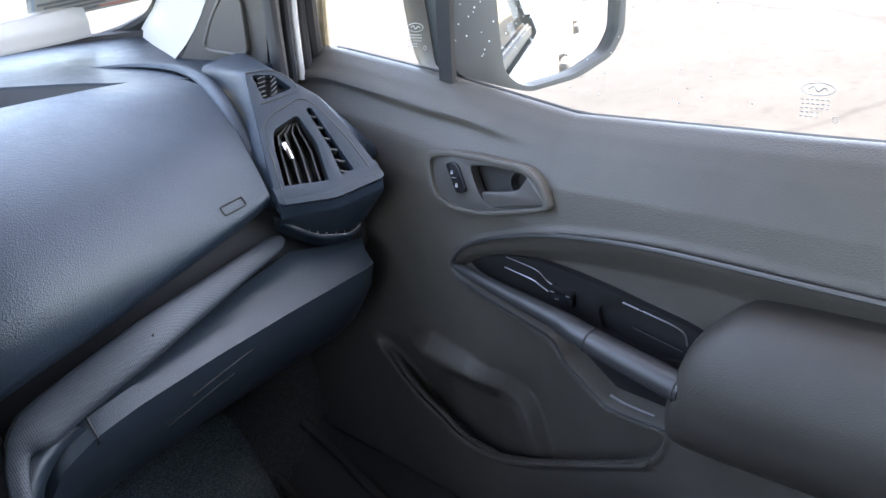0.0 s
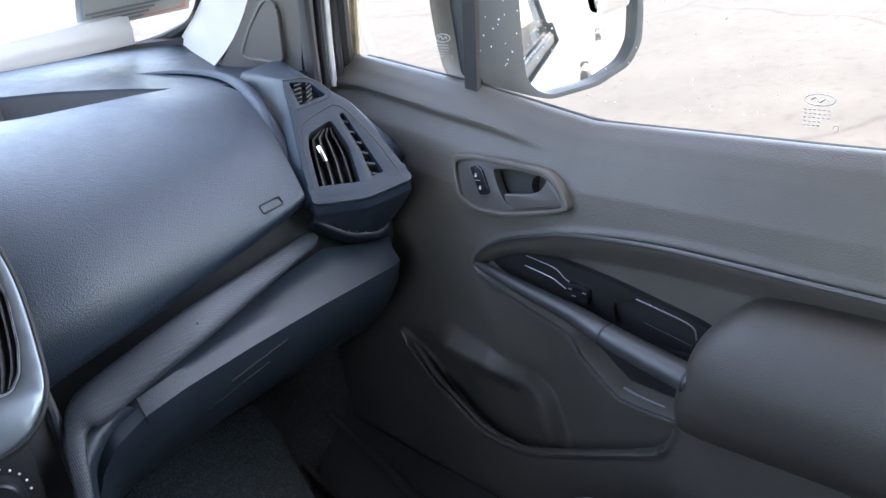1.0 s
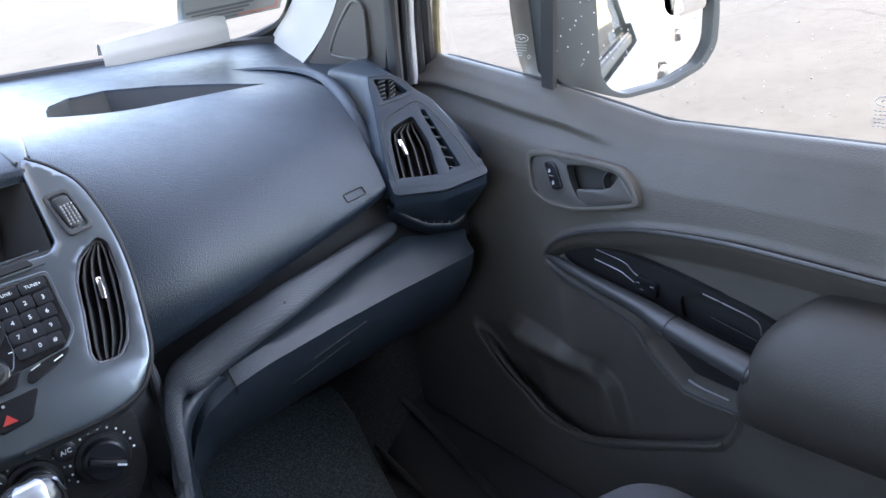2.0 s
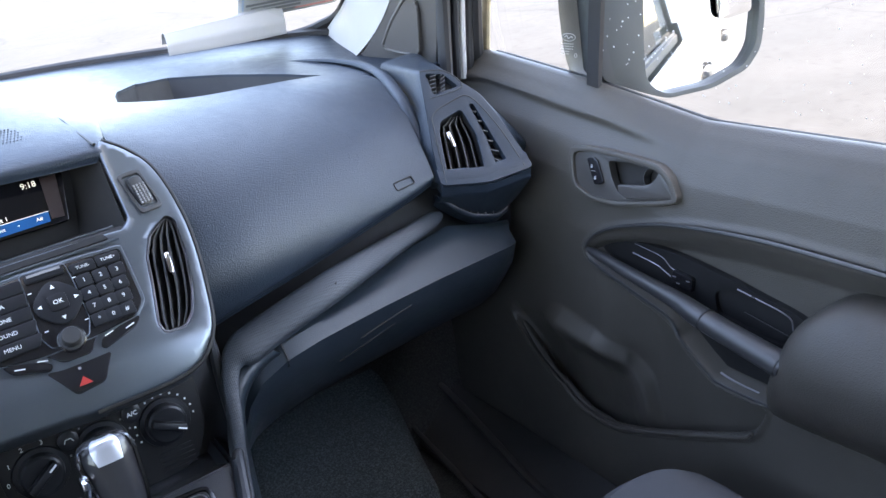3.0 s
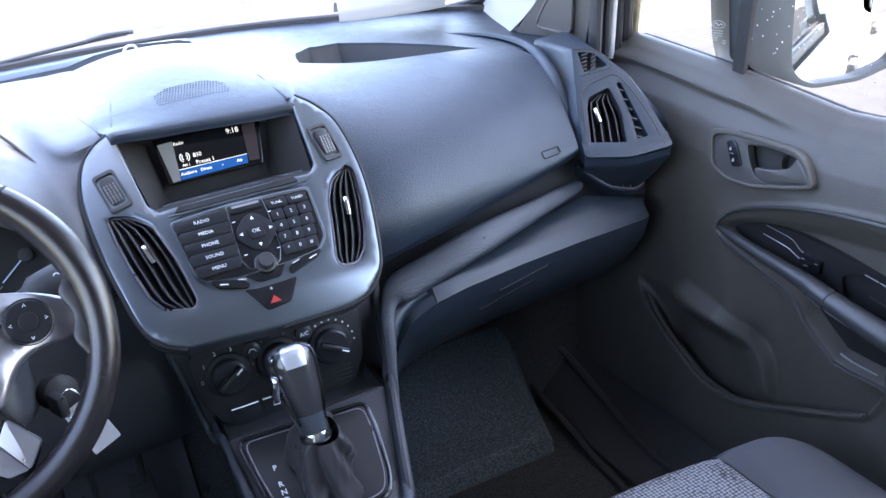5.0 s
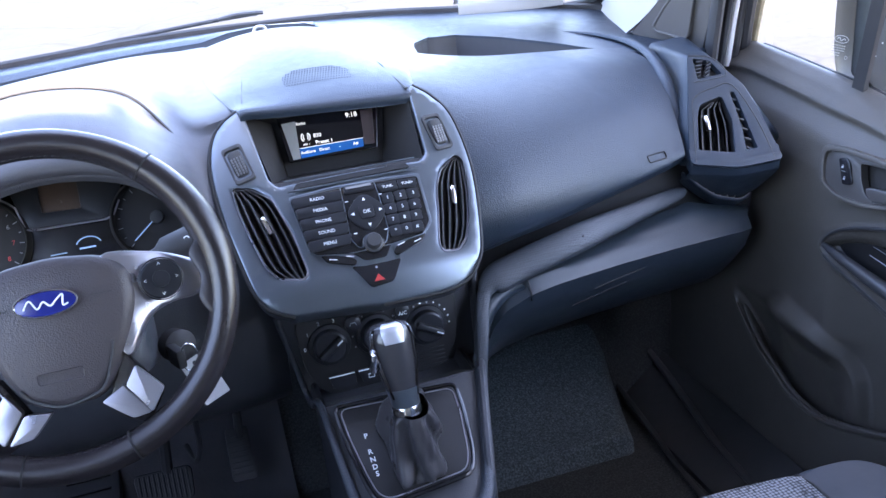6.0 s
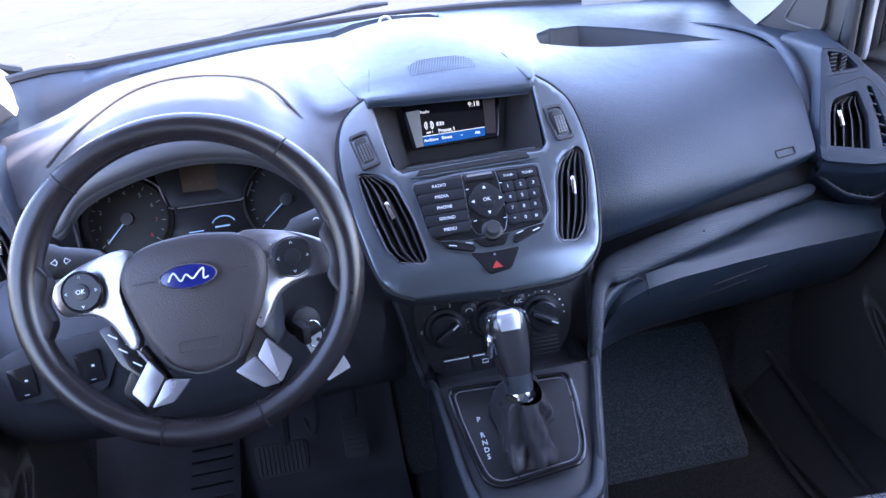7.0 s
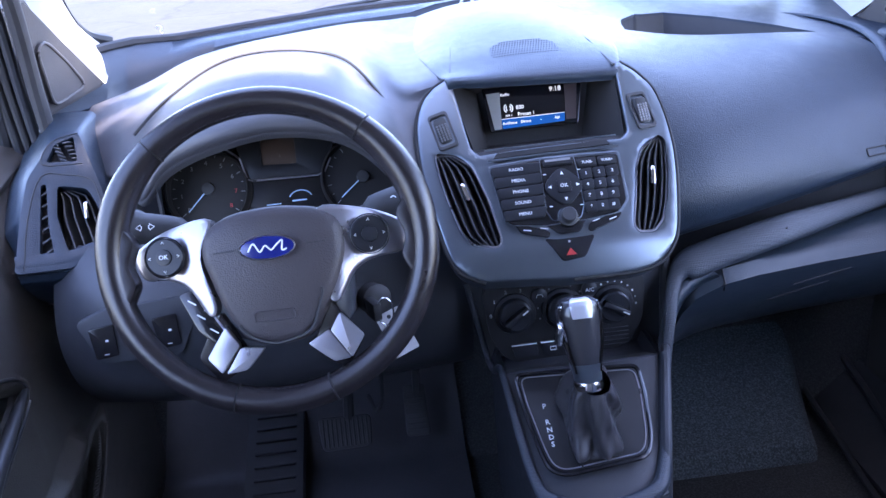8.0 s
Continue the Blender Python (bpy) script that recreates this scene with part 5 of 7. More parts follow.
def pillar(s):
    """Windscreen pillar: pale inner trim, loudspeaker sail, seals and painted edge."""
    t = thing("pillar", "light grey windscreen pillar trim with a loudspeaker panel", "pillar", (s * 0.72, 0.95, 1.15), kind="structure")
    # pale trim between glass and door
    ox, oz = (0.0, 0.0) if s > 0 else (0.034, 0.030)
    rows = [[(s * (x + ox), y, z + oz) for x, y, z in r] for r in (
        [(0.690, 1.118, 1.176), (0.678, 1.050, 1.158), (0.668, 0.985, 1.148), (0.660, 0.940, 1.146)],
        [(0.722, 1.030, 1.255), (0.694, 0.985, 1.235), (0.680, 0.925, 1.208), (0.680, 0.872, 1.196)],
        [(0.716, 0.940, 1.345), (0.692, 0.900, 1.325), (0.684, 0.850, 1.300), (0.694, 0.800, 1.275)],
        [(0.683, 0.750, 1.530), (0.670, 0.715, 1.510), (0.668, 0.670, 1.485), (0.680, 0.625, 1.460)],
        [(0.648, 0.490, 1.715), (0.636, 0.460, 1.705), (0.632, 0.430, 1.695), (0.640, 0.400, 1.680)])]
    put("pillar_trim", loft(rows, 3, 5, 0.012, (s, 0.2, 0)), M_PILLAR, t, "pale grey grained trim")
    sail = [(s * (x + 0.6 * ox), y, z + oz) for x, y, z in ((0.662, 0.930, 1.148), (0.738, 0.770, 1.122), (0.724, 0.690, 1.300), (0.700, 0.750, 1.320), (0.692, 0.835, 1.238))]
    bm = bmesh.new()
    fr = [bm.verts.new(q) for q in sail]
    bk = [bm.verts.new((q[0] + s * 0.03, q[1], q[2])) for q in sail]
    bm.faces.new(fr)
    bm.faces.new(bk)
    for i in range(5):
        bm.faces.new((fr[i - 1], fr[i], bk[i], bk[i - 1]))
    bmesh.ops.bevel(bm, geom=list(bm.edges), offset=0.008, segments=3, affect="EDGES")
    sp = put("speaker_sail", bm, M_SAIL, t, "charcoal corner panel")
    tri = [Vector((s * (x + 0.6 * ox), y, z + 0.8 * oz)) for x, y, z in ((0.688, 0.868, 1.166), (0.721, 0.795, 1.150), (0.714, 0.765, 1.245), (0.706, 0.785, 1.256), (0.698, 0.835, 1.212))]
    loop = rounded(tri, 0.018, 4)
    bm = bmesh.new()
    bm.faces.new([bm.verts.new(q - Vector((s * 0.006, 0.003, 0))) for q in loop])
    ret = bmesh.ops.extrude_face_region(bm, geom=list(bm.faces))
    bmesh.ops.translate(bm, verts=[v for v in ret["geom"] if isinstance(v, bmesh.types.BMVert)], vec=(s * 0.012, 0, 0))
    put("speaker_grille", bm, M_SAIL, sp, "raised rounded cover panel")
    put("grille_rim", tube([q - Vector((s * 0.006, 0.003, 0)) for q in loop], 0.003, 8, closed=True), M_SAIL, sp)
    # seals and painted edge beside the door
    for off, r, mat, name in ((0.000, 0.012, M_RUBBER, "door_seal"), (0.024, 0.008, M_DASHLOW, "inner_flange"), (0.040, 0.007, M_WHITE if s > 0 else M_RUBBER, "painted_edge"), (0.056, 0.008, M_RUBBER, "outer_seal"), (0.098, 0.0075, M_TAN if s > 0 else M_RUBBER, "weathered_strip")):
        path = [(s * (0.742 + off), 0.760 + 0.15 * off, 1.10), (s * (0.732 + off), 0.725 + 0.1 * off, 1.22), (s * (0.700 + off), 0.64, 1.38), (s * (0.668 + off), 0.50, 1.56), (s * (0.640 + off), 0.36, 1.68)]
        put(name, tube(curve2(path, 6, False), r, 10, 1.3), mat, t)
    return t


pillar(1)
pillar(-1)


def mirror():
    """Door mirror: housing on an arm, glass, small wide-angle corner."""
    t = thing("door_mirror", "charcoal door mirror spotted with water drops", "mirror", (0.90, 0.45, 1.10))
    m = plane_frame((1.005, 0.405, 1.165), (-0.436, -0.894, 0.06))
    shape = rounded([(-0.180, 0.150), (-0.182, -0.060), (-0.142, -0.080), (-0.115, -0.093), (-0.079, -0.1075), (-0.005, -0.104), (0.052, -0.084), (0.075, -0.055), (0.083, -0.010), (0.090, 0.150)], 0.012)
    face = rounded([(-0.100, 0.134), (-0.111, -0.020), (-0.112, -0.070), (-0.098, -0.090), (-0.078, -0.1005), (-0.008, -0.097), (0.046, -0.077), (0.066, -0.050), (0.074, 0.000), (0.078, 0.134)], 0.012)
    put("housing", plate(shape, 0.085, [face], 0.003, 0.012), M_CASE, t, "grey plastic housing", m)
    put("housing_back", plate(shape, 0.010, [], 0.0, -0.072), M_BLACK, t, "", m)
    put("mirror_glass", plate(face, 0.004, [], 0.0, 0.0), M_MIRROR, t, "silvered mirror glass", m @ pose(0, 0, -0.007, 0, -0.5, 0))
    put("spotter", plate(rounded([(0.008, 0.120), (0.010, 0.006), (0.018, -0.004), (0.066, 0.002), (0.070, 0.120)], 0.008), 0.004, [], 0.001, 0.008), M_MIRROR, t, "small wide-angle corner mirror", m @ pose(0, 0, 0, 0, 3, 0))
    arm = [[(x, y + dy, z + dz) for dy, dz in ((-0.03, -0.05), (-0.045, 0.05), (-0.03, 0.15), (0.04, 0.15), (0.05, 0.02), (0.03, -0.05), (-0.03, -0.05))] for x, y, z in ((0.845, 0.515, 1.150), (0.87, 0.525, 1.145), (0.93, 0.530, 1.150))]
    put("arm", loft(arm, 4, 4), M_CASE, t, "charcoal mirror foot")
    drops = []
    for i in range(70):
        x, y = random.uniform(-0.142, 0.14), random.uniform(-0.085, 0.13)
        if inside((x, y), shape) > 0.003:
            z = 0.005 if inside((x, y), face) > 0.003 else 0.0135
            drops.append(moved(lathe([(0.0011, 0.0), (0.0008, 0.0005)], 6), m @ pose(x, y, z) @ Matrix.Scale(random.uniform(0.5, 1.5), 4)))
    for i in range(60):
        q = Vector((0.838, random.uniform(0.36, 0.50), random.uniform(1.13, 1.30)))
        drops.append(moved(lathe([(0.0010, 0.0), (0.0007, 0.0005)], 6), pose(q.x - 0.2 * (q.z - 1.07), q.y - 0.05, q.z, 0, -90, 0) @ Matrix.Scale(random.uniform(0.5, 1.6), 4)))
    for i in range(70):
        q = Vector((0.838, random.uniform(0.02, 0.33), random.uniform(1.09, 1.26)))
        drops.append(moved(lathe([(0.0010, 0.0), (0.0007, 0.0005)], 6), pose(q.x - 0.2 * (q.z - 1.07) - 0.001, q.y, q.z, 0, -90, 0) @ Matrix.Scale(random.uniform(0.3, 1.3), 4)))
    put("water_drops", join(*drops), M_PALEMARK, t, "dried water drops", kind="stuff")
    return t


mirror()


# ---- steering wheel ----
WH = plane_frame((-0.3505, 0.2345, 1.096), (0, -0.914, 0.405))
wheel = thing("steering_wheel", "black leather steering wheel with satin silver spokes", "steering wheel", (-0.3505, 0.30, 1.06))
CX, CY = 0.0, 0.012
rim_pts = [(CX + 0.166 * math.sin(a), CY + 0.160 * math.cos(a), 0.0) for a in span(0, 2 * math.pi, 97)[:-1]]


def grip(a):
    """The rim thickens where it is held."""
    return 0.0150 + 0.0022 * (math.exp(-((a - 1.15) / 0.35) ** 2) + math.exp(-((a - 5.13) / 0.35) ** 2))


put("rim", tube(rim_pts, [grip(a) for a in span(0, 2 * math.pi, 97)[:-1]], 18, 1.1, closed=True, up=(0, 0, 1)), M_LEATHER, wheel, "worn black leather rim", WH)
for deg in (42, -42, 162, 198):
    a = radians(deg)
    p = [(CX + 0.166 * math.sin(a + d), CY + 0.160 * math.cos(a + d), 0) for d in (-0.005, 0, 0.005)]
    put("rim_seam", tube(p, grip(a % (2 * math.pi)) + 0.0009, 18, 1.1), M_CAVE, wheel, "raised leather seam", WH)
hub = rounded([(-0.064, 0.040), (-0.036, 0.054), (0.011, 0.058), (0.057, 0.052), (0.080, 0.036), (0.082, 0.004), (0.070, -0.031), (0.050, -0.065), (0.034, -0.085), (-0.006, -0.090), (-0.034, -0.080), (-0.054, -0.041), (-0.071, 0.014)], 0.014)
hubp = put("hub", plate(hub, 0.045, [], 0.012, 0.026, lambda x, y: -1.2 * (x * x + y * y)), M_HUB, wheel, "grained black airbag cover", WH, 60)
lower = rounded([(-0.052, -0.030), (0.056, -0.030), (0.038, -0.078), (0.008, -0.086), (-0.008, -0.086), (-0.032, -0.074)], 0.012)
put("hub_groove", tube([(q[0], q[1], 0.0258 - 1.2 * (q[0] ** 2 + q[1] ** 2)) for q in lower[7:]], 0.0016, 6), M_BLACK, hubp, "", WH)
put("airbag_frame", tube([(x, y, 0.0248 - 1.2 * (x * x + y * y)) for x, y in rounded([(-0.020, -0.062), (0.022, -0.062), (0.022, -0.052), (-0.020, -0.052)], 0.003)], 0.0010, 5, closed=True), M_HUB, hubp, "embossed frame", WH)
for x in (-1, 1):
    put("horn_rule", box(0.020, 0.0010, 0.0008, 0, (0.004 + x * 0.048, 0.014, 0.0238)), M_BLACK, hubp, "", WH)
badge = put("badge", plate([(0.002 + 0.029 * math.cos(a), 0.014 + 0.0125 * math.sin(a)) for a in span(0, 2 * math.pi, 41)[:-1]], 0.004, [], 0.001, 0.0285), M_BADGE, hubp, "blue oval badge", WH)
put("badge_ring", tube([(0.002 + 0.0285 * math.cos(a), 0.014 + 0.0122 * math.sin(a), 0.0287) for a in span(0, 2 * math.pi, 41)[:-1]], 0.0011, 6, closed=True), M_CHROME, badge, "chrome ring", WH)
put("badge_stroke", tube(curve2([(-0.018, 0.011, 0.0292), (-0.012, 0.019, 0.0292), (-0.006, 0.010, 0.0292), (0.000, 0.016, 0.0292), (0.006, 0.011, 0.0292), (0.012, 0.016, 0.0292), (0.018, 0.020, 0.0292), (0.017, 0.010, 0.0292), (0.022, 0.011, 0.0292)], 5, False), 0.0009, 6), M_MARK, badge, "silver flourish", WH)


def spoke(s):
    """One side spoke in satin silver with its round key pad, and the lower diagonal spoke."""
    f = lambda pts: [(s * q[0], q[1]) for q in pts]
    side = curve2(f([(0.055, 0.050), (0.100, 0.047), (0.136, 0.034), (0.150, 0.020), (0.140, -0.004), (0.112, -0.008), (0.088, -0.020), (0.068, -0.050), (0.058, -0.040), (0.070, 0.010)]), 4)
    sp = put("spoke", plate(side, 0.020, [], 0.004, 0.014, lambda x, y: -0.5 * max(0, abs(x) - 0.07)), M_SATIN, wheel, "satin silver spoke", WH, 50)
    put("spoke_root", plate(rounded(f([(0.136, 0.036), (0.152, 0.058), (0.166, 0.050), (0.168, -0.030), (0.154, -0.040), (0.138, -0.010), (0.146, 0.012)]), 0.008), 0.022, [], 0.005, 0.011), M_LEATHER, wheel, "", WH, 50)
    pad = put("key_pad", lathe([(0.0200, 0.006), (0.0200, 0.0145), (0.0185, 0.016), (0.004, 0.0165)], 36), M_KEY, sp, "round black key pad", WH @ pose(s * 0.106, 0.0165, -0.014 + 0.010, 0, s * 6, 0))
    pm = WORLD[pad]
    put("pad_ring", lathe([(0.0205, 0.010), (0.0218, 0.0142), (0.0205, 0.0150)], 36, False), M_GATE, pad, "", pm)
    put("pad_key", plate([(0.0085 * math.cos(a), 0.0085 * math.sin(a)) for a in span(0, 2 * math.pi, 25)[:-1]], 0.003, [], 0.0008, 0.0180), M_KEY, pad, "", pm)
    if s < 0:
        put("pad_letters", moved(lettering("OK", 0.0068), pose(0, 0, 0.0182)), M_MARK, pad, "", pm)
    for k in range(4):
        a = k * math.pi / 2
        put("pad_mark", tube([(0.0150 * math.cos(a) + 0.0016 * math.cos(a + q), 0.0150 * math.sin(a) + 0.0016 * math.sin(a + q), 0.0168) for q in (2.2, 0, -2.2)], 0.0004, 5), M_MARK, pad, "", pm)
    lowp = rounded(f([(0.036, -0.092), (0.058, -0.046), (0.074, -0.070), (0.088, -0.094), (0.068, -0.124), (0.046, -0.112)]), 0.006)
    lo = put("lower_spoke", plate(lowp, 0.018, [], 0.004, 0.008, lambda x, y: -0.4 * max(0, -0.05 - y) * 0.6), M_LEATHER, wheel, "lower spoke in black leather", WH, 50)
    tile = [(0.055, -0.080), (0.067, -0.062), (0.090, -0.089), (0.075, -0.111)] if s > 0 else [(-0.075, -0.094), (-0.053, -0.063), (-0.040, -0.084), (-0.061, -0.112)]
    facet = [(0.030, -0.091), (0.053, -0.079), (0.074, -0.111), (0.056, -0.113), (0.045, -0.104)] if s > 0 else [(-0.058, -0.113), (-0.040, -0.087), (-0.015, -0.090), (-0.036, -0.111)]
    put("spoke_tile", plate(rounded(tile, 0.003), 0.012, [], 0.0015, 0.0135), M_SATIN, lo, "bright satin silver tile", WH, 50)
    put("spoke_facet", plate(rounded(facet, 0.003), 0.012, [], 0.0015, 0.0105), M_SATIN, lo, "satin silver facet", WH, 50)
    return sp


spoke(1)
spoke(-1)
pad2 = put("cruise_pad", plate(rounded([(-0.100, -0.024), (-0.080, -0.020), (-0.066, -0.048), (-0.052, -0.072), (-0.060, -0.086), (-0.082, -0.066)], 0.006), 0.014, [], 0.002, 0.006), M_GLOSS, wheel, "black key pad with white marks", WH)
for x, y in ((-0.086, -0.034), (-0.078, -0.050), (-0.070, -0.046), (-0.066, -0.066)):
    put("pad_mark", moved(box(0.010, 0.0014, 0.0006, 0), WH @ pose(x, y, 0.0064, 0, 0, -35)), M_MARK, pad2)
put("pad_frame", tube([(q[0], q[1], 0.0062) for q in rounded([(-0.079, -0.022), (-0.066, -0.048), (-0.052, -0.072), (-0.059, -0.085)], 0.004)[4:]], 0.0012, 6), M_SATIN, wheel, "", WH)
put("stitching", join(*[moved(box(0.0036, 0.0007, 0.0008, 0.0002), WH @ pose(CX + 0.1525 * math.sin(q), CY + 0.1465 * math.cos(q), 0.0075, 0, 0, -math.degrees(q))) for q in span(0, 2 * math.pi, 151)[:-1] if not 0.95 < abs((q + math.pi) % (2 * math.pi) - math.pi) < 2.0]), M_LEATHER, wheel, "row of dark stitches", kind="stuff")
put("wheel_back", moved(lathe([(0.070, -0.070), (0.060, -0.020), (0.045, 0.0)], 28), WH @ pose(0, -0.01, 0)), M_BLACK, wheel)

# column, stalks, key
column = thing("steering_column", "black steering column shroud with stalks", "steering column", (-0.35, 0.42, 1.0))
CO = WH @ pose(0, -0.02, -0.10)
put("shroud", moved(box(0.150, 0.105, 0.18, 0.025, (0, -0.012, -0.045), 4), CO), M_DASHLOW, column)
for s, lab in ((-1, "indicator stalk with arrow marks"), (1, "wiper stalk with white marks")):
    st = put("stalk", tube(curve2([CO @ Vector((s * 0.06, 0.044, 0.005)), CO @ Vector((s * 0.105, 0.064, 0.012)), CO @ Vector((s * 0.145, 0.075, 0.018)), CO @ Vector((s * 0.172, 0.080, 0.022))], 5, False), [0.012] * 6 + [0.018] * 6 + [0.021] * 3 + [0.016], 12, 0.8, up=(0, -1, 0.4)), M_BLACK, column, lab)
    c = CO @ Vector((s * 0.145, 0.076, 0.038))
    sm = WH.copy()
    sm.translation = c
    if s < 0:
        for d in (-1, 1):
            put("arrow_mark", tube([(d * 0.002, 0.0035, 0), (d * 0.002, 0.0016, 0), (d * 0.001, 0.0016, 0), (d * 0.001, -0.0016, 0), (d * 0.002, -0.0016, 0), (d * 0.002, -0.0035, 0), (d * 0.0075, 0, 0)], 0.0005, 5, closed=True), M_MARK, st, "", sm @ pose(d * 0.003, 0, 0))
    else:
        for d in (-0.008, 0.002, 0.010):
            put("wiper_mark", tube([(d + 0.003 * math.cos(a), 0.003 * math.sin(a), 0) for a in span(0.3, 2.8, 7)], 0.0005, 5), M_MARK, st, "", sm)
put("ignition_lock", moved(lathe([(0.020, 0.0), (0.020, 0.02), (0.014, 0.024), (0.006, 0.025)], 24), plane_frame((-0.258, 0.385, 0.966), (0.45, -0.85, 0.2))), M_CAVE, column, "black ignition lock")
keys = thing("ignition_key", "car key with a steel ring and a white paper tag", "key", (-0.25, 0.36, 0.96))
put("bow", moved(box(0.012, 0.030, 0.026, 0.004), pose(-0.255, 0.352, 0.966, 0, 0, 25)), M_CAVE, keys, "black key head")
put("ring", tube([(-0.240 + 0.010 * math.cos(a), 0.340, 0.966 + 0.019 * math.sin(a)) for a in span(0, 2 * math.pi, 21)[:-1]], 0.0012, 6, closed=True, up=(0, 1, 0)), M_CHROME, keys, "steel ring")
tag = plane_frame((-0.2315, 0.344, 0.9405), (-0.15, -0.9, 0.42)) @ pose(0, 0, 0, 0, 0, -64)
put("tag", plate(rounded([(-0.022, -0.0165), (0.036, -0.0165), (0.036, 0.0165), (-0.022, 0.0165)], 0.002), 0.0012, [[(-0.015 + 0.0028 * math.cos(a), 0.0028 * math.sin(a)) for a in span(0, 2 * math.pi, 13)[:-1]]], 0.0), M_PAPER, keys, "white tag with a punched hole", tag)

# ---- instruments ----
CL = plane_frame((-0.3505, 0.56, 1.11), (0, -0.9, 0.42))
cluster = thing("instrument_cluster", "dark instrument cluster with two round dials", "instrument panel", (-0.35, 0.56, 1.08))
put("face", plate(rounded([(-0.185, -0.075), (0.160, -0.080), (0.165, 0.035), (0.110, 0.070), (-0.130, 0.070), (-0.185, 0.030)], 0.03), 0.010, [], 0.002, -0.004), M_GLOSS, cluster, "dark dial face", CL)
for cx, cy, hub_at, tip, lab in ((-0.118, -0.030, (-0.118, -0.028), (-0.148, -0.058), "left dial"), (0.098, -0.036, (0.098, -0.035), (0.066, -0.061), "right dial")):
    d = put("dial", lathe([(0.060, -0.004), (0.060, 0.004), (0.056, 0.012), (0.053, 0.004), (0.053, 0.0), (0.02, 0.0), (0.004, 0.001)], 48), M_CAVE, cluster, "round dark dial", CL @ pose(cx, cy, 0))
    for i in range(17):
        a = radians(220 - 16.25 * i)
        put("tick", moved(box(0.006 if i % 2 == 0 else 0.003, 0.0011, 0.0008, 0), CL @ pose(cx, cy, 0.0012) @ pose(0.048 * math.cos(a), 0.048 * math.sin(a), 0, 0, 0, math.degrees(a))), M_GREYMARK, d)
    for i in range(9):
        a = radians(220 - 32.5 * i)
        if cx < 0:
            put("dial_letters", moved(lettering(str(i), 0.0085), pose(0.038 * math.cos(a), 0.038 * math.sin(a), 0.0012)), M_RED if i > 6 else M_GREYMARK, d, "", CL @ pose(cx, cy, 0))
    hx, hy = hub_at
    ang = math.atan2(tip[1] - hy, tip[0] - hx)
    put("needle", moved(box(0.042, 0.0015, 0.0016, 0.0004), CL @ pose(hx, hy, 0.004, 0, 0, math.degrees(ang)) @ pose(0.021, 0, 0)), M_NEEDLE, d, "pale needle")
    put("needle_hub", moved(lathe([(0.009, 0.001), (0.0085, 0.006), (0.003, 0.007)], 20), CL @ pose(hx, hy, 0)), M_BLACK, d)
mid = put("mid_display", plate(rounded([(-0.078, 0.045), (0.072, 0.045), (0.046, -0.024), (-0.062, -0.022)], 0.010), 0.006, [rounded([(-0.040, 0.037), (0.008, 0.035), (0.008, -0.006), (-0.040, -0.004)], 0.003)], 0.002, 0.004), M_KEY, cluster, "black centre panel", CL)
put("lcd", plate([(-0.041, 0.038), (0.009, 0.036), (0.009, -0.007), (-0.041, -0.005)], 0.002, [], 0, 0.0), M_LCD, cluster, "dim brown display", CL)
arc_rim = [(-0.118 + 0.063 * math.cos(q), -0.030 + 0.060 * math.sin(q), 0.013) for q in span(radians(165), radians(38), 14)]
put("mid_rim", tube(arc_rim + [(-0.062, -0.022, 0.008), (-0.054, -0.0245, 0.006), (0.036, -0.0265, 0.006), (0.046, -0.022, 0.006), (0.056, -0.004, 0.006)], 0.0013, 6), M_SATIN, cluster, "thin bright line", CL)
put("small_gauge", join(tube([(0.008 + 0.016 * math.cos(a), -0.056 + 0.012 * math.sin(a), 0.001) for a in span(0.3, 2.8, 9)], 0.0008, 5), box(0.020, 0.002, 0.001, 0, (0.006, -0.058, 0.001)), box(0.020, 0.0012, 0.001, 0, (-0.030, -0.060, 0.001))), M_NEEDLE, cluster, "small lit gauge", CL)
# tunnel of the binnacle
bm = bmesh.new()
ra, rb = [], []
for x, y in curve2([(-0.185, -0.080), (-0.190, 0.000), (-0.150, 0.064), (-0.060, 0.088), (0.060, 0.086), (0.130, 0.050), (0.166, -0.020), (0.160, -0.085)], 4, False):
    ra.append(bm.verts.new(CL @ Vector((x, y, 0.0))))
    rb.append(bm.verts.new(CL @ Vector((x * 0.90, y * 0.70 + 0.004, 0.070))))
for i in range(len(ra) - 1):
    bm.faces.new((ra[i], ra[i + 1], rb[i + 1], rb[i]))
put("binnacle_tunnel", bm, M_BLACK, cluster)
# panel under the instruments, light switch
lowd = [
    section(-0.70, (0.560, 1.02), (0.500, 0.960), (0.480, 0.900), (0.500, 0.830), (0.560, 0.760)),
    section(-0.62, (0.520, 1.03), (0.440, 0.985), (0.425, 0.900), (0.450, 0.830), (0.540, 0.760)),
    section(-0.50, (0.520, 1.04), (0.440, 0.990), (0.420, 0.900), (0.450, 0.820), (0.540, 0.750)),
    section(-0.35, (0.500, 1.03), (0.460, 0.980), (0.440, 0.890), (0.470, 0.810), (0.560, 0.740)),
    section(-0.20, (0.500, 1.03), (0.480, 0.980), (0.460, 0.890), (0.490, 0.800), (0.570, 0.740)),
    section(-0.12, (0.500, 1.03), (0.490, 0.980), (0.480, 0.890), (0.510, 0.800), (0.580, 0.740)),
]
put("lower_driver_panel", loft(lowd, 6, 5, 0.008, (0, 1, 0)), M_DASHLOW, dash, "charcoal lower panel")
LS = plane_frame((-0.564, 0.418, 0.933), (0.12, -0.95, 0.22))
lsw = thing("light_switch_panel", "black light switch panel beside the steering column", "switch panel", (-0.57, 0.43, 0.93))
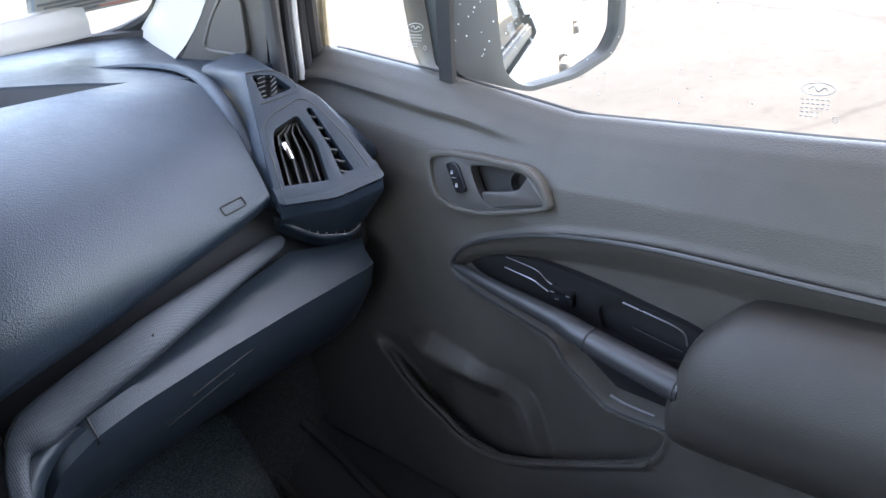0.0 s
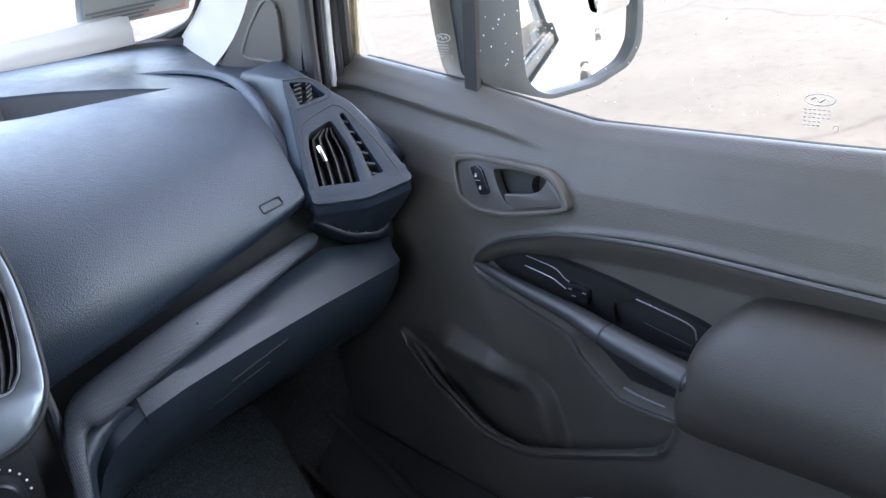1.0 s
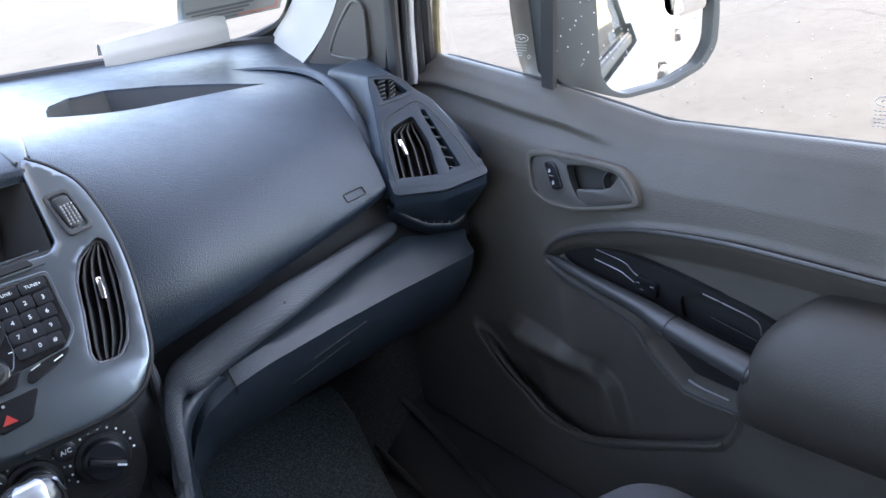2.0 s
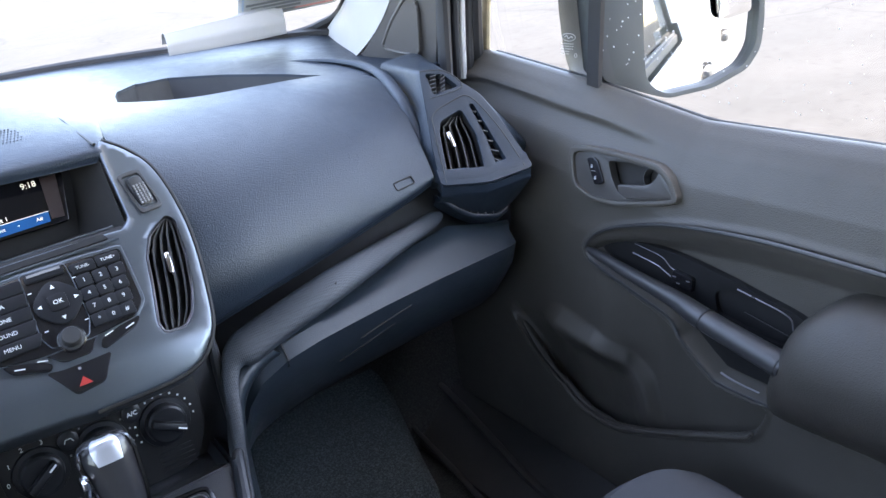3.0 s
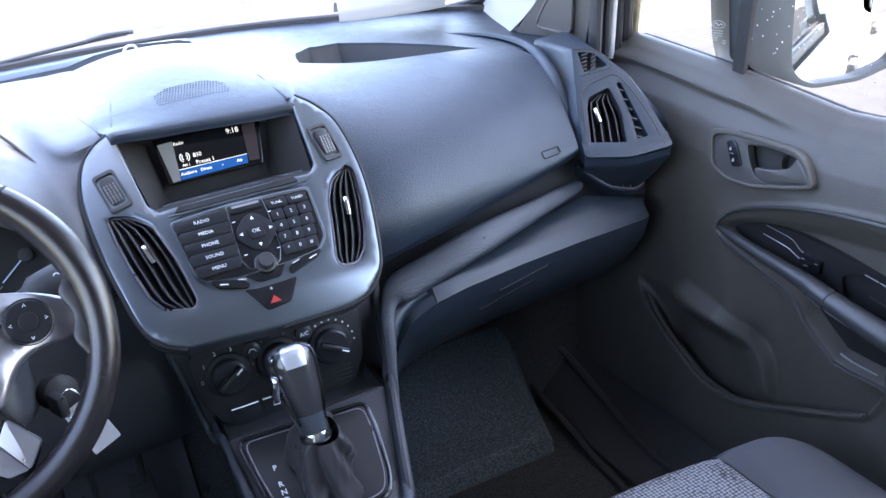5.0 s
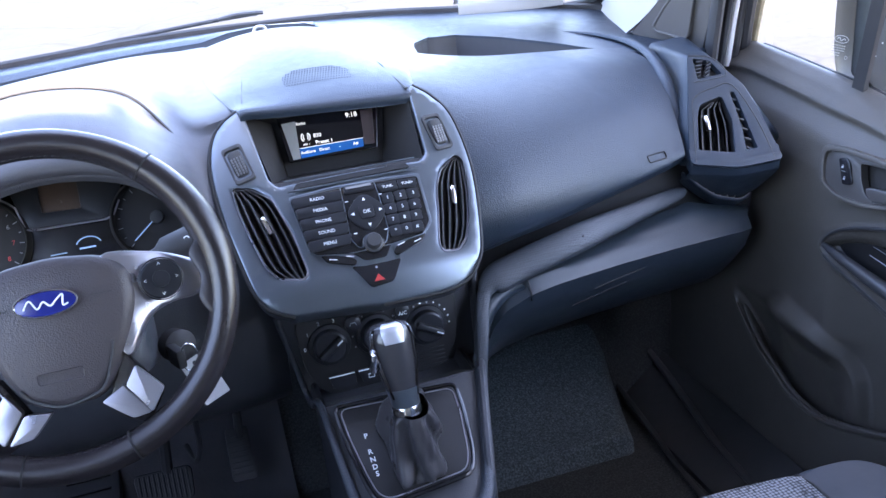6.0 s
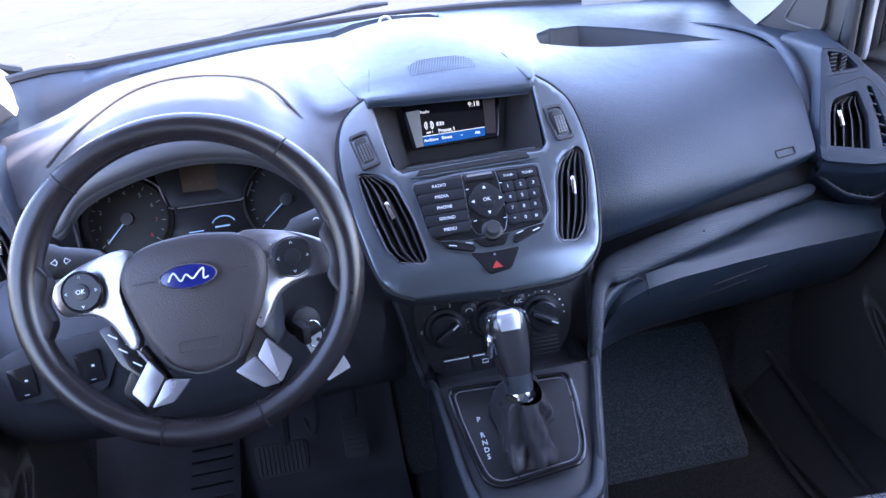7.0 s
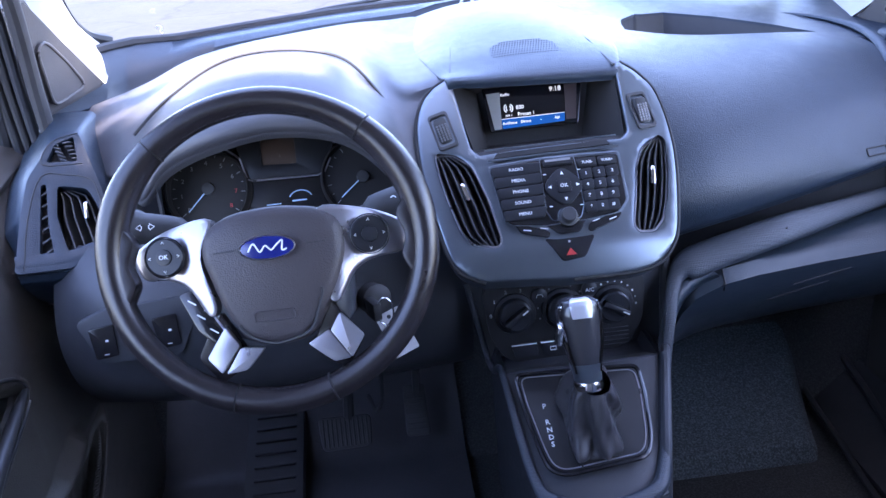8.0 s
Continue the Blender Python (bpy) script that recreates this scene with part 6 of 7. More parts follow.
put("panel_frame", plate(rounded([(-0.080, 0.034), (-0.044, 0.046), (0.066, 0.047), (0.072, 0.015), (0.046, -0.031), (-0.055, -0.026)], 0.010), 0.014, [], 0.003, 0.008), M_DASHLOW, lsw, "", LS)
for x in (-0.046, 0.034):
    k = put("rocker", plate(rounded([(x - 0.018, 0.024), (x + 0.014, 0.026), (x + 0.014, -0.016), (x - 0.014, -0.018)], 0.003), 0.006, [], 0.001, 0.012), M_GLOSS, lsw, "", LS)
    put("rocker_mark", join(box(0.004, 0.003, 0.0006, 0.001, (x + 0.003, 0.006, 0.0126)), box(0.006, 0.0008, 0.0006, 0, (x, -0.012, 0.0126))), M_MARK, k, "", LS)
put("dial_switch", lathe([(0.018, 0.008), (0.017, 0.018), (0.006, 0.019)], 28), M_BLACK, lsw, "", LS @ pose(-0.006, 0.0, 0))


# ---- lower console ----
console = thing("floor_console", "charcoal floor console with climate panel and gear selector", "centre console", (0.0, 0.35, 0.75))


def console_face(u, v):
    """The console's front, from the climate panel down to the floor; u across, v down."""
    ys = [0.470, 0.462, 0.456, 0.448, 0.410, 0.372, 0.235, 0.200, 0.190, 0.190]
    zs = [0.960, 0.930, 0.870, 0.815, 0.815, 0.832, 0.760, 0.735, 0.640, 0.380]
    lo = [-0.128, -0.126, -0.114, -0.104, -0.100, -0.094, -0.080, -0.070, -0.070, -0.070]
    hi = [0.152, 0.152, 0.150, 0.148, 0.136, 0.124, 0.084, 0.080, 0.080, 0.080]
    k = range(10)
    a, b = along(v, k, lo), along(v, k, hi)
    return Vector((a + (b - a) * u, along(v, k, ys) + 0.012 * (abs(2 * u - 1) ** 3) * (1 if v > 5.5 else 0.2), along(v, k, zs)))


put("console_front", grid(console_face, span(0, 1, 17), [0, 0.5, 1, 1.5, 2, 2.5, 2.8, 3, 3.2, 3.5, 4, 4.5, 4.8, 5, 5.2, 5.6, 6, 6.3, 6.7, 7, 7.4, 8, 9], 0.006, (0, 1, -0.2)), M_DASHLOW, console)
for e, s in ((0.0, -1), (1.0, 1)):
    put("console_side", grid(lambda v, w: console_face(e, v) + Vector((s * 0.004 * w, 0.50 * w * w + 0.02 * w, -0.01 * w)), [0, 1, 2, 3, 4, 5, 6, 7, 8, 9], [0, 0.1, 0.3, 0.6, 1.0], 0.006, (-s, 0, 0)), M_DASHLOW, console)
edge = curve2([console_face(0, v) + Vector((-0.002, -0.002, 0.002)) for v in (1, 2, 3, 4, 5, 6)] + [Vector((-0.060, 0.205, 0.748)), Vector((0.0, 0.192, 0.742)), Vector((0.062, 0.205, 0.748))] + [console_face(1, v) + Vector((0.002, -0.002, 0.002)) for v in (6, 5.5, 5)], 5, False)
put("console_edge", tube(edge, [along(i, [0, 20, 30, 40, 55], [0.004, 0.005, 0.010, 0.010, 0.007]) for i in range(len(edge))], 12, 0.8, up=(0, -0.5, 0.8)), M_STRIP, console, "moulded edge trim")
put("right_edge", tube(curve2([console_face(1, v) + Vector((0.004, -0.004, 0)) for v in (0, 1, 2, 3, 4, 5, 6)] + [Vector((0.080, 0.215, 0.66)), Vector((0.080, 0.20, 0.50))], 5, False), 0.007, 10), M_DASHLOW, console)
cheek_in = [console_face(1, v) for v in (1, 2, 3, 4, 5, 6)]
cheek_out = [Vector(q) for q in ((0.166, 0.446, 0.918), (0.148, 0.412, 0.862), (0.140, 0.395, 0.830), (0.131, 0.378, 0.800), (0.121, 0.352, 0.768), (0.112, 0.328, 0.735))]
put("console_cheek", grid(lambda i, k: cheek_in[i].lerp(cheek_out[i], k) + Vector((0, 0.006 * math.sin(math.pi * k), 0)), range(6), span(-0.05, 1, 6), 0.004, (0, 1, -0.3)), M_DASHLOW, console, "", None, 60)
# climate panel
CP = plane_frame((0.006, 0.446, 0.872), (0, -0.985, 0.17))
climate = put("climate_panel", plate(rounded([(-0.114, 0.058), (0.118, 0.054), (0.112, -0.020), (0.086, -0.056), (-0.084, -0.060), (-0.108, -0.020)], 0.020), 0.010, [], 0.002, 0.006), M_GATE, console, "matt black climate panel", CP)
for x, y, ang in ((-0.070, 0.013, 35), (-0.003, 0.013, 90), (0.069, 0.0095, -28)):
    k = put("climate_knob", lathe([(0.030, 0.006), (0.029, 0.009), (0.024, 0.010), (0.0225, 0.020), (0.020, 0.022), (0.004, 0.0225)], 36), M_KEY, climate, "round climate knob", CP @ pose(x, y, 0))
    put("knob_bar", moved(box(0.040, 0.0095, 0.014, 0.003), CP @ pose(x, y, 0.026, 0, 0, ang)), M_KEY, k)
    put("knob_pointer", moved(box(0.010, 0.0020, 0.001, 0.0), CP @ pose(x, y, 0.0335, 0, 0, ang) @ pose(0.014, 0, 0)), M_MARK, k, "white pointer")
    if x < -0.05:
        for i in range(5):
            a = radians(180 - 36 * i)
            put("knob_letters", moved(lettering(str(i), 0.0075), pose(x + 0.034 * math.cos(a), y + 0.034 * math.sin(a), 0.0064)), M_MARK, climate, "", CP)
    else:
        for i in range(13 if x > 0.05 else 9):
            a = radians(200 - (17 if x > 0.05 else 27) * i)
            put("knob_dot", moved(box(0.0022, 0.0022, 0.0006, 0), CP @ pose(x + 0.034 * math.cos(a), y + 0.034 * math.sin(a), 0.0064)), M_MARK if x > 0.05 else M_GREYMARK, climate)
for x, text in ((-0.034, ""), (0.037, "A/C")):
    k = put("round_key", lathe([(0.0115, 0.004), (0.0112, 0.010), (0.009, 0.0115), (0.003, 0.0115)], 24), M_KEY, climate, "", CP @ pose(x, 0.036, 0))
    if text:
        put("key_letters", moved(lettering(text, 0.0075), pose(0, 0, 0.0119)), M_MARK, k, "", WORLD[k])
    else:
        put("car_mark", tube([(-0.005, -0.002, 0.0119), (-0.003, 0.002, 0.0119), (0.003, 0.002, 0.0119), (0.005, -0.002, 0.0119)], 0.0005, 5), M_MARK, k, "", WORLD[k])
for x0, x1 in ((-0.080, -0.042), (-0.038, -0.012)):
    k = put("flat_key", plate(rounded([(x0, -0.032), (x1, -0.032), (x1, -0.052), (x0 + 0.006, -0.052)], 0.002), 0.003, [], 0.0006, 0.0085), M_KEY, climate, "", CP)
    put("key_rule", box(x1 - x0 - 0.002, 0.0014, 0.0008, 0, ((x0 + x1) / 2, -0.0335, 0.0090)), M_MARK, k, "white rule", CP)
put("heater_mark", tube([(-0.024, -0.046, 0.009), (-0.024, -0.041, 0.009), (-0.016, -0.041, 0.009), (-0.016, -0.046, 0.009)], 0.0006, 5, closed=True), M_MARK, climate, "", CP)
for i in range(5):
    put("grille_rib", box(0.040, 0.0016, 0.002, 0.0004, (0.070, -0.026 - 0.006 * i, 0.0068)), M_KEY, climate, "", CP)
# gear gate
SP = plane_frame((0, 0.30, 0.798), (0, -0.46, 0.89))
gate = put("gear_gate", plate(rounded([(-0.0785, 0.068), (0.0800, 0.0600), (0.0790, 0.020), (0.0700, -0.040), (0.0600, -0.0640), (-0.0440, -0.0745), (-0.0600, -0.0650), (-0.0660, -0.040), (-0.0755, 0.022)], 0.012), 0.012, [], 0.003, 0.010), M_GATE, console, "satin black gear gate panel", SP)
put("gate_rim", tube([(q[0], q[1], 0.0085) for q in rounded([(-0.0815, 0.071), (0.0830, 0.0630), (0.0820, 0.020), (0.0730, -0.041), (0.0625, -0.0670), (-0.0450, -0.0780), (-0.0630, -0.0675), (-0.0690, -0.041), (-0.0785, 0.022)], 0.012)], 0.0030, 8, closed=True), M_GLOSS, gate, "glossy rim", SP)
put("gate_line", tube([(q[0], q[1], 0.0100) for q in rounded([(-0.0755, 0.065), (0.0770, 0.0570), (0.0760, 0.020), (0.0670, -0.039), (0.0575, -0.0610), (-0.0430, -0.0715), (-0.0570, -0.0625), (-0.0630, -0.039), (-0.0725, 0.022)], 0.012)], 0.0009, 6, closed=True), M_SATIN, gate, "thin silver line", SP)
for text, x, y in (("P", -0.0520, 0.0185), ("R", -0.0522, -0.0044), ("N", -0.0517, -0.0155), ("D", -0.0516, -0.0258), ("S", -0.0514, -0.0355)):
    put("gate_letters", moved(lettering(text, 0.0096, bold=True), pose(x, y, 0.0103)), M_MARK, gate, "", SP)
selector = thing("gear_selector", "gear selector with chrome-edged black knob and leather boot", "gear lever", (0.0, 0.30, 0.80))
boot_rows = []
for k, (w, d, oy, h) in enumerate(((0.032, 0.056, 0.0, 0.010), (0.033, 0.056, 0.0, 0.020), (0.032, 0.048, 0.004, 0.036), (0.029, 0.039, 0.006, 0.054), (0.024, 0.028, 0.006, 0.071), (0.0185, 0.0190, 0.006, 0.083))):
    ring_pts = []
    for j in range(28):
        a = 2 * math.pi * j / 28
        fold = 1 + 0.15 * math.sin(5 * a + 0.8 * k) * (0 < k < 5) + 0.11 * math.sin(9 * a + 1.7 * k) * (0 < k < 5)
        sq = 1.0 / max(abs(math.cos(a)), abs(math.sin(a))) ** (0.75 if k < 2 else 0.25)
        ring_pts.append(SP @ Vector((0.001 + 0.0006 * k + w * sq * fold * math.cos(a), -0.007 + 0.001 * k + oy + d * sq * fold * math.sin(a), h)))
    boot_rows.append(ring_pts)
bm = bmesh.new()
cols = [curve2([r[j] for r in boot_rows], 5, False) for j in range(28)]
around = [curve2([c[i] for c in cols], 3) for i in range(len(cols[0]))]
rr = [[bm.verts.new(q) for q in r] for r in around]
for a, b in zip(rr, rr[1:]):
    for j in range(len(a)):
        bm.faces.new((a[j], a[(j + 1) % len(a)], b[(j + 1) % len(a)], b[j]))
put("boot", bm, M_BOOT, selector, "creased black leather boot", None, 70)
AX = [Vector((-0.004, 0.266, 0.874)), Vector((-0.005, 0.270, 0.892)), Vector((-0.006, 0.277, 0.915)), Vector((-0.007, 0.286, 0.938)), Vector((-0.008, 0.294, 0.957)), Vector((-0.008, 0.299, 0.968))]
put("collar", tube([AX[0] - Vector((0, 0.001, 0.006)), AX[0], AX[0] + Vector((0, 0.001, 0.004))], [0.0185, 0.0190, 0.0175], 24), M_CHROME, selector, "chrome collar")
KNOB_AXIS = curve2([*AX, Vector((-0.008, 0.302, 0.975))], 4, False)


def knob_skin(deg, s, lift=0.0):
    """Skin of the knob: deg round it (-90 towards the seats), s from collar to top."""
    f = s * (len(KNOB_AXIS) - 1)
    i = min(int(f), len(KNOB_AXIS) - 2)
    c = KNOB_AXIS[i].lerp(KNOB_AXIS[i + 1], f - i)
    ks = [0, 0.15, 0.40, 0.65, 0.80, 0.90, 0.96, 1.0]
    rx = along(s, ks, [0.0155, 0.0172, 0.0250, 0.0285, 0.0262, 0.0218, 0.0160, 0.004]) + lift
    ry = along(s, ks, [0.0165, 0.0175, 0.0205, 0.0230, 0.0235, 0.0215, 0.0160, 0.004]) + lift
    a = radians(deg)
    cx, cy = math.cos(a), math.sin(a)
    q = (abs(cx) ** 2.15 + abs(cy) ** 2.15) ** (-1 / 2.15)
    return c + Vector((rx * q * cx, ry * q * cy * 0.94, -ry * q * cy * 0.34))


put("knob", grid(knob_skin, span(-180, 180, 49), span(0, 1, 33)), M_KNOB, selector, "glossy dark lacquered knob", None, 60)
put("knob_skirt", grid(lambda d, s: knob_skin(d, s, 0.0008), span(-180, 180, 49), span(0.0, 0.22, 7)), M_BEZEL, selector, "gunmetal skirt", None, 60)
put("knob_cap", grid(lambda d, s: knob_skin(-90 + d * (0.66 + 1.0 * (s - 0.62)), s, 0.0012), span(-35, 35, 17), span(0.62, 0.97, 14), 0.001, (0, 1, -0.3)), M_CAP, selector, "satin silver cap", None, 60)
for s in (-1, 1):
    put("knob_trim", grid(lambda d, q: knob_skin(-90 + s * (46 + d + 8 * q), q, 0.0016), span(0, 12, 5), span(0.14, 0.86, 18)), M_CHROME, selector, "chrome side strip", None, 60)
put("release_button", moved(box(0.008, 0.018, 0.026, 0.003), pose(-0.036, 0.276, 0.940, 0, 8, 0)), M_CHROME, selector, "chrome release button")

# ---- floor: pedals, mats ----
brake = thing("brake_pedal", "ribbed black rubber brake pedal", "pedal", (-0.353, 0.72, 0.53))
BP = plane_frame((-0.353, 0.720, 0.536), (0, -0.82, 0.57))
put("pad", plate(rounded([(-0.044, -0.032), (0.046, -0.030), (0.049, 0.028), (-0.050, 0.030)], 0.012), 0.014, [], 0.004, 0.0), M_RUBBER, brake, "", BP)
for i in range(11):
    put("rib", box(0.0035, 0.052, 0.004, 0.001, (-0.040 + 0.008 * i, 0, 0.0015)), M_RUBBER, brake, "", BP)
put("pedal_arm", tube(curve2([(-0.345, 0.735, 0.55), (-0.338, 0.80, 0.66), (-0.335, 0.80, 0.82)], 5, False), 0.010, 8), M_BLACK, brake)
gas = thing("accelerator_pedal", "ribbed black accelerator pedal", "pedal", (-0.22, 0.79, 0.52))
GP = plane_frame((-0.220, 0.790, 0.520), (0, -0.80, 0.60))
put("pad", plate(rounded([(-0.022, -0.050), (0.024, -0.052), (0.022, 0.048), (-0.020, 0.048)], 0.008), 0.012, [], 0.003, 0.0), M_RUBBER, gas, "", GP)
for i in range(8):
    put("rib", box(0.036, 0.0035, 0.004, 0.001, (0, -0.038 + 0.010 * i, 0.0015)), M_RUBBER, gas, "", GP)
put("pedal_arm", tube([(-0.215, 0.81, 0.54), (-0.205, 0.86, 0.68)], 0.008, 8), M_BLACK, gas)
rest = thing("foot_rest", "ribbed black foot rest beside the pedals", "foot rest", (-0.50, 0.80, 0.45))
FP = plane_frame((-0.500, 0.800, 0.462), (0, -0.30, 0.95))
put("slab", plate(rounded([(-0.058, -0.20), (0.054, -0.20), (0.054, 0.16), (-0.058, 0.16)], 0.012), 0.03, [], 0.004, 0.0), M_RUBBER, rest, "", FP)
for i in range(10):
    put("rib", box(0.080, 0.006, 0.006, 0.002, (0, -0.16 + 0.03 * i, 0.002)), M_RUBBER, rest, "", FP)
# real mat, spread over the whole driver's side to stand in for shade
mat = thing("floor_mat", "black rubber floor mat, widened to darken the driver's footwell", "floor mat", (-0.33, 0.60, 0.40))
put("sheet", grid(lambda u, v: Vector((u, v, max(0.402, 0.536 + (v - 0.97) * 0.839) + 0.003 * math.sin(30 * u) * math.sin(20 * v))), span(-0.73, -0.13, 24), span(0.20, 1.06, 44), 0.006, (0, 0, -1)), M_MAT, mat)
cable = put("cable", tube(curve2([(-0.262, 0.50, 0.80), (-0.270, 0.56, 0.70), (-0.285, 0.62, 0.64), (-0.30, 0.70, 0.62)], 6, False), 0.004, 6), M_BLACK, column, "hanging black cable")

toe = thing("toe_board", "speckled grey carpet toe board in the passenger footwell, coloured as lit", "footwell", (0.34, 0.80, 0.40))
put("carpet_panel", grid(lambda u, v: Vector((0.10 + (0.425 + 0.09 * v) * u, 0.650 + 0.36 * v, 0.420 + 0.10 * v * v + 0.02 * v - 0.03 * (1 - step(0.0, 0.04, v)) - 0.02 * step(0.96, 1.0, u))), span(0, 1, 40), [0, 0.01, 0.02, 0.03, 0.04, *span(0.06, 1, 16)], 0.04, (0, 0.1, -1)), M_LITCARPET, toe, "", None, 60)
ledge = thing("sill_trim", "black plastic sill trim beside the passenger footwell", "sill trim", (0.66, 0.60, 0.38))
for x0, x1, w, z in ((0.590, 0.566, 0.006, 0.408), (0.690, 0.646, 0.008, 0.438)):
    put("rail", tube(curve2([(x0 + 0.01, 0.98, z + 0.02), (x0, 0.82, z), (0.5 * (x0 + x1), 0.68, z - 0.006), (x1, 0.50, z - 0.02), (x1, 0.20, z - 0.03)], 6, False), w, 10, 0.8), M_BLACK, ledge)
put("tread", grid(lambda u, v: Vector((0.585 + 0.14 * u, 0.15 + 0.85 * v, 0.392 + 0.05 * u)), span(0, 1, 5), span(0, 1, 8), 0.012, (0, 0, -1)), M_BLACK, ledge)

# ---- passenger seat ----
seat = thing("passenger_seat", "dark grey cloth seat with a ribbed woven centre", "car seat", (0.42, 0.0, 0.40))


def cushion(u, v):
    """Cushion top, u across from -1 to 1, v from front edge to back."""
    x = 0.322 + 0.345 * u
    y = 0.285 - 0.13 * abs(u) ** 4 - 0.60 * v
    edge = 0.10 * (1 - step(0.0, 0.16, v)) ** 2
    bol = 0.030 * math.exp(-((abs(u) - 0.80) / 0.16) ** 2) - 0.09 * step(0.88, 1.0, abs(u)) ** 2
    return Vector((x, y, 0.638 + 0.012 * (1 - v) - edge + bol - 0.006 * math.exp(-((abs(u) - 0.60) / 0.03) ** 2)))


put("centre_cloth", grid(cushion, span(-0.60, 0.60, 40), [0, 0.02, 0.05, 0.08, 0.12, 0.16, *span(0.2, 1, 12)], 0.05, (0, 0, -1)), M_CLOTH, seat, "ribbed grey woven cloth")
for s in (-1, 1):
    put("bolster", grid(cushion, span(s * 0.60, s * 1.0, 24), [0, 0.02, 0.05, 0.08, 0.12, 0.16, *span(0.2, 1, 12)], 0.05, (0, 0, -1)), M_BOLSTER, seat, "plain grey bolster")
    put("piping", tube([cushion(s * 0.60, v) + Vector((0, 0, 0.001)) for v in span(0, 1, 20)], 0.0022, 6), M_BLACK, seat)
put("cushion_base", box(0.50, 0.52, 0.18, 0.03, (0.385, -0.02, 0.49), 3), M_BOLSTER, seat)
put("backrest", moved(box(0.50, 0.14, 0.62, 0.05, (0, 0, 0.31), 4), pose(0.385, -0.37, 0.58, 12, 0, 0)), M_BOLSTER, seat)
put("seat_frame", box(0.44, 0.46, 0.04, 0.01, (0.385, -0.02, 0.400)), M_BLACK, seat)

# ---- on the dashboard and outside the glass ----
paper = thing("paper_stack", "curled white printed pages lying on the dashboard", "paper", (0.53, 1.15, 1.20))


def booklet(u, v):
    """A wad of pages: page edges towards the cab, the top sheet curling down to the glass."""
    y = along(v, [0, 1, 2, 3, 4, 5], [1.105, 1.098, 1.100, 1.112, 1.130, 1.145])
    z = along(v, [0, 1, 2, 3, 4, 5], [0.0, 0.026, 0.053, 0.057, 0.048, 0.024])
    return Vector((0.378 + 0.240 * u + 0.10 * (y - 1.1), y - 0.020 * math.sin(math.pi * u) + 0.012 * u, 1.208 - 0.010 * u + z * (0.72 + 0.28 * u + 0.05 * math.sin(4 * u))))


put("wad", grid(booklet, span(0, 1, 22), span(0, 5, 21), 0.0015, (0, 0.6, -0.6)), M_PAPER, paper)
for i in range(3):
    put("page", grid(lambda u, v: booklet(u, 2.2 + 0.25 * i) + Vector((0.001 * i, -0.0012 - 0.0016 * v, 0.0012 * i)), span(0, 1, 18), span(0, 1, 2), 0.0005, (0, 0, 1)), M_PAPER, paper)
sticker = thing("windscreen_sticker", "white sticker with a red band and small print", "sticker", (0.56, 1.06, 1.26))
SK = plane_frame((0.626, 1.090, 1.262), (-0.10, -0.62, -0.77))
put("label", plate(rounded([(-0.10, -0.04), (0.10, -0.04), (0.10, 0.05), (-0.10, 0.05)], 0.004), 0.0012, [], 0, 0.0), M_PAPER, sticker, "", SK)
put("red_band", join(plate([(0.01, -0.032), (0.093, -0.032), (0.093, -0.027), (0.01, -0.027)], 0.0008, [], 0, 0.0014), plate([(0.088, -0.027), (0.093, -0.027), (0.093, 0.045), (0.088, 0.045)], 0.0008, [], 0, 0.0014)), M_PALERED, sticker, "red edge line paled for overexposure", SK)
put("blue_line", join(plate([(-0.093, -0.030), (0.006, -0.030), (0.006, -0.027), (-0.093, -0.027)], 0.0008, [], 0, 0.0014), plate([(-0.093, -0.027), (-0.089, -0.027), (-0.089, 0.045), (-0.093, 0.045)], 0.0008, [], 0, 0.0014)), M_PALEBLUE, sticker, "pale blue edge line", SK)
for i in range(4):
    put("print_bar", box(0.13 - 0.02 * i, 0.006, 0.0008, 0, (-0.02, 0.004 - 0.011 * i, 0.0010)), M_GREYMARK, sticker, "small unreadable print", SK)
clip = put("sight_clip", tube(curve2([(-0.030, 1.20, 1.212), (-0.022, 1.20, 1.224), (-0.008, 1.20, 1.224), (-0.002, 1.20, 1.214)], 5, False), 0.003, 8), M_PAPER, dash, "small white clip")
squiggle = thing("glass_squiggle", "small white squiggle on the windscreen", "glass mark", (-0.612, 1.085, 1.232))
put("stroke", tube(curve2([(-0.621, 1.084, 1.243), (-0.619, 1.079, 1.248), (-0.613, 1.079, 1.248), (-0.611, 1.084, 1.242), (-0.616, 1.088, 1.237), (-0.614, 1.092, 1.232)], 5, False), 0.0012, 6), M_MARK, squiggle)
wiper = thing("wiper", "black windscreen wiper at rest", "wiper", (-0.1, 1.36, 1.22))
put("arm", tube(curve2([(-0.62, 1.310, 1.165), (-0.365, 1.360, 1.207), (-0.224, 1.362, 1.220), (-0.071, 1.366, 1.230), (0.0, 1.370, 1.232)], 6, False), 0.0045, 8), M_BLACK, wiper)
put("blade", tube(curve2([(-0.085, 1.358, 1.231), (-0.040, 1.360, 1.236), (0.012, 1.363, 1.234)], 6, False), 0.008, 8, 0.6), M_RUBBER, wiper)


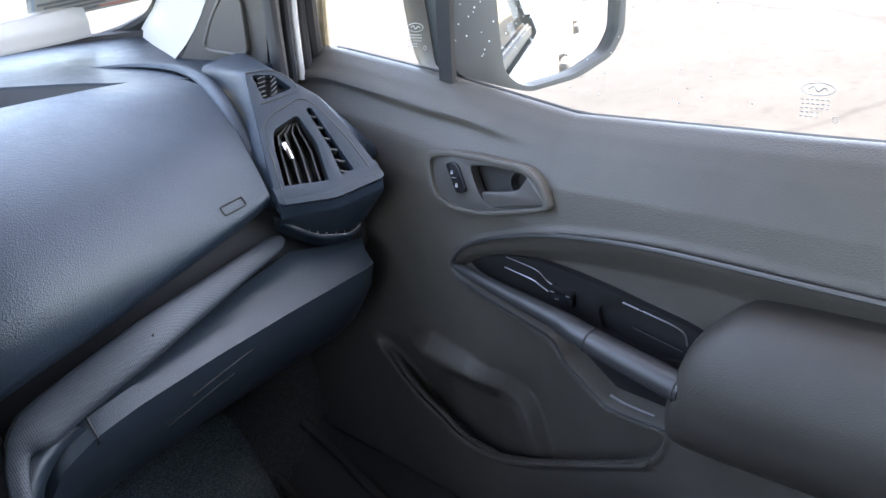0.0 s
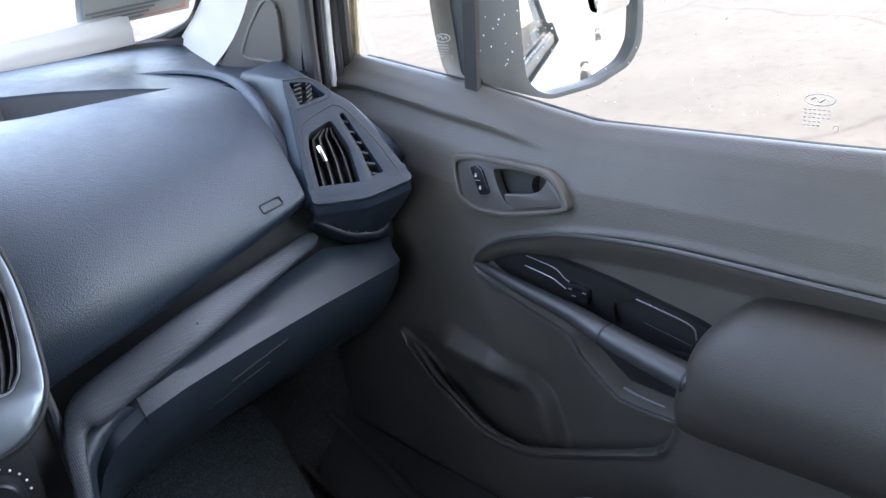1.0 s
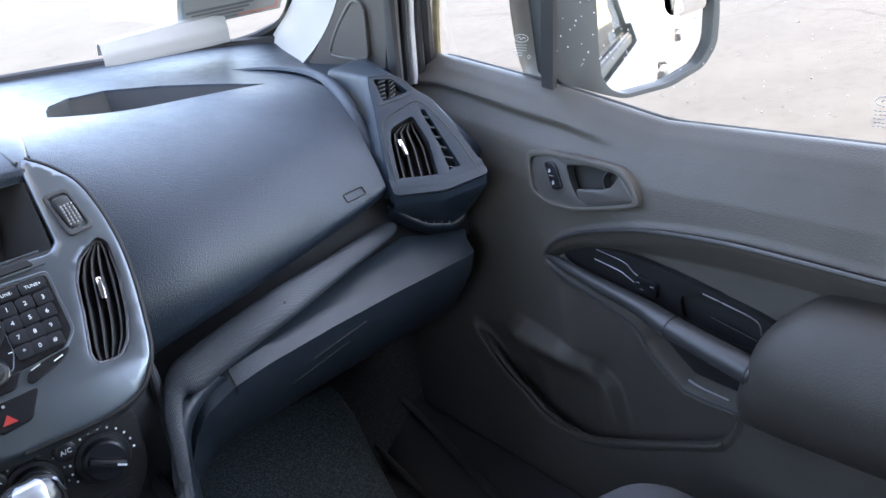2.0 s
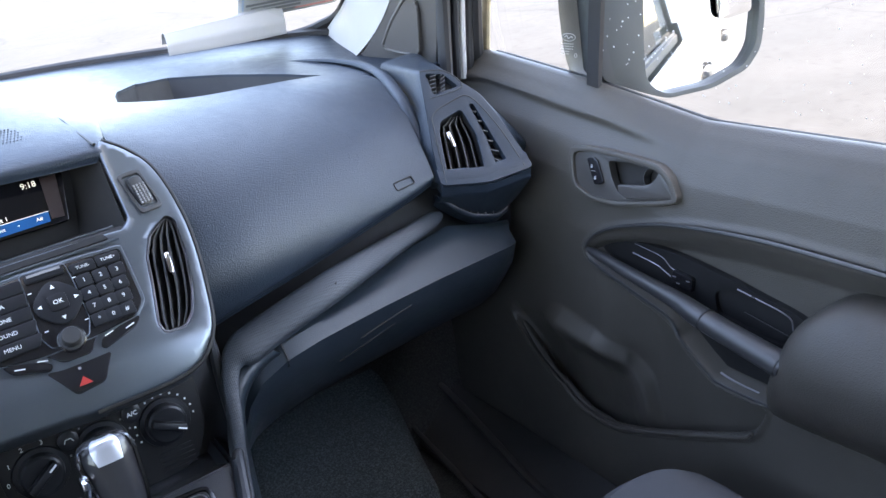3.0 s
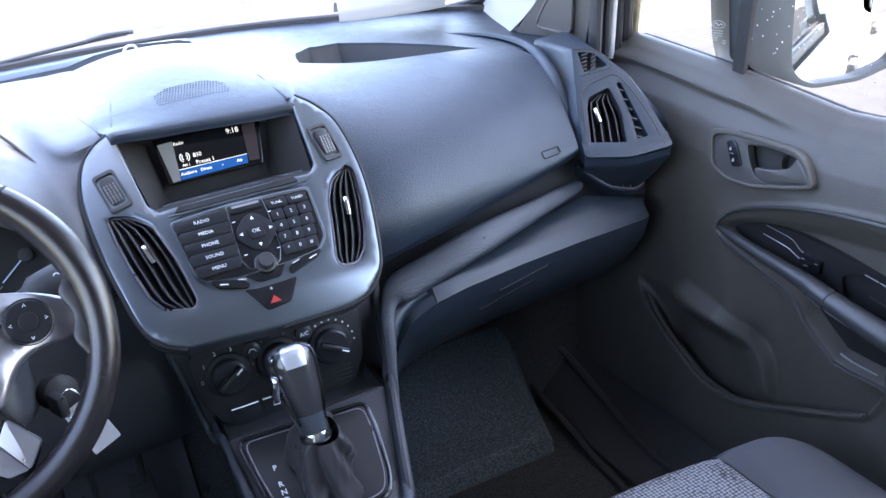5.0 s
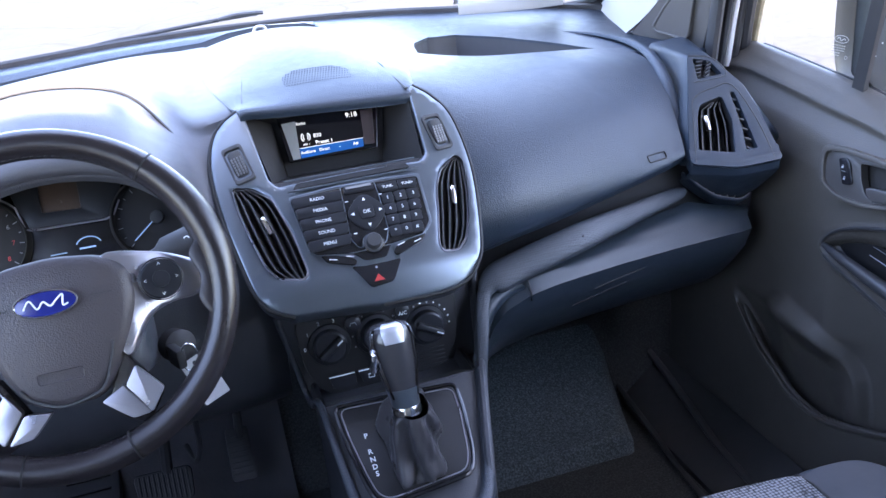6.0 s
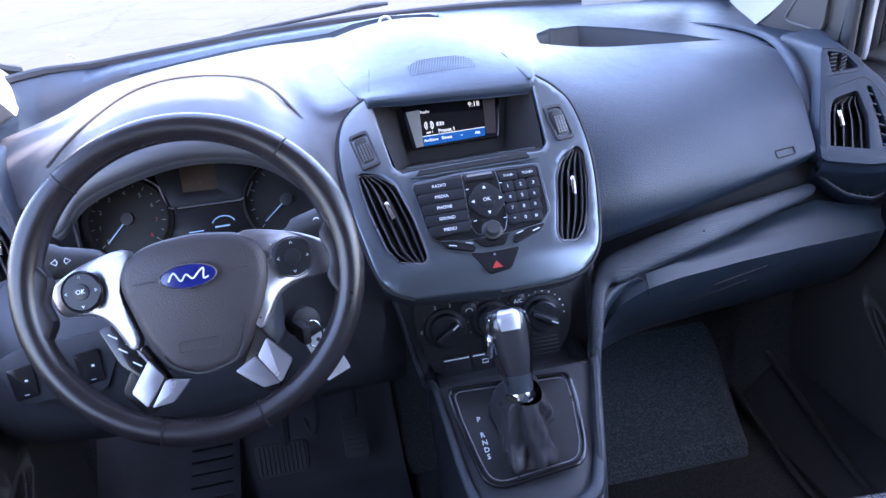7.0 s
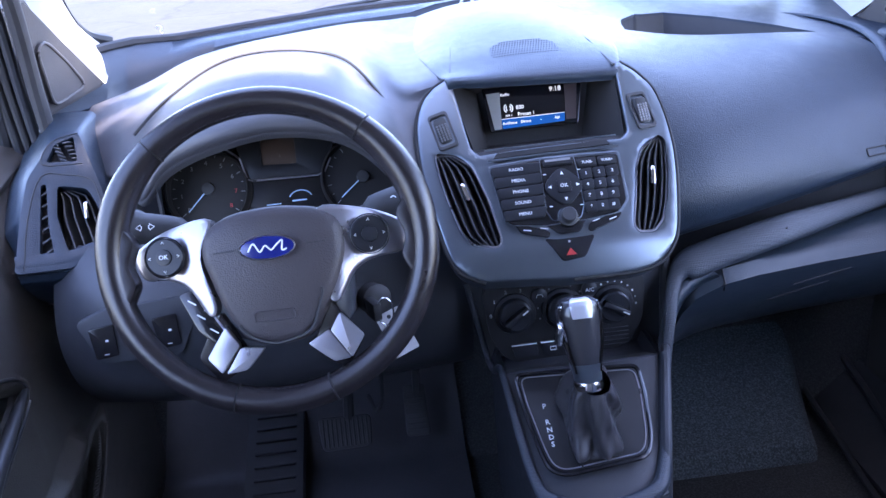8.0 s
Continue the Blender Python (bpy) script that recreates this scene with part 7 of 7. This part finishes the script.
def window_print(m, k, name):
    """Maker's mark etched in a side window: an oval and lines of print too small to read."""
    t = thing(name, "etched maker's mark on the side window", "glass mark", tuple(m.translation))
    put("oval", join(tube([(0.022 * k * math.cos(a), 0.030 * k + 0.008 * k * math.sin(a), 0) for a in span(0, 2 * math.pi, 25)[:-1]], 0.0008 * k, 5, closed=True), tube(curve2([(-0.013 * k, 0.030 * k, 0), (-0.006 * k, 0.033 * k, 0), (0.0, 0.027 * k, 0), (0.008 * k, 0.032 * k, 0), (0.013 * k, 0.029 * k, 0)], 4, False), 0.0011 * k, 5)), M_ETCH, t, "", m)
    for i in range(5):
        put("print_bar", join(*[box(0.0045 * k, 0.0015 * k, 0.0004, 0, ((-0.020 + 0.0068 * j + 0.001 * (i % 2)) * k, (0.016 - 0.0055 * i) * k, 0)) for j in range(6 if i < 3 else 4)]), M_ETCH, t, "small unreadable print", m)
    put("ring_mark", tube([(0.026 * k + 0.004 * k * math.cos(a), -0.008 * k + 0.004 * k * math.sin(a), 0) for a in span(0, 2 * math.pi, 17)[:-1]], 0.0005 * k, 5, closed=True), M_ETCH, t, "", m)


window_print(Matrix(((0, 0, -1, 0.828), (-1, 0, 0, -0.023), (0, 1, 0, 1.095), (0, 0, 0, 1))) @ pose(0, 0, 0, -11, 0, 0), 0.72, "window_mark")
window_print(Matrix(((0, 0, -1, 0.820), (-1, 0, 0, 0.525), (0, 1, 0, 1.150), (0, 0, 0, 1))) @ pose(0, 0, 0, -11, 0, 0), 0.7, "window_mark")

# rest of the van's white side, seen in the door mirror
side = thing("van_side", "glossy white rear side of the van with a black handle", "van body", (0.88, -1.9, 0.8))
put("side_panel", grid(lambda y, k: Vector((0.862 + 0.055 * math.sin(math.pi * min(1, (1 - k) * 1.15 + 0.06)) ** 0.8, y, 0.30 + 0.80 * k)), span(-3.0, -0.76, 14), span(0, 1, 12), 0.02, (-1, 0, 0)), M_WHITE, side)
put("upper_panel", grid(lambda y, k: Vector((0.858 - 0.20 * k * 0.7, y, 1.10 + 0.68 * k)), span(-3.0, -0.80, 8), span(0, 1, 6), 0.02, (-1, 0, 0)), M_WHITE, side)
put("slide_rail", box(0.010, 1.4, 0.020, 0.004, (0.868, -2.1, 1.06)), M_BLACK, side, "black sliding door rail")
for y in (-0.84, -2.15):
    put("door_pull", moved(join(box(0.024, 0.20, 0.038, 0.010), box(0.030, 0.04, 0.060, 0.010, (-0.004, -0.07, 0))), pose(0.924, y, 0.94)), M_BLACK, side, "black outside door handle")
put("roof_skin", grid(lambda x, v: Vector((x, along(v, [0, 1], [0.350, -3.0]), 1.845 - 0.08 * x * x - 0.09 * (1 - min(1, v * 8)) ** 2)), span(-0.74, 0.74, 9), span(0, 1, 17), 0.02, (0, 0, 1)), M_WHITE, side, "white roof skin")


def far_side():
    """The van's left flank, which closes the cab behind the driver's door."""
    t = thing("van_side", "glossy plain white flank of the van", "van body", (-0.88, -1.9, 0.8))
    put("side_panel", grid(lambda y, k: Vector((-0.862 - 0.055 * math.sin(math.pi * min(1, (1 - k) * 1.15 + 0.06)) ** 0.8, y, 0.30 + 0.80 * k)), span(-3.0, -0.76, 14), span(0, 1, 12), 0.02, (1, 0, 0)), M_WHITE, t)
    put("upper_panel", grid(lambda y, k: Vector((-0.858 + 0.14 * k, y, 1.10 + 0.68 * k)), span(-3.0, -0.80, 8), span(0, 1, 6), 0.02, (1, 0, 0)), M_WHITE, t)


far_side()

bonnet = thing("bonnet", "glossy white bonnet sloping away from the windscreen", "van body", (0, 1.7, 1.0))
put("skin", grid(lambda x, k: Vector((0.80 * x, 1.36 - 0.22 * x * x + 0.85 * k, 1.085 - 0.05 * x * x - 0.34 * k - 0.16 * k * k)), span(-1, 1, 17), span(0, 1, 9), 0.02, (0, 0, -1)), M_WHITE, bonnet)
put("cowl", grid(lambda x, k: Vector((0.78 * x, glass_base(0.78 * x)[0] + 0.01 + 0.05 * k, 1.165 - 0.03 * x * x - 0.03 * k)), span(-1, 1, 17), span(0, 1, 3), 0.01, (0, 0, -1)), M_BLACK, bonnet, "black plastic cowl")


# ---- tree behind the van, in the door mirror; crown overhead added to shade the dashboard ----
def tree():
    """Small spreading tree: tapered trunk, limbs, crown of separate leaves in clumps, placed for shade."""
    t = thing("tree", "olive green tree, its unseen crown added to shade the dashboard", "tree", (3.3, -2.3, GROUND_Z))
    trunk = curve2([(3.3, -2.3, GROUND_Z), (3.2, -2.2, 1.2), (2.9, -1.9, 2.3), (2.5, -1.2, 3.3), (2.0, -0.4, 4.1)], 5, False)
    put("trunk", tube(trunk, [along(i / 20, [0, 0.1, 1], [0.17, 0.12, 0.035]) for i in range(21)], 12, up=(1, 0, 0)), M_BARK, t, "grey bark trunk")
    rng = random.Random(4)
    clumps = []
    # unseen clumps sit where they block sun from the passenger's side
    for mid, size, count in (((1.80, -0.02, 4.15), (0.66, 0.84, 0.36), 190), ((2.35, -0.90, 4.0), (0.80, 0.80, 0.45), 26)):
        for i in range(count):
            q = Vector((rng.gauss(0, 1), rng.gauss(0, 1), rng.gauss(0, 1))).normalized() * rng.uniform(0.3, 1.0)
            clumps.append(Vector([c + r * k for c, r, k in zip(mid, size, q)]))
    for i in range(54):
        clumps.append(Vector((rng.uniform(0.05, 1.35), rng.uniform(0.50, 0.92), rng.uniform(4.05, 4.30))))
    for i in range(24):
        clumps.append(Vector((rng.uniform(-0.30, 0.09), rng.uniform(-0.67, -0.02), rng.uniform(4.05, 4.30))))
    for i in range(10):
        clumps.append(Vector((rng.uniform(2.6, 4.4), rng.uniform(-4.0, -1.6), rng.uniform(2.9, 4.3))))
    # more unseen clumps: shade for the shelf, the screen and the centre hood
    for i in range(60):
        clumps.append(Vector((rng.uniform(1.12, 1.55), rng.uniform(0.0, 0.46), rng.uniform(4.0, 4.3))))
    for i in range(40):
        clumps.append(Vector((rng.uniform(1.10, 1.60), rng.uniform(0.38, 0.66), rng.uniform(4.0, 4.3))))
    for i in range(22):
        clumps.append(Vector((rng.uniform(0.96, 1.05), rng.uniform(-0.24, -0.09), rng.uniform(4.0, 4.3))))
    clumps = [q + Vector((0, -0.175, 0)) for q in clumps]
    for i, q in enumerate(clumps[::4]):
        base = trunk[rng.randint(11, 19)]
        put("limb", tube(curve2([base, base.lerp(q, 0.5) + Vector((0, 0, 0.08)), q], 4, False), [along(k / 8, [0, 1], [0.035, 0.008]) for k in range(9)], 7, up=(0.3, 1, 0.2)), M_BARK, t)
    verts, faces = [], []
    for q in clumps:
        for k in range(190):
            p = q + Vector((rng.gauss(0, 0.12), rng.gauss(0, 0.12), rng.gauss(0, 0.11)))
            m = Euler((rng.uniform(0, 6.3), rng.uniform(-0.9, 0.9), rng.uniform(0, 6.3))).to_matrix()
            n = len(verts)
            w, l = rng.uniform(0.022, 0.036), rng.uniform(0.05, 0.085)
            for c in ((-l, 0, 0), (0, w, 0.01), (l, 0, 0), (0, -w, 0.01)):
                verts.append(p + m @ Vector(c))
            faces.append((n, n + 1, n + 2, n + 3))
    me = bpy.data.meshes.new("crown")
    me.from_pydata(verts, [], faces)
    me.materials.append(M_LEAF)
    crown = new("crown", me)
    crown.parent = t
    crown.matrix_basis = WORLD[t].inverted()
    tagged(crown, "olive leaf clumps placed to block the sun", kind="stuff")


tree()
